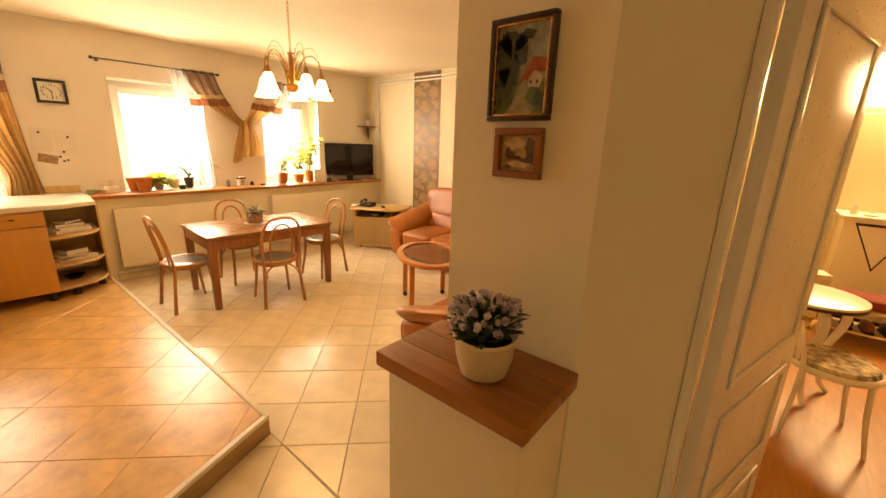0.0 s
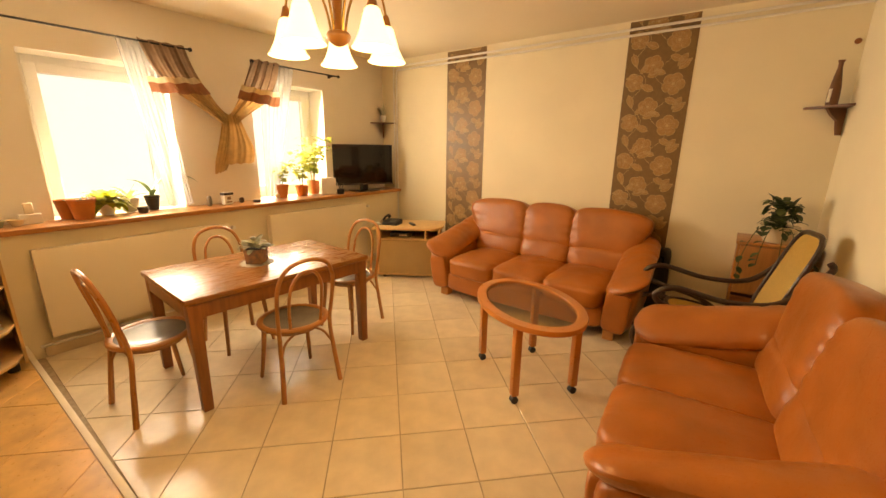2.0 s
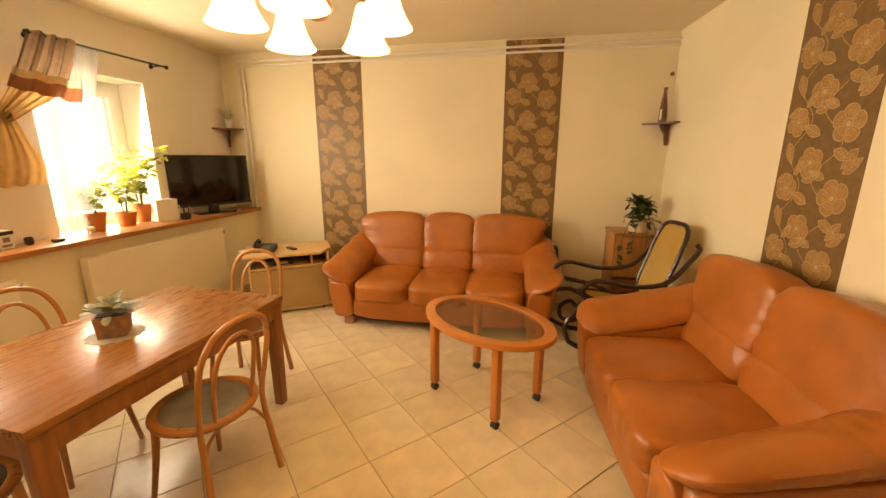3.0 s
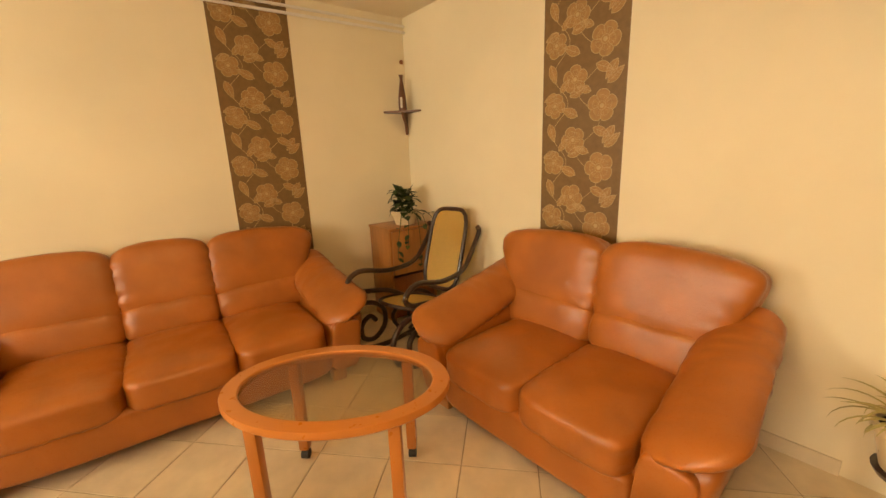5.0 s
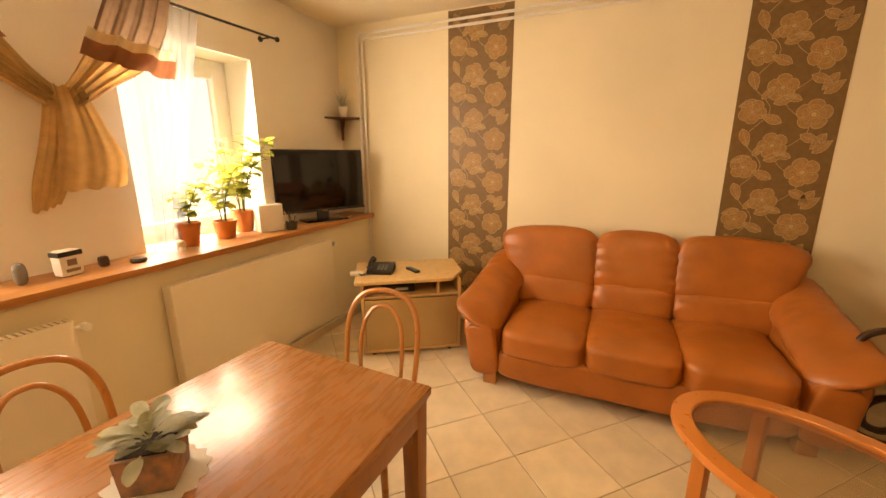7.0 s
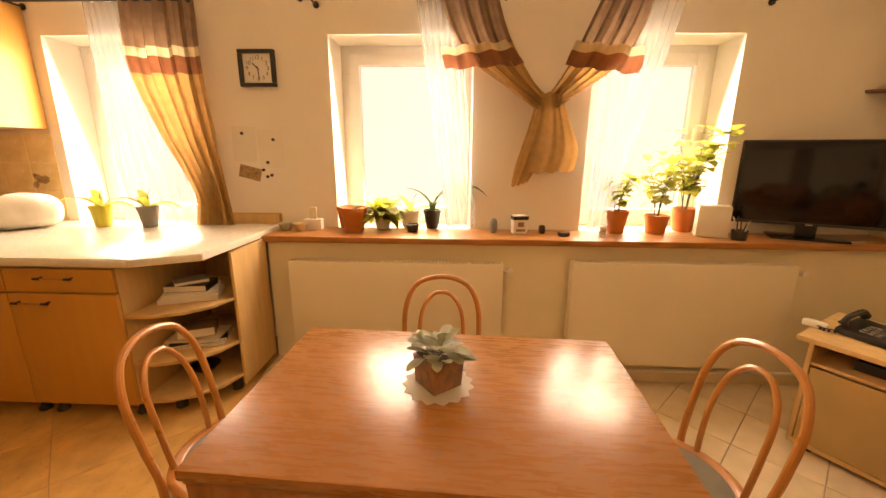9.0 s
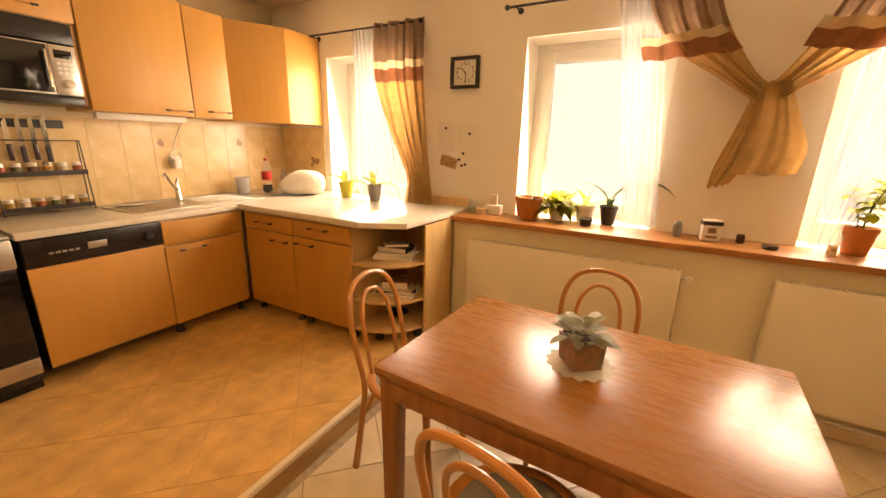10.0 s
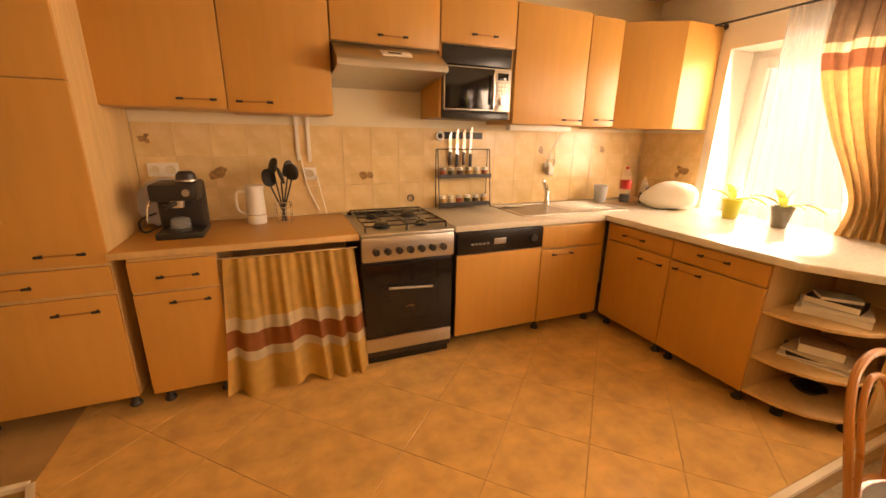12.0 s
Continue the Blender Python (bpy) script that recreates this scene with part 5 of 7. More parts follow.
def rod(y0, y1):
    r = thing("curtain_rod", -5.34, y0, 2.365, 0, "dark metal curtain rod with round finials", "curtain rod", "curtain rods")
    w = y1 - y0
    part("rod", tube([(0, 0, 0), (0, w, 0)], 0.008, 10), M["plastic_black"], r)
    for yy in (0, w):
        b = bmesh.new()
        bmesh.ops.create_uvsphere(b, u_segments=14, v_segments=10, radius=0.018)
        part("finial", merge(None, b, Matrix.Translation((0, yy, 0))), M["plastic_black"], r)
    for yy in (0.06, w - 0.06):
        k = tube([(0, yy, 0), (-0.105, yy, 0)], 0.006, 8)
        tube([(-0.108, yy, 0), (-0.10, yy, 0)], 0.02, 12, bm=k)
        part("bracket", k, M["plastic_black"], r)


rod(-1.13, 0.08)
rod(0.76, 1.98)
rod(2.54, 3.62)
BANDS = [("brown_top", 0, 0.15, "curtain_brown"), ("cream_band", 0.15, 0.18, "curtain_cream"), ("rust_band", 0.18, 0.245, "curtain_rust"), ("gold_cloth", 0.245, 1.0, "curtain_gold")]
c = thing("curtain", -5.34, 0, 0, 0, "brown and gold striped curtain tied to one side", "curtain", "curtains")
c.location = (0, 0, 0)
drape(c, [(-0.35, 2.385), (-0.35, 2.0), (-0.22, 1.62), (-0.09, 1.35), (-0.03, 1.17), (-0.06, 0.98)], [(0.11, 2.385), (0.11, 2.0), (0.14, 1.6), (0.16, 1.35), (0.18, 1.17), (0.21, 0.98)], BANDS, folds=6, seed=0.4)
B2 = [("brown_top", 0, 0.40, "curtain_brown"), ("gold_cloth", 0.40, 1.0, "curtain_gold")]
c = thing("curtain", 0, 0, 0, 0, "brown curtain swept aside and knotted between two windows", "curtain", "curtains")
drape(c, [(1.585, 2.385), (1.66, 2.19), (1.78, 2.02), (2.02, 1.86), (2.19, 1.74)], [(1.93, 2.385), (1.99, 2.2), (2.07, 2.05), (2.17, 1.90), (2.25, 1.82)], B2, folds=4, amp=0.014, seed=1.4)
drape(c, [(2.19, 1.80), (2.14, 1.60), (2.08, 1.40), (2.06, 1.27)], [(2.27, 1.80), (2.26, 1.60), (2.22, 1.42), (2.16, 1.30)], [("tail", 0, 1, "curtain_gold")], folds=2, amp=0.008, seed=2.0)
FL = [("cream_flounce", 0, 0.4, "curtain_cream"), ("rust_flounce", 0.4, 1, "curtain_rust")]
drape(c, [(1.60, 2.09), (1.61, 2.03), (1.63, 1.97)], [(1.98, 2.13), (2.04, 2.07), (2.10, 2.0)], FL, x=-5.318, folds=3, amp=0.012, seed=0.2)
c = thing("curtain", 0, 0, 0, 0, "brown curtain swept aside to a shared knot", "curtain", "curtains")
drape(c, [(2.54, 2.385), (2.46, 2.2), (2.39, 2.04), (2.31, 1.90), (2.25, 1.82)], [(2.83, 2.385), (2.77, 2.18), (2.66, 2.00), (2.46, 1.86), (2.31, 1.75)], B2, x=-5.325, folds=4, amp=0.014, seed=3.1)
drape(c, [(2.215, 1.84), (2.21, 1.68), (2.18, 1.50), (2.16, 1.36)], [(2.33, 1.84), (2.40, 1.66), (2.46, 1.50), (2.44, 1.37)], [("tail", 0, 1, "curtain_gold")], x=-5.315, folds=2, amp=0.006, seed=0.7)
drape(c, [(2.39, 2.12), (2.36, 2.05), (2.34, 1.99)], [(2.79, 2.09), (2.79, 2.02), (2.77, 1.94)], FL, x=-5.300, folds=3, amp=0.012, seed=0.9)
for y0, y1, b0, b1 in ((-0.62, -0.33, -0.60, -0.04), (1.45, 1.70, 1.64, 1.84), (2.62, 3.02, 2.58, 2.72)):
    s = thing("sheer_curtain", 0, 0, 0, 0, "thin white sheer curtain hanging beside the window", "curtain", "sheer curtains")
    drape(s, [(y0, 2.37), ((y0 + b0) / 2, 1.7), (b0, 1.0)], [(y1, 2.37), ((y1 + b1) / 2, 1.7), (b1, 1.0)], [("voile", 0, 1, "sheer")], x=-5.375, folds=7, amp=0.014, seed=y0)
    for o in s.children:
        o.visible_shadow = False

# ---- clock and notes on the window wall ----
def clock():
    c = thing("wall_clock", WEST + 0.002, 0.418, 2.0, 90, "square black-framed wall clock with white dial", "clock")
    for a, b, d, e in ((-0.118, 0.118, -0.112, -0.088), (-0.118, 0.118, 0.088, 0.112), (-0.118, -0.093, -0.088, 0.088), (0.093, 0.118, -0.088, 0.088)):
        part("frame_bar", box(a, b, -0.035, 0, d, e, 0.008), M["plastic_black"], c)
    part("dial", box(-0.093, 0.093, -0.012, 0, -0.088, 0.088), M["white_paint"], c)
    for k in range(1, 13):
        a = math.tau * k / 12
        cu = bpy.data.curves.new("numeral", "FONT")
        cu.body, cu.size, cu.align_x, cu.align_y, cu.extrude = str(k), 0.034, "CENTER", "CENTER", 0.0004
        o = new("numeral", cu)
        o.parent = c
        o.matrix_local = pose(0.068 * math.sin(a), -0.0128, 0.064 * math.cos(a), 90)
        cu.materials.append(M["plastic_black"])
    for ang, ln, w in ((315, 0.045, 0.008), (174, 0.066, 0.006)):
        h = box(-w / 2, w / 2, -0.016, -0.0145, -0.012, ln, 0.0005)
        h.transform(Matrix.Rotation(radians(ang), 4, "Y"))
        part("clock_hand", h, M["plastic_black"], c)


clock()
M["note"] = mat("note_paper", (0.78, 0.72, 0.62), 0.8, 0.04, 8, 0.03, 90)
M["photo"] = mat("photo_print", (0.16, 0.10, 0.06), 0.4, 0.7, 40, 0.0, 90, second=(0.5, 0.3, 0.12))
for y, z, w, h, tilt, m, lab in ((0.27, 1.53, 0.16, 0.23, 2, "note", "pale note sheet pinned to the wall"), (0.45, 1.50, 0.17, 0.25, -2, "note", "pale note sheet pinned to the wall"), (0.29, 1.34, 0.15, 0.085, 14, "photo", "dark photo card pinned aslant to the wall")):
    n = box(-w / 2, w / 2, -0.0015, 0, -h / 2, h / 2)
    o = lone("wall_note", n, M[m], lab, "note", "notes on the wall")
    o.matrix_world = pose(WEST + 0.002, y, z, 0, tilt, 90)
for y, z in ((0.26, 1.60), (0.47, 1.56), (0.42, 1.41), (0.385, 1.36), (0.44, 1.325), (0.41, 1.315)):
    o = lone("magnet", lathe([(0, 0), (0.011, 0), (0.010, 0.006), (0, 0.007)], 14), M["plastic_black"], "small dark round magnet on the wall", "magnet", "magnets")
    o.matrix_world = pose(WEST + 0.003, y, z, 0, 90, 0)

# ---- things on the sill ----
SZ = 0.971
def sill_pot(name, x, y, r0, r1, h, m, label, grow, z=SZ):
    p = thing(name, x, y, z, 0, label, "potted plant", "window plants")
    part("pot", pot(r0, r1, h), M[m], p)
    soil(p, r1 * 0.9, h * 0.86)
    grow(p, h * 0.86)
    return p


def bushy(count, leaf, w, m, **k):
    return lambda p, z: part("leaves", rings_of_leaves(R, count, z, 0.03, leaf, w, **k), M[m], p)


def tall(count, height, spread, leaf, w, m):
    def grow(p, z):
        lv = bmesh.new()
        for i in range(count):
            st = bmesh.new()
            stalks(R, 1, z, height, spread, leaf, w, lv, st, i)
            part("stem", st, M["leaf"], p)
        part("leaves", lv, M[m], p)
    return grow


def orchid(p, z):
    lv = bmesh.new()
    for h, lift, ln in ((1.6, 0.55, 0.25), (-1.4, 0.75, 0.26), (0.3, 1.1, 0.17), (2.7, 0.5, 0.16), (-2.2, 1.2, 0.2)):
        blade(lv, (0, 0, z), h, lift, ln, 0.05, 1.3, 7, 0.3)
    part("leaves", lv, M["leaf_light"], p)
    part("flower_stalk", tube(spline([(0, 0, z), (0.01, 0.02, z + 0.08), (0.02, 0.05, z + 0.13)], 5), 0.0025, 6), M["leaf"], p)


sill_pot("window_plant", -5.31, 1.03, 0.062, 0.085, 0.16, "terracotta", "large terracotta pot on the window sill", bushy(8, 0.05, 0.02, "leaf"))
sill_pot("window_plant", -5.42, 0.96, 0.05, 0.07, 0.15, "terracotta", "terracotta pot on the window sill", bushy(6, 0.05, 0.02, "leaf"))
sill_pot("window_plant", -5.42, 1.20, 0.045, 0.06, 0.09, "white_ceramic", "leafy light green plant in a white pot", bushy(80, 0.20, 0.065, "leaf_light", lift=(0.2, 1.4), droop=(0.6, 2.2)))
sill_pot("window_plant", -5.50, 1.38, 0.055, 0.07, 0.12, "white_ceramic", "orchid in a white pot on the sill", orchid)
sill_pot("window_plant", -5.32, 1.42, 0.035, 0.042, 0.05, "plastic_black", "small dark pot on the window sill", bushy(4, 0.03, 0.01, "leaf"))
sill_pot("window_plant", -5.46, 1.54, 0.042, 0.058, 0.13, "plastic_black", "broad-leaved plant in a dark pot", lambda p, z: part("leaves", blade(blade(blade(bmesh.new(), (0, 0, z), 1.4, 1.3, 0.50, 0.085, 2.3, 9, 0.3), (0, 0, z), -1.2, 1.3, 0.3, 0.06, 1.5, 7, 0.3), (0, 0, z), 0.2, 1.1, 0.16, 0.05, 1.3, 7, 0.3), M["leaf"], p))
sill_pot("window_plant", -5.38, 2.77, 0.05, 0.07, 0.15, "terracotta", "tall plant in a terracotta pot on the sill", tall(4, 0.26, 0.10, 0.085, 0.05, "leaf_light"))
sill_pot("window_plant", -5.40, 3.04, 0.06, 0.075, 0.12, "terracotta", "bushy plant in a terracotta pot on the sill", tall(6, 0.38, 0.16, 0.10, 0.06, "leaf_light"))
sill_pot("window_plant", -5.48, 3.26, 0.06, 0.08, 0.16, "terracotta", "large leafy plant in a terracotta pot", tall(10, 0.55, 0.26, 0.11, 0.07, "leaf_light"))
o = lone("white_box", box(-0.09, 0.09, -0.055, 0.055, 0, 0.20, 0.008), M["white_paint"], "plain white box on the window sill", "box")
o.matrix_world = pose(-5.32, 3.35, SZ, 0, 0, 70)
cup = thing("pen_cup", -5.21, 3.46, SZ, 0, "small dark cup with pens and cables", "cup")
part("cup", lathe([(0, 0), (0.04, 0), (0.045, 0.06), (0.04, 0.06), (0.036, 0.01), (0, 0.01)], 18), M["plastic_black"], cup)
for i in range(5):
    part("pen", tube([(0.015 * math.cos(i), 0.015 * math.sin(i), 0.012), (0.045 * math.cos(i * 1.3), 0.045 * math.sin(i * 1.3), 0.11 + 0.01 * i)], 0.004, 6), M["white_paint" if i % 2 else "plastic_black"], cup)
# figurine, tin, stone, disc, elephant-like ornament
fg = thing("ornament", -5.30, 1.95, SZ, 40, "small grey stone ornament on the sill", "ornament", "sill ornaments")
part("body", soft(-0.02, 0.02, -0.025, 0.025, 0, 0.10, 3, 6, 0, 0.006), M["seat_pad"], fg)
tin = thing("coffee_packet", -5.30, 2.12, SZ, 100, "white packet with dark band on the sill", "packet")
part("packet", soft(-0.05, 0.05, -0.03, 0.03, 0, 0.125, 8, 6), M["white_paint"], tin)
part("band", box(-0.0505, 0.0505, -0.0305, 0.0305, 0.095, 0.118), M["plastic_black"], tin)
part("printed_spot", box(-0.02, 0.02, -0.0318, -0.0306, 0.05, 0.08), M["curtain_brown"], tin)
part("label_bar", box(-0.03, 0.03, -0.0318, -0.0306, 0.02, 0.035), M["curtain_brown"], tin)
fg = thing("ornament", -5.32, 2.27, SZ, 0, "small brown wooden block ornament", "ornament", "sill ornaments")
part("body", soft(-0.02, 0.02, -0.02, 0.02, 0, 0.055, 5, 5, 0, 0.003), M["dark_wood"], fg)
fg = thing("ornament", -5.26, 2.40, SZ, 0, "flat dark round ornament on the sill", "ornament", "sill ornaments")
part("body", lathe([(0, 0), (0.035, 0), (0.04, 0.01), (0.035, 0.022), (0, 0.024)], 20), M["dark_wood"], fg)
fg = thing("ornament", -5.30, 2.66, SZ, 0, "small clay animal ornament on the sill", "ornament", "sill ornaments")
b = soft(-0.03, 0.03, -0.02, 0.02, 0.02, 0.06, 3, 6)
for a in (-0.018, 0.018):
    for d in (-0.01, 0.01):
        tube([(a, d, 0), (a, d, 0.03)], 0.006, 8, bm=b)
part("body", b, M["ceramic"], fg)
for yy, m, lab in ((0.56, "leaf_grey", "dark small dish on the sill end"), (0.66, "ceramic", "small pale dish on the sill end")):
    fg = thing("dish", -5.32, yy, SZ, 0, lab, "dish", "dishes on the sill")
    part("bowl", lathe([(0, 0), (0.03, 0), (0.045, 0.035), (0.05, 0.045), (0.044, 0.043), (0.03, 0.01), (0, 0.008)], 18), M[m], fg)
bx = thing("napkin_holder", -5.36, 0.74, SZ, 90, "pale box with a carved holder on top", "box")
part("box", box(-0.06, 0.06, -0.03, 0.03, 0, 0.07, 0.004), M["white_paint"], bx)
part("holder", box(-0.025, 0.025, -0.01, 0.01, 0.071, 0.15, 0.006), M["trim"], bx)
lone("sill_upstand", box(WEST + 0.003, -5.40, 0.10, 0.485, WT + 0.001, WT + 0.07, 0.004), M["cabinet_in"], "pale wooden upstand at the end of the worktop", "upstand")

# ---- plant and doily on the dining table ----
d = thing("doily", -3.945, 1.66, 0.7225, 10, "white crocheted doily on the table", "doily")
b = bmesh.new()
n = 60
c0 = b.verts.new((0, 0, 0.002))
ring = [b.verts.new(((0.115 + 0.008 * math.cos(k * math.tau * 15 / n)) * math.cos(k * math.tau / n), (0.115 + 0.008 * math.cos(k * math.tau * 15 / n)) * math.sin(k * math.tau / n), 0.0015)) for k in range(n)]
for k in range(n):
    b.faces.new((c0, ring[k], ring[(k + 1) % n]))
bmesh.ops.solidify(b, geom=b.faces[:], thickness=0.001)
part("lace", b, M["note"], d)
p = thing("table_plant", -3.945, 1.66, 0.7258, 38, "silvery succulent in a square rusty planter", "potted plant")
M["rust_pot"] = mat("rusty_planter", (0.30, 0.15, 0.08), 0.6, 0.4, 30, 0.3, 80, second=(0.14, 0.10, 0.075))
pl = box(-0.062, 0.062, -0.062, 0.062, 0, 0.105, 0.004)
for v in pl.verts:
    k = 0.9 + 0.1 * v.co.z / 0.105
    v.co.x, v.co.y = v.co.x * k, v.co.y * k
part("planter", pl, M["rust_pot"], p)
part("soil", box(-0.052, 0.052, -0.052, 0.052, 0.105, 0.109), M["soil"], p)
for i in range(40):
    h = i * 2.399 + R.uniform(-0.3, 0.3)
    k = i / 39
    leaf_bm = blade(bmesh.new(), (0.045 * k * math.cos(h), 0.045 * k * math.sin(h), 0.107 + 0.05 * (1 - k) * R.random()), h, R.uniform(-0.1, 0.45) + 0.6 * (1 - k), R.uniform(0.062, 0.098), R.uniform(0.034, 0.046), R.uniform(-0.2, 1.1), 9, 0.3, True)
    bmesh.ops.solidify(leaf_bm, geom=leaf_bm.faces[:], thickness=0.0025)
    part("leaf", leaf_bm, M["leaf_grey"], p)

# ---- television stand with telephone ----
t = thing("tv_stand", -4.42, 3.88, 0, 33, "pale wooden television stand with glass-fronted lower bay", "cabinet")
part("top", prism([(-0.42, -0.30), (0.30, -0.30), (0.42, -0.10), (0.42, 0.27), (-0.42, 0.27)], 0.60, 0.625, 0.004), M["cabinet_in"], t)
part("base", box(-0.38, 0.38, -0.25, 0.25, 0.03, 0.055, 0.003), M["cabinet_in"], t)
part("side", box(-0.38, -0.36, -0.25, 0.25, 0.055, 0.60, 0.002), M["cabinet_in"], t)
part("side", box(0.36, 0.38, -0.25, 0.25, 0.055, 0.60, 0.002), M["cabinet_in"], t)
part("back", box(-0.36, 0.36, 0.235, 0.25, 0.055, 0.60), M["cabinet_in"], t)
part("middle_shelf", box(-0.36, 0.36, -0.24, 0.235, 0.47, 0.488, 0.002), M["cabinet_in"], t)
part("partition", box(0.20, 0.215, -0.24, 0.235, 0.488, 0.60), M["cabinet_in"], t)
door = part("flap_door", box(-0.355, 0.355, -0.255, -0.241, 0.06, 0.465, 0.003), mat("bronze_glass", (0.45, 0.30, 0.13), 0.12, 0.08, 4, 0.0, 60), t, "bronze-tinted glossy flap")
for cx in (-0.3, 0.3):
    for cy in (-0.2, 0.2):
        part("castor", lathe([(0, 0), (0.018, 0), (0.018, 0.03), (0, 0.03)], 12, at=(cx, cy, 0)), M["plastic_black"], t)
rc = thing("set_top_box", -4.47, 3.83, 0.4885, 33, "slim dark receiver box on the stand shelf", "receiver")
part("case", box(-0.16, 0.10, -0.15, 0.08, 0, 0.05, 0.004), M["plastic_black"], rc)
part("display", box(-0.05, 0.05, -0.1525, -0.1505, 0.015, 0.035), M["steel"], rc)
ph = thing("telephone", -4.58, 3.72, 0.6255, 20, "black desk telephone with corded handset", "telephone")
bd = box(-0.10, 0.10, -0.09, 0.09, 0, 0.06, 0.01)
for v in bd.verts:
    if v.co.z > 0.03:
        v.co.z -= 0.03 * (0.09 - v.co.y) / 0.18
part("base", bd, M["plastic_black"], ph)
part("handset", tube(spline([(-0.075, -0.08, 0.055), (-0.075, -0.05, 0.085), (-0.075, 0.05, 0.10), (-0.075, 0.085, 0.075)], 5), [0.022, 0.02, 0.016, 0.014, 0.013, 0.013, 0.013, 0.013, 0.013, 0.013, 0.014, 0.016, 0.018, 0.02, 0.02, 0.022][:16], 10), M["plastic_black"], ph)
for i in range(3):
    for j in range(4):
        part("button", box(-0.02 + i * 0.028, 0.0 + i * 0.028, -0.06 + j * 0.025, -0.045 + j * 0.025, 0.036 + j * 0.0042, 0.042 + j * 0.0042), M["seat_pad"], ph)
part("cord", tube([(-0.075 - 0.10 * k / 40 + 0.008 * math.cos(k), -0.09 - 0.04 * math.sin(k / 13), 0.012 + 0.008 * math.sin(k)) for k in range(41)], 0.003, 6), M["plastic_black"], ph)
hs = thing("remote_control", -4.36, 3.84, 0.6255, 60, "black cordless remote control on the stand", "remote control")
part("case", box(-0.022, 0.022, -0.075, 0.075, 0, 0.02, 0.006), M["plastic_black"], hs)
part("buttons", box(-0.014, 0.014, -0.05, 0.03, 0.0201, 0.022), M["seat_pad"], hs)

ad = thing("plug_strip", -4.70, 3.56, 0.6255, 33, "white plug adapter lying on the stand edge", "plug")
part("body", soft(-0.05, 0.05, -0.02, 0.02, 0, 0.035, 5, 5), M["white_paint"], ad)
part("cord", tube(spline([(0.05, 0, 0.012), (0.08, 0.02, 0.004), (0.10, 0.06, 0.004), (0.08, 0.10, 0.004)], 5), 0.003, 6), M["white_paint"], ad)
tc = lone("television_cable", tube(spline([(-5.20, 3.98, 0.98), (-5.17, 4.05, 0.976), (-5.165, 4.12, 0.976), (-5.19, 4.20, 0.976)], 6), 0.004, 6), M["white_paint"], "white cable lying on the sill beside the television", "cable")

# ---- plant cabinet, rocking chair and corner shelves ----
pc = thing("plant_cabinet", -0.93, 4.255, 0, 0, "orange-brown wooden cabinet with flap door and open lower bay", "cabinet")
part("top", box(-0.245, 0.245, -0.20, 0.205, 0.845, 0.868, 0.004), M["honey_wood"], pc)
part("side", box(-0.235, -0.217, -0.18, 0.20, 0.0, 0.845, 0.002), M["honey_wood"], pc)
part("side", box(0.217, 0.235, -0.18, 0.20, 0.0, 0.845, 0.002), M["honey_wood"], pc)
part("back", box(-0.217, 0.217, 0.185, 0.20, 0.0, 0.845), M["honey_wood"], pc)
part("flap_door", box(-0.215, 0.215, -0.196, -0.178, 0.45, 0.84, 0.004), M["honey_wood"], pc)
part("shelf", box(-0.217, 0.217, -0.175, 0.185, 0.40, 0.42), M["red_wood"], pc)
part("lower_door", box(-0.215, 0.215, -0.150, -0.135, 0.03, 0.40, 0.004), M["red_wood"], pc)
sill_pot("trailing_plant", -0.93, 4.20, 0.085, 0.12, 0.13, "ceramic", "trailing waxy plant in a pale bowl on the cabinet", lambda p, z: part("leaves", rings_of_leaves(R, 80, z, 0.08, 0.11, 0.065, (-0.2, 1.4), (0.6, 2.0), 0.19), M["leaf"], p), 0.869)
tp = thing("trailing_shoots", -0.93, 4.22, 0.869, 0, "trailing shoots hanging over the cabinet front", "potted plant")
lv = bmesh.new()
for a, dx, dz in ((0, -0.20, -0.25), (1, 0.02, -0.34), (2, 0.20, -0.10), (3, -0.10, -0.15), (4, 0.10, -0.22)):
    pts = spline([(dx * 0.3, -0.06, 0.13), (dx * 0.7, -0.20, 0.10), (dx, -0.235, dz * 0.4), (dx * 1.05, -0.23, dz)], 4)
    part("shoot", tube(pts, 0.003, 6), M["leaf"], tp)
    for k in range(2, len(pts), 2):
        blade(lv, pts[k], R.uniform(3.6, 5.8), R.uniform(-0.6, 0.5), 0.07, 0.04, 0.8)
part("leaves", lv, M["leaf"], tp)


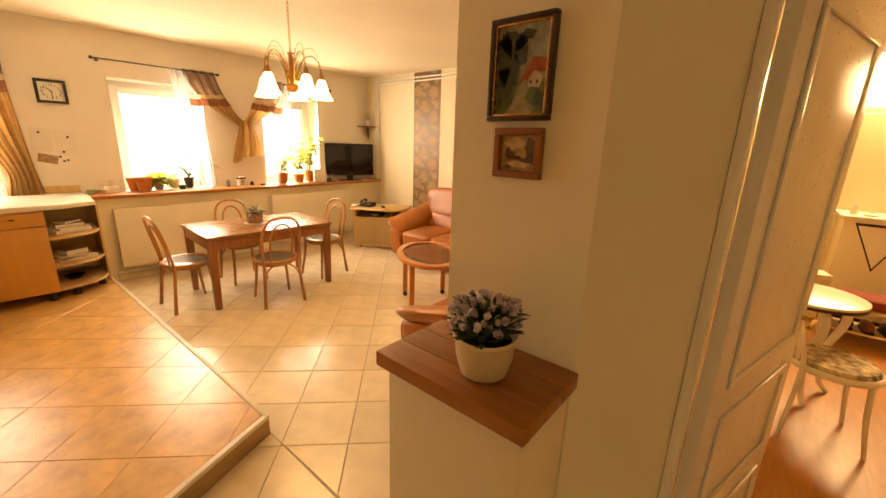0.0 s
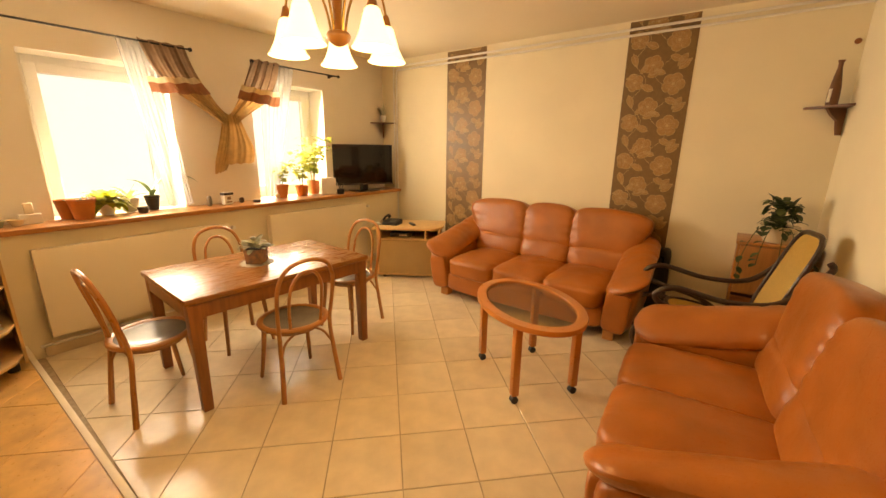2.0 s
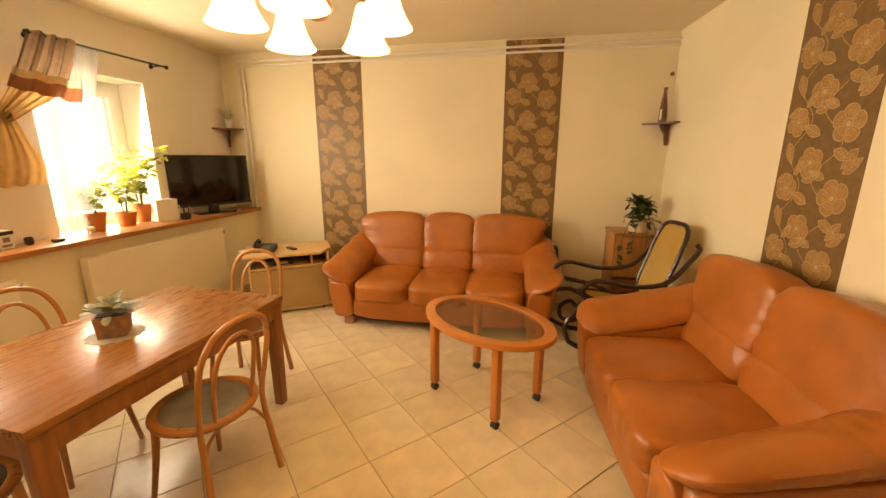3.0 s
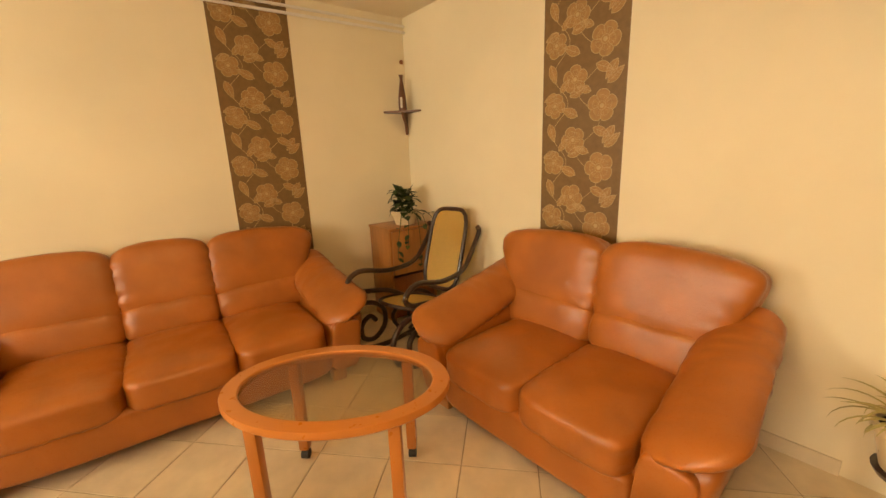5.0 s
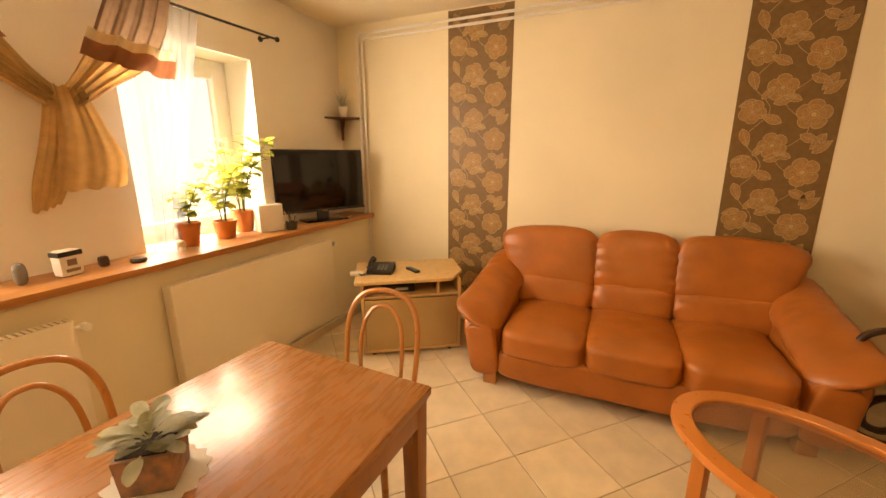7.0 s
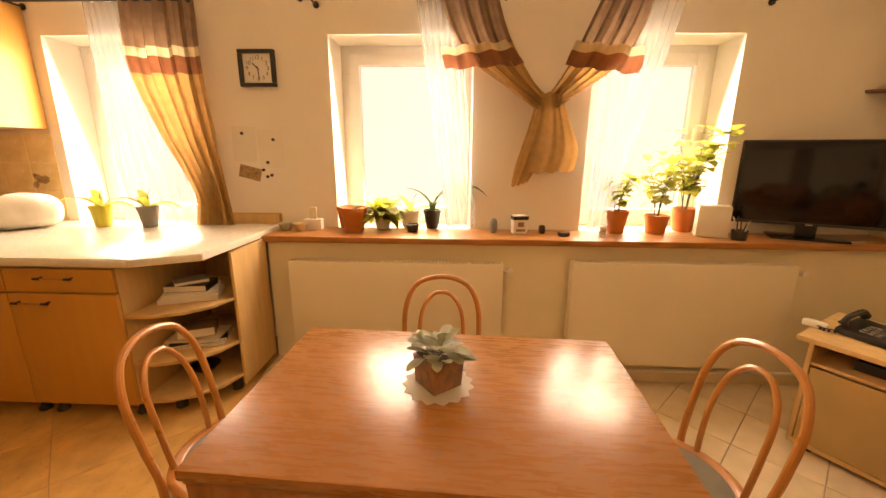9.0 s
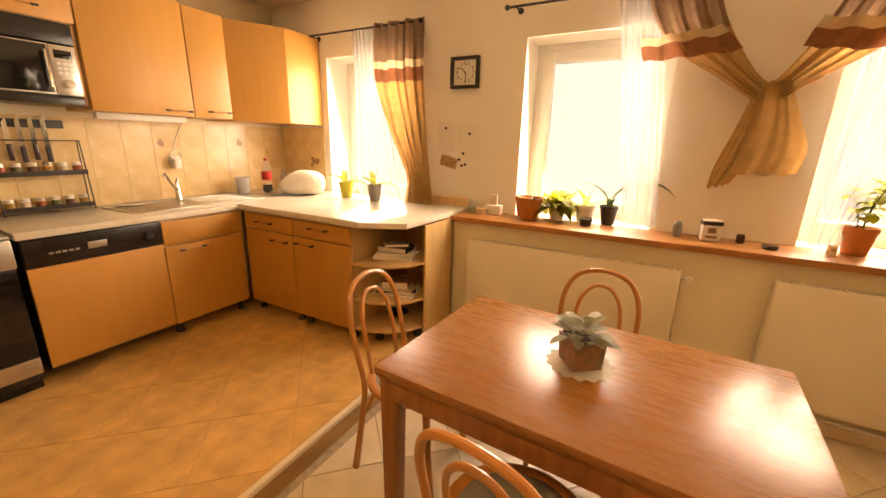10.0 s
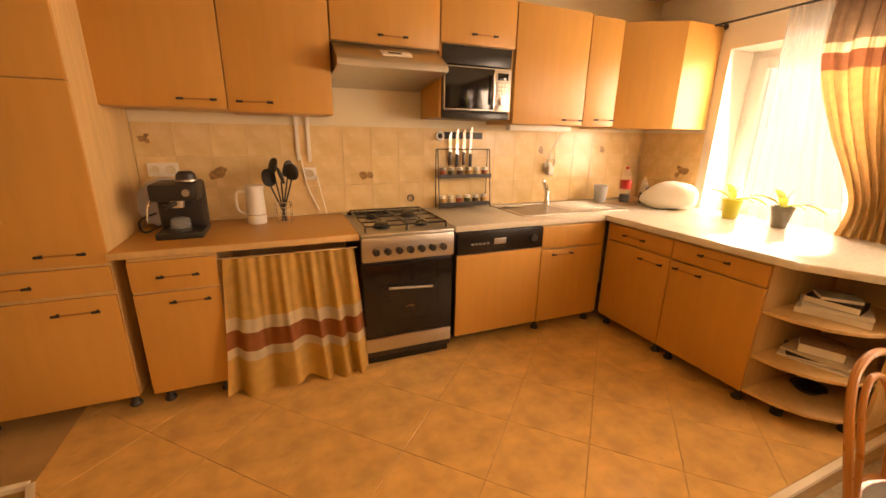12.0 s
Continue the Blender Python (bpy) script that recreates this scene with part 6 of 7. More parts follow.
def rocking_chair():
    """Bentwood rocker facing -y in its own axes."""
    r = thing("rocking_chair", -1.11, 3.58, 0, -74, "dark bentwood rocking chair with cane back and seat", "rocking chair")
    for s in (-1, 1):
        x = s * 0.24
        run = spline([(x, -0.62, 0.16), (x, -0.40, 0.05), (x, -0.05, 0.016), (x, 0.30, 0.05), (x, 0.55, 0.17)], 8)
        part("runner", tube(run, 0.02, 10), M["dark_wood"], r)
        loop = spline([(x, -0.62, 0.16), (x, -0.66, 0.28), (x, -0.58, 0.40), (x, -0.42, 0.42), (x, -0.28, 0.33), (x, -0.27, 0.20), (x, -0.38, 0.12), (x, -0.49, 0.16), (x, -0.50, 0.26), (x, -0.42, 0.31), (x, -0.36, 0.26)], 6)
        part("scroll", tube(loop, 0.019, 8), M["dark_wood"], r)
        arm = spline([(x, 0.05, 0.30), (x, -0.20, 0.45), (x * 1.12, -0.48, 0.52), (x * 1.18, -0.56, 0.60), (x * 1.18, -0.44, 0.66), (x * 1.12, -0.15, 0.60), (x * 1.05, 0.12, 0.62), (x * 1.02, 0.29, 0.78), (x * 1.04, 0.35, 0.87), (x * 1.04, 0.33, 0.91)], 6)
        part("arm", tube(arm, 0.019, 10), M["dark_wood"], r)
        brace = spline([(x, 0.45, 0.12), (x, 0.25, 0.30), (x, 0.05, 0.36), (x, -0.18, 0.24), (x, -0.10, 0.08)], 6)
        part("brace", tube(brace, 0.016, 8), M["dark_wood"], r)
        curl = spline([(x, 0.0, 0.05), (x, 0.16, 0.14), (x, 0.15, 0.26), (x, 0.04, 0.27), (x, 0.0, 0.18), (x, 0.06, 0.15)], 5)
        part("scroll", tube(curl, 0.014, 8), M["dark_wood"], r)
    seat = [(0.22 * math.cos(a) * (abs(math.cos(a)) ** -0.35 if abs(math.cos(a)) > 0.3 else 1.3), -0.17 + 0.26 * math.sin(a), 0.40 - 0.05 * math.sin(a) * 1.0) for a in [math.tau * k / 28 for k in range(28)]]
    part("seat_frame", tube(seat, 0.014, 8, closed=True), M["dark_wood"], r)
    b = bmesh.new()
    b.faces.new([b.verts.new(q) for q in seat])
    bmesh.ops.solidify(b, geom=b.faces[:], thickness=0.004)
    part("seat", b, M["cane"], r, "yellow woven cane seat")

    def back(u, v):
        return (u, 0.12 + 0.21 * v, 0.42 + 0.62 * v)

    oval = []
    for k in range(40):
        a = math.tau * k / 40
        c, s = math.cos(a), math.sin(a)
        e = (abs(c) ** 4.5 + abs(s) ** 4.5) ** (-1 / 4.5)
        oval.append(back(0.172 * c * e, 0.5 + 0.5 * s * e))
    part("back_frame", tube(oval, 0.017, 8, closed=True), M["dark_wood"], r)
    b = bmesh.new()
    b.faces.new([b.verts.new(q) for q in oval])
    bmesh.ops.solidify(b, geom=b.faces[:], thickness=0.004)
    part("backrest", b, M["cane"], r, "yellow woven cane back")
    part("stretcher", tube([(-0.24, -0.05, 0.03), (0.24, -0.05, 0.03)], 0.010, 8), M["dark_wood"], r)
    part("stretcher", tube([(-0.24, 0.40, 0.12), (0.24, 0.40, 0.12)], 0.010, 8), M["dark_wood"], r)
    return r


rocking_chair()


def corner_shelf(x, y, rz):
    s = thing("corner_shelf", x, y, 1.86, rz, "small dark wooden corner shelf with bracket", "shelf", "corner shelves")
    part("board", prism([(0.002, 0.002), (0.25, 0.002), (0.243, 0.03), (0.165, 0.10), (0.10, 0.165), (0.03, 0.243), (0.002, 0.25)], 0, 0.016, 0.002), M["walnut"], s)
    b = bmesh.new()
    prof = [(0.0, -0.001), (0.17, -0.001), (0.12, -0.05), (0.06, -0.09), (0.045, -0.15), (0.03, -0.19), (0.0, -0.19)]
    d = Vector((1, 1, 0)).normalized()
    n = Vector((-1, 1, 0)).normalized() * 0.010
    v0 = [b.verts.new(d * (u + 0.02) + n + Vector((0, 0, z))) for u, z in prof]
    v1 = [b.verts.new(d * (u + 0.02) - n + Vector((0, 0, z))) for u, z in prof]
    b.faces.new(v0)
    b.faces.new(v1[::-1])
    for i in range(len(prof)):
        b.faces.new((v0[i], v0[(i + 1) % len(prof)], v1[(i + 1) % len(prof)], v1[i]))
    part("bracket", b, M["walnut"], s)
    return s


corner_shelf(EN - 0.001, NORTH - 0.001, 180)
corner_shelf(WEST + 0.001, NORTH - 0.001, -90)
v = thing("bottle_vase", EN - 0.11, NORTH - 0.11, 1.877, 0, "tall slender dark bottle vase with pale panel", "vase")
part("vase", lathe([(0, 0), (0.035, 0), (0.036, 0.05), (0.033, 0.12), (0.022, 0.20), (0.014, 0.25), (0.014, 0.285), (0.022, 0.30), (0.018, 0.30), (0.01, 0.27), (0, 0.26)], 20), M["walnut"], v)
part("pale_panel", tube([(-0.026, -0.026, 0.02), (-0.022, -0.022, 0.11)], 0.010, 8), M["white_ceramic"], v)
kn = lone("wall_hook", lathe([(0, 0), (0.018, 0.004), (0.02, 0.012), (0, 0.024)], 14), M["red_wood"], "small round brown knob on the wall", "hook")
kn.matrix_world = pose(EN - 0.04, NORTH - 0.002, 2.31, 90)
w = thing("small_pot_plant", WEST + 0.11, NORTH - 0.11, 1.877, 0, "thin grassy plant in a small white pot", "potted plant")
part("pot", pot(0.03, 0.042, 0.09), M["white_ceramic"], w)
part("leaves", rings_of_leaves(R, 30, 0.08, 0.02, 0.16, 0.006, (0.8, 1.5), (0.3, 1.5)), M["leaf_grey"], w)


# ---- things in the kitchen ----
SY = SOUTH + 0.010
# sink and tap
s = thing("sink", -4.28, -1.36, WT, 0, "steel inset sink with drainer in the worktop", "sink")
b = bmesh.new()
box(-0.50, 0.48, -0.235, -0.205, 0.0, 0.006, 0.002, bm=b)
box(-0.50, 0.48, 0.205, 0.235, 0.0, 0.006, 0.002, bm=b)
box(-0.50, -0.47, -0.205, 0.205, 0.0, 0.006, 0.002, bm=b)
box(0.45, 0.48, -0.205, 0.205, 0.0, 0.006, 0.002, bm=b)
box(-0.47, 0.02, -0.205, 0.205, 0.0, 0.004, 0.001, bm=b)
part("rim", b, M["steel"], s)
for i in range(7):
    part("drainer_rib", box(-0.44, -0.04, -0.16 + 0.05 * i, -0.145 + 0.05 * i, 0.004, 0.008, 0.001), M["steel"], s)
# flat bowl: darker steel stands in for the shade inside a sunken basin
part("bowl", soft(0.03, 0.44, -0.195, 0.195, 0.0008, 0.0035, 8, 6), mat("steel_bowl_shade", (0.33, 0.31, 0.28), 0.3, 0.1, 6, 0.03, 80, metal=1.0), s)
t = thing("tap", -4.30, -1.545, WT + 0.0065, 0, "chrome mixer tap with long spout", "tap")
part("base", lathe([(0, 0), (0.03, 0), (0.028, 0.01), (0.022, 0.02), (0.021, 0.10), (0.018, 0.115), (0, 0.118)], 20), M["chrome"], t)
part("spout", tube(spline([(0.0, 0.01, 0.07), (0.06, 0.05, 0.13), (0.13, 0.12, 0.205), (0.145, 0.135, 0.21), (0.15, 0.14, 0.19)], 5), 0.011, 10), M["chrome"], t)
part("lever", tube([(0, 0, 0.118), (-0.012, -0.01, 0.16)], [0.012, 0.007], 10), M["chrome"], t)

# spice rack with jars
s = thing("spice_rack", -3.55, SY + 0.05, WT + 0.0005, 0, "black wire spice rack with two shelves", "rack")
fr = bmesh.new()
for x in (-0.22, 0.22):
    tube([(x, 0.05, 0.0), (x, 0.0, 0.45)], 0.004, 6, bm=fr)
    tube([(x, -0.035, 0.0), (x, -0.035, 0.45), (x, 0.0, 0.45)], 0.004, 6, bm=fr)
tube([(-0.22, 0.0, 0.45), (0.22, 0.0, 0.45)], 0.004, 6, bm=fr)
part("frame", fr, M["plastic_black"], s)
for z in (0.02, 0.235):
    part("tray", box(-0.22, 0.22, -0.03, 0.045, z, z + 0.004), M["plastic_black"], s)
    part("tray_lip", box(-0.22, 0.22, 0.045, 0.049, z, z + 0.03), M["plastic_black"], s)
SP = [mat("spice_%s" % n, c, 0.5, 0.2, 40, 0.1, 90) for n, c in (("ochre", (0.45, 0.25, 0.07)), ("red", (0.36, 0.08, 0.03)), ("brown", (0.14, 0.07, 0.03)), ("pale", (0.62, 0.52, 0.36)), ("green", (0.12, 0.13, 0.05)))]
for row, z in enumerate((0.0255, 0.2405)):
    for i in range(6):
        j = thing("spice_jar", -3.55 - 0.18 + 0.072 * i, SY + 0.055, WT + z, 0, "small glass spice jar with pale lid", "jar", "spice jars")
        part("filling", lathe([(0, 0.0), (0.024, 0.001), (0.025, 0.05), (0, 0.052)], 14), SP[(i * 2 + row) % 5], j)
        part("lid", lathe([(0, 0.053), (0.023, 0.053), (0.023, 0.072), (0.020, 0.075), (0, 0.076)], 14), M["white_paint" if (i + row) % 3 else "steel"], j)
# knives on a magnetic strip
s = thing("knife_strip", -3.53, SY, 1.545, 0, "black magnetic knife strip on the tiles", "knife rack")
part("strip", box(-0.19, 0.19, 0, 0.014, -0.025, 0.025, 0.002), M["plastic_black"], s)
for i, ln in enumerate((0.20, 0.17, 0.18, 0.15)):
    k = thing("kitchen_knife", -3.62 + 0.058 * i, SY + 0.017, 1.41 + 0.012 * (i % 2), 0, "kitchen knife with dark handle on the strip", "knife", "kitchen knives")
    bl = prism([(-0.012, 0.0), (0.012, 0.0), (0.012, ln * 0.8), (-0.006, ln), (-0.012, ln)], -0.001, 0.001)
    part("blade", merge(None, bl, pose(0, 0, 0, 90)), M["chrome"], k)
    part("knife_handle", box(-0.012, 0.012, -0.008, 0.010, -0.10, 0.0, 0.005), M["dark_wood" if i % 2 else "plastic_black"], k)
k = thing("bottle_opener", -3.36, SY + 0.016, 1.54, 0, "white ring-shaped opener on the strip", "opener")
part("ring", tube([(0.028 * math.cos(a), 0, 0.028 * math.sin(a)) for a in [math.tau * i / 20 for i in range(20)]], 0.009, 8, closed=True), M["white_paint"], k)
# lamp under the cabinet, with cord and socket
l_ = thing("cabinet_lamp", -4.10, -1.45, 1.588, 0, "slim white lamp strip below the wall cabinet", "lamp")
part("housing", box(-0.28, 0.28, -0.03, 0.03, 0, 0.04, 0.004), M["white_paint"], l_)
part("cord", tube(spline([(-0.27, -0.03, 0.01), (-0.29, -0.13, -0.06), (-0.275, -0.19, -0.16), (-0.27, -0.195, -0.28)], 5), 0.004, 6), M["white_paint"], l_)


def socket(x, z, n=1):
    s = thing("wall_socket", x, SY, z, 0, "white wall socket on the tiles", "socket", "wall sockets")
    part("plate", box(-0.04 * n, 0.04 * n, 0, 0.012, -0.04, 0.04, 0.004), M["white_paint"], s)
    for i in range(n):
        cx = -0.04 * n + 0.04 + 0.08 * i
        o = lathe([(0.026, 0.0), (0.022, 0.004), (0.02, 0.0005), (0, 0.0)], 18)
        part("outlet", merge(None, o, pose(cx, 0.0121, 0, -90)), M["trim"], s)
    return s


socket(-4.37, 1.29)
socket(-2.41, 1.28)
socket(-1.57, 1.32, 2)
pg = thing("plug_adapter", -4.37, SY + 0.018, 1.27, 0, "white plug with coiled cord in the socket", "plug")
part("body", soft(-0.03, 0.03, 0, 0.045, -0.04, 0.04, 4, 5), M["white_paint"], pg)
part("coil", tube([(0.04 * math.cos(k * 0.6) + 0.01, 0.03 + 0.0006 * k, 0.07 + 0.035 * math.sin(k * 0.6)) for k in range(32)], 0.0035, 6), M["white_paint"], pg)
for x, ln in ((-2.345, 0.62), (-2.415, 0.29)):
    lone("cable_duct", box(x - 0.012, x + 0.012, SY - 0.002, SY + 0.012, 1.65 - (0.28 if ln > 0.3 else ln), 1.65, 0.003), M["white_paint"], "white cable duct on the tiled wall", "cable duct", "cable ducts")
lone("loose_cable", tube(spline([(-2.36, SY + 0.006, 1.40), (-2.38, SY + 0.01, 1.22), (-2.45, SY + 0.012, 1.03)], 6), 0.004, 6), M["white_paint"], "white cable hanging down the tiles", "cable")
lone("loose_cable", tube(spline([(-2.45, SY + 0.02, 1.27), (-2.48, SY + 0.02, 1.12), (-2.50, SY + 0.03, 1.0)], 6), 0.004, 6), M["white_paint"], "white cable hanging down the tiles", "cable")
hk = lone("tile_hook", tube([(0.024 * math.cos(a), 0, 0.024 * math.sin(a)) for a in [math.tau * i / 18 for i in range(18)]], 0.004, 6, closed=True), M["plastic_black"], "round dark hook plate on the tile", "hook")
hk.location = (-3.13, SY + 0.004, 1.08)

# bottle, bread bag, bread bin, cup, tray on the corner
tr = thing("tray", -5.02, -1.40, WT, 12, "small steel tray in the corner", "tray")
part("plate", box(-0.16, 0.16, -0.13, 0.13, 0, 0.008, 0.003), M["steel"], tr)
bt = thing("soda_bottle", -5.02, -1.40, WT + 0.0085, 0, "clear plastic soda bottle with red label", "bottle")
part("bottle", lathe([(0, 0), (0.040, 0), (0.044, 0.01), (0.043, 0.09), (0.045, 0.19), (0.040, 0.22), (0.018, 0.275), (0.014, 0.285), (0.014, 0.30), (0, 0.30)], 22), M["glass"], bt)
part("drink", lathe([(0, 0.003), (0.039, 0.003), (0.041, 0.05), (0.040, 0.07), (0, 0.07)], 22), M["black_gloss"], bt, "dark remaining drink")
part("label", lathe([(0.0455, 0.115), (0.0462, 0.12), (0.0462, 0.185), (0.0455, 0.19)], 22), mat("label_red", (0.55, 0.03, 0.02), 0.4, 0.1, 9, 0.0, 60), bt, "red paper label")
part("cap", lathe([(0.016, 0.288), (0.016, 0.306), (0, 0.308)], 16), mat("cap_red", (0.5, 0.03, 0.02), 0.4, 0.1, 9, 0.0, 60), bt)
bt = thing("soda_bottle", -5.13, -1.30, WT + 0.0085, 0, "small clear bottle with dark drink", "bottle")
part("bottle", lathe([(0, 0), (0.032, 0), (0.035, 0.01), (0.035, 0.14), (0.014, 0.20), (0.012, 0.22), (0, 0.22)], 20), M["glass"], bt)
part("drink", lathe([(0, 0.003), (0.031, 0.003), (0.032, 0.09), (0, 0.09)], 20), M["black_gloss"], bt)
cp = thing("plastic_jug", -4.84, -1.50, WT, 0, "cloudy plastic jug beside the bottles", "jug")
part("jug", lathe([(0, 0), (0.045, 0), (0.05, 0.01), (0.06, 0.15), (0.057, 0.15), (0.045, 0.015), (0, 0.012)], 20), M["sheer"], cp)
bb = thing("bread_box", -5.27, -1.30, WT, 20, "dark open box in the corner", "box")
part("box", box(-0.07, 0.07, -0.06, 0.06, 0, 0.14, 0.006), M["plastic_black"], bb)
bg = thing("bread_bag", -5.13, -1.06, WT, -56, "stuffed white cloth bread bag on the worktop", "bag")
g = soft(-0.205, 0.205, -0.10, 0.10, 0, 0.205, 2.8, 14, 0.02, 0.012)
for v in g.verts:
    v.co.z = max(0, v.co.z) * (1.0 - 0.35 * max(0, v.co.x / 0.2) ** 2)
part("cloth", g, M["white_paint"], bg)
part("zip", tube(spline([(-0.17, -0.055, 0.165), (0.0, -0.05, 0.215), (0.15, -0.045, 0.15), (0.195, -0.03, 0.07)], 6), 0.005, 6), M["red_wood"], bg)
sill_pot("window_orchid", -5.23, -0.62, 0.045, 0.06, 0.14, "curtain_gold", "orchid in a yellow-green pot on the worktop", orchid, WT)
yl = mat("pot_lime", (0.55, 0.50, 0.06), 0.35, 0.06, 6, 0.02, 80)
for o in bpy.data.objects:
    if o.name.startswith("pot") and o.parent and o.parent.name.startswith("window_orchid"):
        o.data.materials[0] = yl
sill_pot("window_orchid", -5.24, -0.31, 0.042, 0.06, 0.14, "seat_pad", "orchid in a dark grey pot on the worktop", orchid, WT)
ut = bmesh.new()
for i in range(4):
    tube([(-3.86 + 0.02 * i, -1.50 + 0.012 * i, WT + 0.006 + 0.004 * i), (-4.0 + 0.03 * i, -1.44 - 0.01 * i, WT + 0.006 + 0.004 * i)], 0.005, 6, bm=ut)
lone("cutlery", ut, M["chrome"], "loose steel cutlery beside the sink", "cutlery")

# coffee machine, jug, utensil pot, leaning tray
W2 = F + BODY + 0.0425
c = thing("espresso_machine", -1.70, -1.32, W2, 180, "black espresso machine with glass jug", "coffee machine")
part("base", box(-0.11, 0.11, -0.14, 0.13, 0, 0.035, 0.01), M["plastic_black"], c)
part("column", box(-0.11, 0.11, 0.0, 0.13, 0.035, 0.27, 0.015), M["plastic_black"], c)
part("head", box(-0.11, 0.11, -0.13, 0.13, 0.20, 0.29, 0.02), M["plastic_black"], c)
part("cap", lathe([(0, 0.29), (0.045, 0.29), (0.05, 0.30), (0.045, 0.33), (0.03, 0.345), (0, 0.347)], 20, at=(0.045, 0.0, 0)), M["plastic_black"], c)
part("top_band", lathe([(0.047, 0.292), (0.054, 0.293), (0.054, 0.302), (0.047, 0.303)], 20, at=(0.045, 0.0, 0)), M["steel"], c)
part("filter_holder", tube([(0.0, -0.06, 0.185), (-0.03, -0.22, 0.185)], 0.012, 10), M["plastic_black"], c)
part("group", lathe([(0, 0.16), (0.03, 0.16), (0.035, 0.2), (0, 0.2)], 18, at=(0, -0.06, 0)), M["steel"], c)
part("jug", lathe([(0, 0.037), (0.045, 0.037), (0.05, 0.06), (0.045, 0.10), (0.04, 0.10), (0.044, 0.06), (0, 0.042)], 20, at=(0, -0.06, 0)), M["glass"], c)
part("dial", tube([(0.06, -0.131, 0.245), (0.06, -0.15, 0.245)], 0.018, 14), M["steel"], c)
part("steam_pipe", tube(spline([(-0.11, -0.02, 0.2), (-0.14, -0.04, 0.17), (-0.15, -0.06, 0.08)], 5), 0.006, 8), M["chrome"], c)
part("cord", tube(spline([(-0.10, 0.10, 0.05), (-0.20, 0.05, 0.01), (-0.24, 0.14, 0.06), (-0.17, 0.2, 0.09)], 5), 0.006, 6), M["plastic_black"], c)
j = thing("jug", -2.06, -1.50, W2, 0, "pale ceramic water jug with lid", "jug")
part("body", lathe([(0, 0), (0.055, 0), (0.058, 0.01), (0.052, 0.20), (0.058, 0.235), (0.05, 0.24), (0, 0.245)], 24), M["white_ceramic"], j)
part("jug_handle", tube(spline([(0.05, 0, 0.20), (0.10, 0.0, 0.19), (0.10, 0, 0.09), (0.053, 0, 0.06)], 6), 0.008, 8), M["white_ceramic"], j)
part("wire_holder", tube([(0.065 * math.cos(a), 0.065 * math.sin(a), 0.06) for a in [math.tau * i / 20 for i in range(20)]], 0.0025, 6, closed=True), M["chrome"], j)
u = thing("utensil_holder", -2.22, -1.48, W2, 0, "wire utensil holder with black kitchen tools", "utensils")
wr = bmesh.new()
for z in (0.004, 0.05, 0.10, 0.13):
    tube([(0.052 * math.cos(a), 0.052 * math.sin(a), z) for a in [math.tau * i / 20 for i in range(20)]], 0.0025, 6, bm=wr, closed=True)
for i in range(10):
    a = math.tau * i / 10
    tube([(0.052 * math.cos(a), 0.052 * math.sin(a), 0.003), (0.052 * math.cos(a), 0.052 * math.sin(a), 0.13)], 0.002, 6, bm=wr)
part("basket", wr, M["chrome"], u)
for i, (a, tp_) in enumerate(((0.3, "spoon"), (1.6, "slotted"), (2.9, "ladle"), (4.0, "spatula"), (5.3, "spoon"))):
    e = Vector((0.07 * math.cos(a), 0.06 * math.sin(a), 0.25 + 0.016 * i))
    tl = tube([(0.02 * math.cos(a + 3), 0.02 * math.sin(a + 3), 0.005), e], 0.005, 8)
    h = soft(-0.042, 0.042, -0.012, 0.012, -0.055, 0.055, 2.4, 6)
    merge(tl, h, Matrix.Translation(e + Vector((0, 0, 0.035))) @ Matrix.Rotation(a, 4, "Z") @ Matrix.Rotation(0.3, 4, "X"))
    part(tp_, tl, M["plastic_black"], u)
p = lone("round_platter", lathe([(0, 0), (0.12, 0), (0.15, 0.012), (0.15, 0.016), (0.118, 0.006), (0, 0.006)], 32), M["sheer"], "pale round glass platter leaning on the tiles", "platter")
p.matrix_world = pose(-1.58, -1.575, W2 + 0.143, -70, 0, 0)

# decorated wall tiles carry a dull flower
M["tile_flower"] = mat("tile_flower_print", (0.36, 0.20, 0.08), 0.3, 0.35, 40, 0.0, 60, second=(0.22, 0.13, 0.05))
for x, z, sz in ((-1.50, 1.50, 0.045), (-1.86, 1.28, 0.085), (-2.785, 1.262, 0.075), (-4.30, 1.44, 0.05), (-4.95, 1.45, 0.055)):
    b = bmesh.new()
    for i in range(7):
        a, rr = R.uniform(0, 6.28), R.uniform(0, sz * 0.7)
        pts = wobble(x + rr * math.cos(a), z + rr * math.sin(a) * 0.8, sz * 0.3, sz * 0.26, R, 12, 0.3)
        b.faces.new([b.verts.new((px, SOUTH + 0.0076 + 0.0003 * i, pz)) for px, pz in pts])
    o = new("flower_print", finish(b, "flower_print", M["tile_flower"]))
    o.parent = wall_south
b = bmesh.new()
for i in range(7):
    a, rr = R.uniform(0, 6.28), R.uniform(0, 0.05)
    pts = wobble(-1.22 + rr * math.cos(a), 1.27 + rr * math.sin(a), 0.026, 0.02, R, 12, 0.3)
    b.faces.new([b.verts.new((WEST + 0.0076 + 0.0003 * i, px, pz)) for px, pz in pts])
o = new("flower_print", finish(b, "flower_print", M["tile_flower"]))
o.parent = wall_west

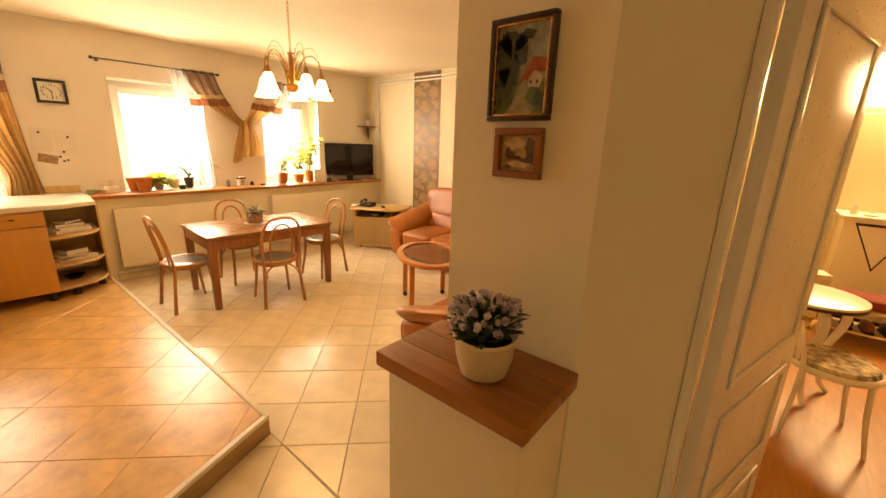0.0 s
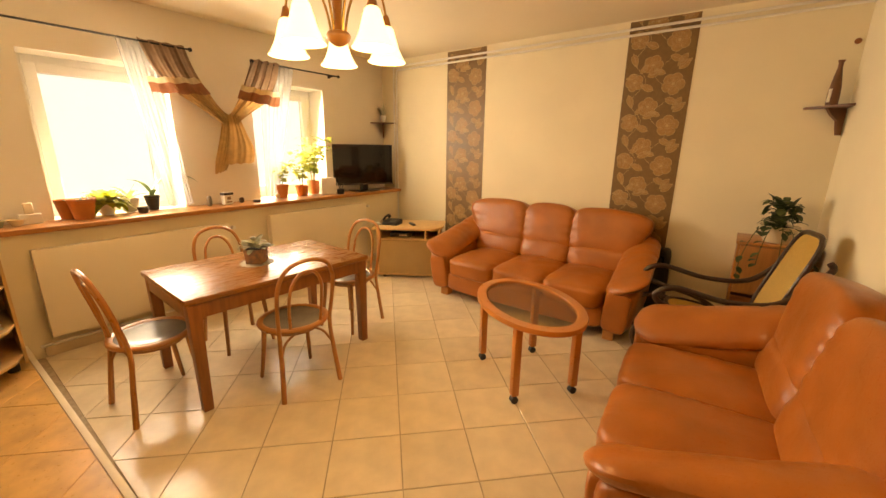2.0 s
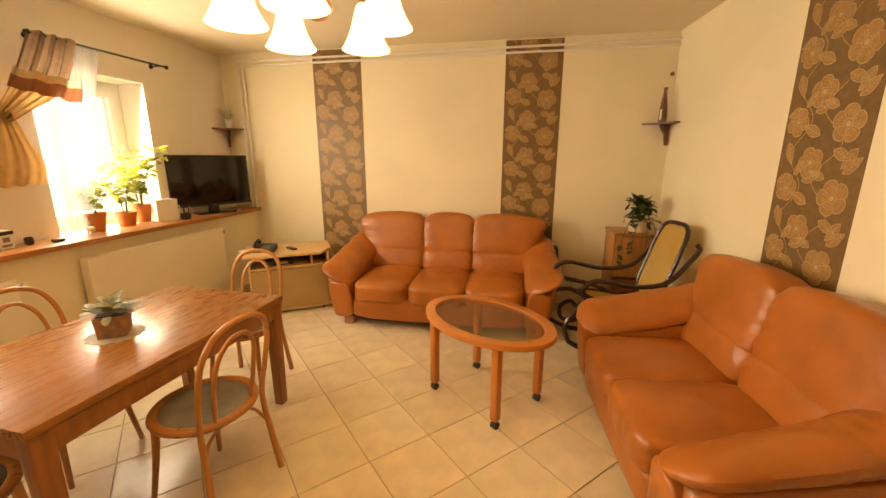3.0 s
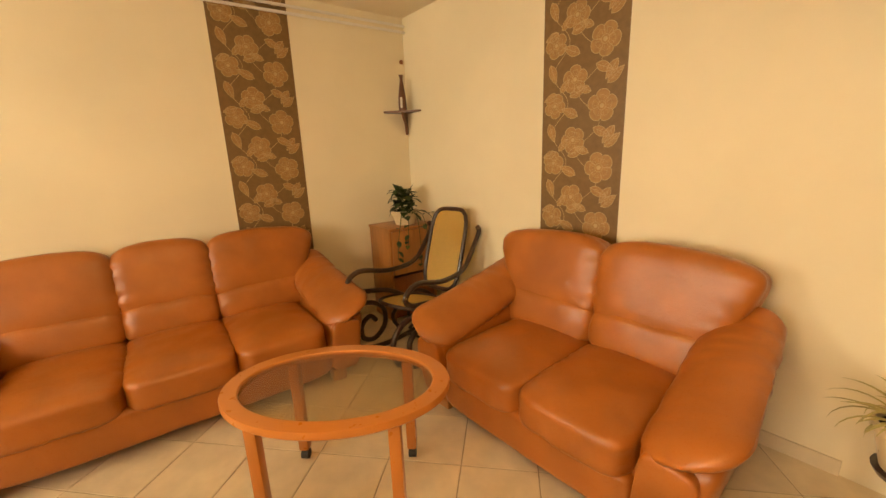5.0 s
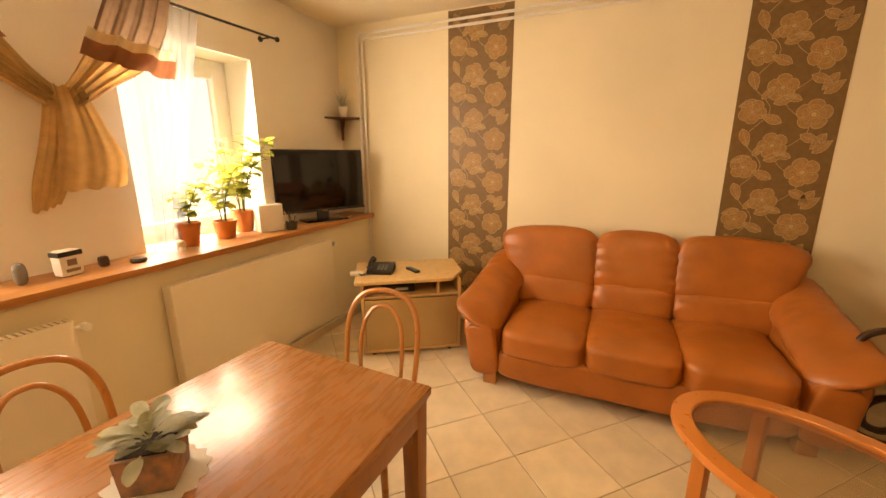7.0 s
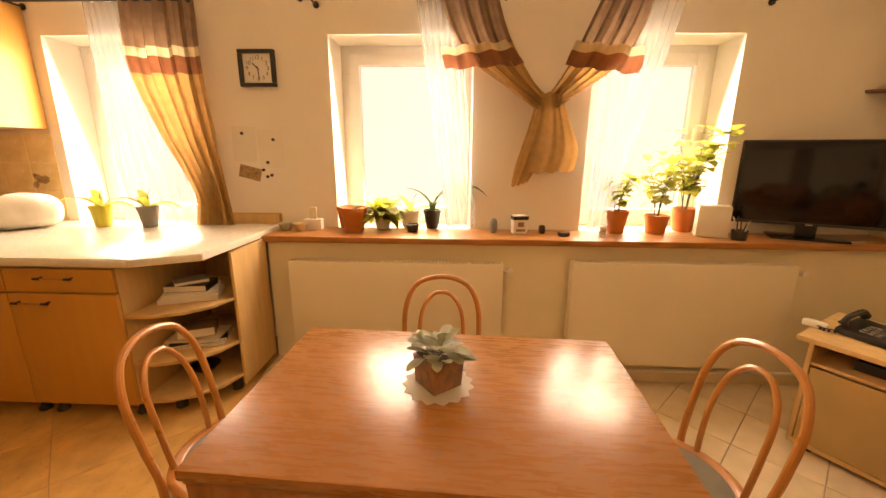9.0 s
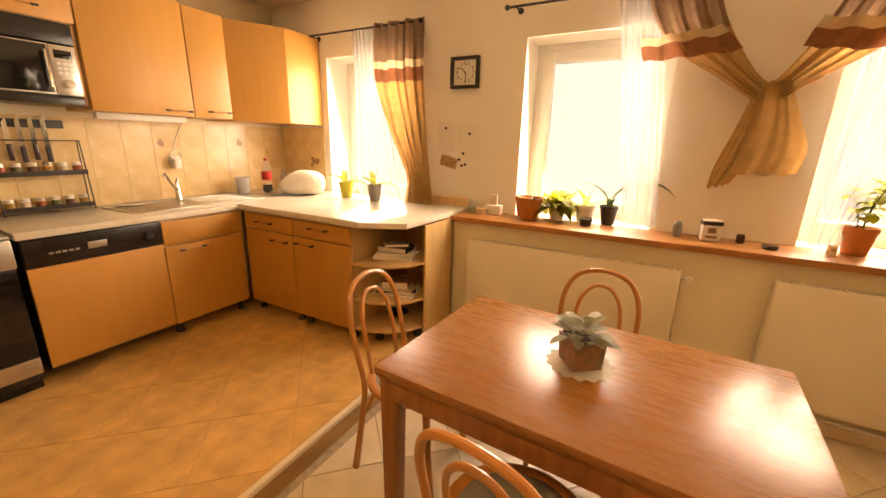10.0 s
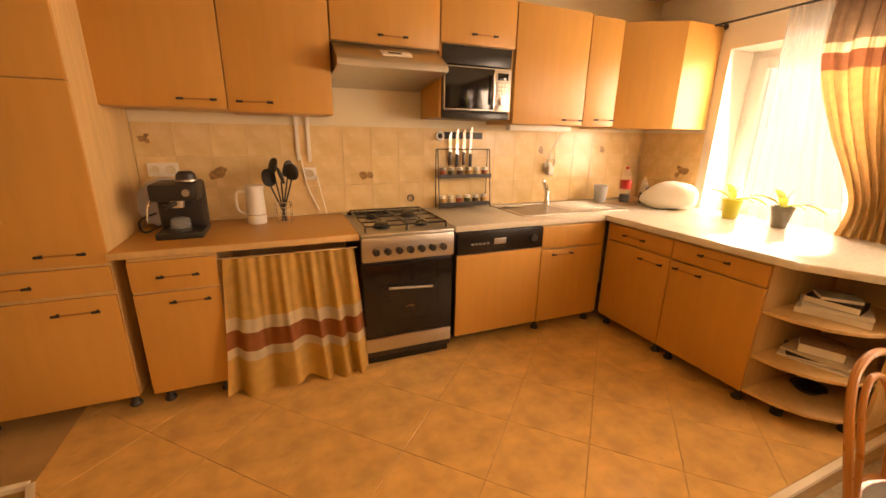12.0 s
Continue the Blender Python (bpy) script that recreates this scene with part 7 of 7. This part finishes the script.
# books and papers on the end shelf
def stack(z, items):
    zz = z
    for w, d, h, rz, m, lab, kind in items:
        o = thing(kind, -4.76, 0.26, zz, rz, lab, kind, "papers on the end shelf")
        part("cover", box(-w / 2, w / 2, -d / 2, d / 2, 0, h, 0.002), m, o)
        if h > 0.012:
            part("page_block", box(-w / 2 + 0.004, w / 2 + 0.001, -d / 2 - 0.001, d / 2 - 0.004, 0.003, h - 0.003), M["note"], o)
        zz += h + 0.0006


stack(F + 0.5785, [(0.20, 0.28, 0.030, 20, M["note"], "thick pale book lying on the shelf", "book"), (0.19, 0.26, 0.02, 28, M["white_paint"], "pale magazine stack on the shelf", "magazine"), (0.15, 0.21, 0.035, 10, M["plastic_black"], "dark book lying on the shelf", "book"), (0.12, 0.16, 0.02, 40, M["seat_pad"], "small grey notebook on top", "book")])
stack(F + 0.3185, [(0.22, 0.30, 0.012, 15, M["note"], "pale newspaper lying on the shelf", "magazine"), (0.20, 0.28, 0.015, 30, M["plastic_black"], "dark magazine on the shelf", "magazine"), (0.20, 0.27, 0.012, 8, M["trim"], "pale magazine on the shelf", "magazine"), (0.13, 0.18, 0.05, 25, M["curtain_brown"], "brown boxed book on the shelf", "book")])
o = thing("black_dish", -4.80, 0.24, F + 0.1085, 0, "black dish on the lowest shelf", "dish")
part("bowl", lathe([(0, 0), (0.05, 0), (0.08, 0.03), (0.075, 0.03), (0.045, 0.006), (0, 0.006)], 20), M["plastic_black"], o)

# ---- next room through the doorway ----
lone("floor_next_room", box(-0.29, 4.0, 0.99, 6.0, -0.003, 0.003), M["laminate"], "orange-brown laminate floor of the next room", "floor", **setting)
lone("wall_next_north", box(-0.39, 4.0, 5.80, 5.95, -0.003, 2.05), M["wall"], "cream wall of the next room below the window", "wall", **setting)
lone("wall_next_north", box(-0.39, 0.66, 5.80, 5.95, 2.05, TOP + 0.2), M["wall"], "cream wall of the next room beside the window", "wall", **setting)
lone("wall_next_north", box(1.7, 4.0, 5.80, 5.95, 2.05, TOP + 0.2), M["wall"], "cream wall of the next room beside the window", "wall", **setting)
lone("wall_next_north", box(0.66, 1.7, 5.80, 5.95, 2.72, TOP + 0.2), M["wall"], "cream wall of the next room above the window", "wall", **setting)
lone("wall_next_east", box(4.0, 4.15, 0.93, 5.95, -0.003, TOP + 0.2), M["wall"], "cream wall of the next room", "wall", **setting)
lone("wall_next_south", box(1.76, 4.0, 0.93, 1.05, -0.003, TOP + 0.2), M["wall"], "cream wall of the next room", "wall", **setting)
lone("wall_next_west", box(-0.39, -0.30, 4.68, 5.80, 0.004, TOP + 0.2), M["wall"], "cream wall of the next room", "wall", **setting)
lone("wall_next_top", box(-0.39, 1.75, 0.94, 1.05, TOP + 0.151, TOP + 0.2), M["wall"], "cream wall above the doorway", "wall", **setting)
w = thing("window_4", 1.18, 5.84, 2.06, 0, "small high white window of the next room", "window")
w["kind"] = "structure"
for a, b, c, d in ((-0.51, -0.44, 0, 0.65), (0.44, 0.51, 0, 0.65), (-0.44, 0.44, 0, 0.07), (-0.44, 0.44, 0.58, 0.65)):
    part("window_frame", box(a, b, -0.03, 0.03, c, d, 0.005), M["pvc"], w)
pn = part("pane", box(-0.44, 0.44, 0.0, 0.008, 0.07, 0.58), M["glass"], w)
pn.visible_shadow = False
lone("backdrop", box(-4, 8, 9.0, 9.1, -2, 9), backdrop_mat, "bright overcast daylight outside the far window", "sky", **setting)
lamp = bpy.data.lights.new("far_window_daylight", "AREA")
lamp.shape, lamp.size, lamp.size_y, lamp.energy, lamp.color = "RECTANGLE", 0.85, 0.5, 142, (1.0, 0.74, 0.42)
new("far_window_daylight", lamp).matrix_world = look((1.18, 5.76, 2.38), (1.1, 3.0, 0.6))

# door frame and open panelled door
fr = thing("door_1", 0.632, 0.99, 0, 0, "white panelled door standing open into the next room", "door")
fr["kind"] = "structure"
part("jamb", box(-0.426, -0.400, -0.065, 0.062, 0.004, 2.14, 0.004), M["white_paint"], fr)
part("jamb", box(0.400, 0.427, -0.065, 0.062, 0.004, 2.14, 0.004), M["white_paint"], fr)
part("head", box(-0.400, 0.400, -0.065, 0.062, 2.10, 2.14, 0.004), M["white_paint"], fr)
leaf = part("leaf", box(0, 0.80, -0.02, 0.02, 0.01, 2.09, 0.004), M["white_paint"], fr)
leaf.matrix_local = Matrix.Translation((-0.378, 0.03, 0)) @ Matrix.Rotation(radians(75), 4, "Z")
for z0, z1 in ((0.12, 0.36), (0.46, 0.84), (0.94, 1.98)):
    for x0, x1 in ((0.10, 0.70),):
        for sgn in (-1, 1):
            y0, y1 = (-0.030, -0.0205) if sgn < 0 else (0.0205, 0.030)
            for a, b, c, d in ((x0, x1, z0, z0 + 0.03), (x0, x1, z1 - 0.03, z1), (x0, x0 + 0.03, z0 + 0.03, z1 - 0.03), (x1 - 0.03, x1, z0 + 0.03, z1 - 0.03)):
                m_ = part("moulding", box(a, b, y0, y1, c, d, 0.004), M["white_paint"], leaf)
h = tube([(0.74, -0.02, 1.02), (0.74, -0.06, 1.02), (0.64, -0.065, 1.02)], 0.009, 8)
part("door_handle", h, M["brass"], leaf)

# table, chair and furniture of the next room
t = thing("side_table", 0.60, 3.30, 0.003, 0, "round white table with dark rim and curved legs", "table")
part("tabletop", lathe([(0, 0.70), (0.28, 0.70), (0.30, 0.705), (0.30, 0.718), (0.29, 0.722), (0, 0.722)], 40), M["white_paint"], t)
part("rim_band", lathe([(0.29, 0.682), (0.302, 0.684), (0.302, 0.704), (0.29, 0.699)], 40), M["dark_wood"], t)
for k in range(4):
    a = math.tau * k / 4 + 0.4
    pts = spline([(0.20, 0.69, 0), (0.25, 0.55, 0), (0.17, 0.30, 0), (0.20, 0.10, 0), (0.26, 0.012, 0)], 6)
    part("leg", tube([(q.x * math.cos(a), q.x * math.sin(a), q.y) for q in pts], [0.028 - 0.012 * i / (len(pts) - 1) for i in range(len(pts))], 10), M["white_paint"], t)
cush = mat("floral_cushion", (0.62, 0.52, 0.36), 0.85, 0.3, 22, 0.1, 120, second=(0.12, 0.08, 0.05))
white_bent = M["white_paint"]
c = thing("cream_chair", 0.74, 2.82, 0.003, -80, "cream bentwood chair with floral seat cushion", "chair")
part("seat_ring", tube([(0.205 * math.cos(a), 0.20 * math.sin(a), 0.445) for a in [math.tau * i / 32 for i in range(32)]], 0.02, 10, closed=True), white_bent, c)
part("cushion", lathe([(0, 0.445), (0.19, 0.447), (0.205, 0.465), (0.19, 0.485), (0.1, 0.497), (0, 0.498)], 32), cush, c, "cream cushion with dark flowers")
pts = spline([(-0.178, -0.19, 0.0), (-0.165, -0.165, 0.43), (-0.172, -0.2, 0.62), (-0.12, -0.25, 0.82), (0, -0.262, 0.86), (0.12, -0.25, 0.82), (0.172, -0.2, 0.62), (0.165, -0.165, 0.43), (0.178, -0.19, 0.0)], 6)
part("back_hoop", tube(pts, 0.013, 10), white_bent, c)
pts = spline([(-0.09, -0.172, 0.445), (-0.095, -0.2, 0.62), (0, -0.245, 0.78), (0.095, -0.2, 0.62), (0.09, -0.172, 0.445)], 6)
part("inner_hoop", tube(pts, 0.010, 10), white_bent, c)
for s in (-1, 1):
    part("front_leg", tube([(s * 0.145, 0.135, 0.43), (s * 0.155, 0.15, 0.22), (s * 0.175, 0.185, 0.0)], [0.016, 0.014, 0.011], 10), white_bent, c)
d = thing("dresser", 1.35, 5.45, 0.003, 0, "white dresser with a triangle panel on its front", "dresser")
part("body", box(-0.48, 0.6, -0.18, 0.33, 0.05, 1.03, 0.006), M["radiator"], d)
part("top", box(-0.52, 0.62, -0.22, 0.34, 1.031, 1.065, 0.006), M["white_paint"], d)
part("plinth", box(-0.46, 0.58, -0.16, 0.32, 0.0, 0.049), M["dark_wood"], d)
for a, m, y in ((0.20, "dark_wood", -0.1845), (0.175, "white_paint", -0.188)):
    b = bmesh.new()
    k = a / 0.20
    f0 = [b.verts.new((-0.20 + q[0] * k, y, 0.80 + q[1] * k)) for q in ((-0.20, 0.20), (0.20, 0.20), (0.0, -0.26))]
    f1 = [b.verts.new((v.co.x, y + 0.0034, v.co.z)) for v in f0]
    b.faces.new(f0)
    b.faces.new(f1[::-1])
    for i in range(3):
        b.faces.new((f0[i], f0[(i + 1) % 3], f1[(i + 1) % 3], f1[i]))
    part("triangle_panel", b, M[m], d)
for i, (dx, r_, h_, m) in enumerate(((-0.42, 0.03, 0.10, "white_ceramic"), (-0.30, 0.05, 0.05, "ceramic"), (-0.17, 0.03, 0.07, "terracotta"), (-0.05, 0.035, 0.12, "red_wood"))):
    o = thing("trinket", 1.35 + dx, 5.35, 1.0685, 0, "small %s trinket on the dresser" % ("white", "cream", "orange", "brown")[i], "trinket", "dresser trinkets")
    part("body", lathe([(0, 0), (r_, 0), (r_ * 1.1, h_ * 0.4), (r_ * 0.5, h_ * 0.8), (r_ * 0.6, h_), (0, h_)], 16), M[m], o)
b = thing("shoe_bench", 1.35, 4.75, 0.003, 0, "cream low bench with red-brown cushion", "bench")
part("top", box(-0.50, 0.55, -0.17, 0.17, 0.30, 0.33, 0.004), M["trim"], b)
part("cushion", soft(-0.48, 0.52, -0.16, 0.16, 0.331, 0.43, 6, 8), mat("cushion_red", (0.22, 0.035, 0.02), 0.8, 0.15, 9, 0.1, 120), b)
part("shelf", box(-0.48, 0.53, -0.16, 0.16, 0.10, 0.12, 0.002), M["trim"], b)
for x in (-0.49, 0.53):
    part("side", box(x - 0.012, x + 0.012, -0.165, 0.165, 0.0, 0.299), M["trim"], b)
for i in range(4):
    o = thing("shoe", 1.02 + 0.13 * i, 4.70, 0.1235, 5 * i, "dark leather shoe on the bench shelf", "shoe", "shoes")
    part("upper", soft(-0.04, 0.04, -0.12, 0.12, 0.006, 0.085, 2.6, 6), M["red_wood" if i % 2 else "plastic_black"], o)
    part("sole", soft(-0.042, 0.042, -0.125, 0.125, 0, 0.014, 4, 4), M["plastic_black"], o)
for i in range(3):
    o = thing("storage_box", 0.62 + 0.02 * i, 4.55, 0.003 + 0.2005 * i, 8 * i, "pale cardboard storage box in the stack", "box", "storage boxes")
    part("carton", box(-0.14, 0.14, -0.10, 0.10, 0, 0.16, 0.004), M["trim"], o)
    part("lid", box(-0.145, 0.145, -0.105, 0.105, 0.161, 0.20, 0.004), M["cabinet_in" if i % 2 else "white_paint"], o)


# ---- tiles, piece by piece ----
def clip(poly, a, b):
    """Keep what lies to the left of the line a-b."""
    out = []
    side = lambda p: (b[0] - a[0]) * (p[1] - a[1]) - (b[1] - a[1]) * (p[0] - a[0])
    for i, p in enumerate(poly):
        q = poly[(i + 1) % len(poly)]
        sp, sq = side(p), side(q)
        if sp >= 0:
            out.append(p)
        if sp * sq < 0:
            t = sp / (sp - sq)
            out.append((p[0] + t * (q[0] - p[0]), p[1] + t * (q[1] - p[1])))
    return out


def tile_mesh(poly, z0, z1, m, name):
    n = len(poly)
    cx, cy = sum(p[0] for p in poly) / n, sum(p[1] for p in poly) / n
    inset = [(cx + (p[0] - cx) * 0.988, cy + (p[1] - cy) * 0.988) for p in poly]
    vs = [(*p, z0) for p in poly] + [(*p, z1 - 0.0015) for p in poly] + [(*p, z1) for p in inset]
    fs = [tuple(range(2 * n, 3 * n))]
    for k in (0, n):
        fs += [(k + i, k + (i + 1) % n, k + n + (i + 1) % n, k + n + i) for i in range(n)]
    me = bpy.data.meshes.new(name)
    me.from_pydata(vs, [], fs)
    me.materials.append(m)
    return me


def diagonal_tiles(parent, size, origin, region, z0, z1, m, joint=0.005):
    """Square tiles laid at 45 degrees, cut to a convex region (counter-clockwise)."""
    s, r = size - joint, math.sqrt(0.5)
    h = s / 2
    square = [((a - b) * r, (a + b) * r) for a, b in ((-h, -h), (h, -h), (h, h), (-h, h))]
    shared = tile_mesh(square, z0, z1, m, "tile")
    xs, ys = [p[0] for p in region], [p[1] for p in region]
    span = int((max(xs) - min(xs) + max(ys) - min(ys)) / size) + 3
    count = 0
    for i in range(-span, span):
        for j in range(-span, span):
            cx, cy = origin[0] + (i - j) * size * r, origin[1] + (i + j) * size * r
            if not (min(xs) - size < cx < max(xs) + size and min(ys) - size < cy < max(ys) + size):
                continue
            poly = [(cx + p[0], cy + p[1]) for p in square]
            full = poly
            for a, b in zip(region, region[1:] + region[:1]):
                poly = clip(poly, a, b)
                if len(poly) < 3:
                    break
            if len(poly) < 3:
                continue
            area = abs(sum(p[0] * q[1] - q[0] * p[1] for p, q in zip(poly, poly[1:] + poly[:1]))) / 2
            if area < 0.0006:
                continue
            if area > s * s * 0.999:
                ob = new("tile", shared)
                ob.location = (cx, cy, 0)
            else:
                ob = new("tile", tile_mesh([(p[0] - cx, p[1] - cy) for p in poly], z0, z1, m, "tile"))
                ob.location = (cx, cy, 0)
            ob.parent = parent
            count += 1
    return count


TS = 0.365
diagonal_tiles(floor, TS, (-2.262, 1.885 - TS * math.sqrt(0.5)), [(-5.165, 0.545), (-1.62, 0.61), (EAST - 0.003, 0.61), (EAST - 0.003, NORTH - 0.003), (-5.165, NORTH - 0.003)], -0.004, 0.0, M["tile"])
diagonal_tiles(floor, TS, (-2.262, 1.885 - TS * math.sqrt(0.5)), [(-1.13, -0.635), (1.6, -0.635), (1.6, 0.606), (-1.615, 0.606)], -0.004, 0.0, M["tile"])
diagonal_tiles(platform, 0.40, (-2.64, 0.594), [(-5.44, 0.50), (-5.44, SOUTH + 0.003), (-1.15, SOUTH + 0.003), (-1.15, -0.64), (-1.645, 0.575)], STEP - 0.006, STEP, M["tile_kitchen"], 0.0025)

diagonal_tiles(floor, TS, (-2.262, 1.885 - TS * math.sqrt(0.5)), [(0.0, 0.61), (1.6, 0.61), (1.6, 0.985), (0.0, 0.985)], -0.004, 0.0, M["tile"])

# wall tiles over the worktop
TW = 0.20
me = bpy.data.meshes.new("tile")
bm = box(0.0005, TW - 0.0005, -0.007, 0, 0.0005, TW - 0.0005, 0.0010, seg=1)
bm.to_mesh(me)
bm.free()
M["wall_tile"] = mat("wall_tile_mottled", (0.79, 0.61, 0.35), 0.25, 0.1, 4.5, 0.02, 40, second=(0.64, 0.43, 0.195), piece=0.06)
me.materials.append(M["wall_tile"])
for i in range(20):
    for j in range(3):
        ob = new("tile", me)
        ob.matrix_world = Matrix.Translation((-1.44 - TW * (i + 1), SOUTH, WT + 0.001 + TW * j)) @ Matrix.Scale(-1, 4, (0, 1, 0))
        ob.parent = wall_south
for i in range(3):
    for j in range(3):
        ob = new("tile", me)
        ob.matrix_world = Matrix.Translation((WEST, SOUTH + 0.008 + TW * i, WT + 0.001 + TW * j)) @ Matrix.Rotation(radians(90), 4, "Z")
        ob.parent = wall_west
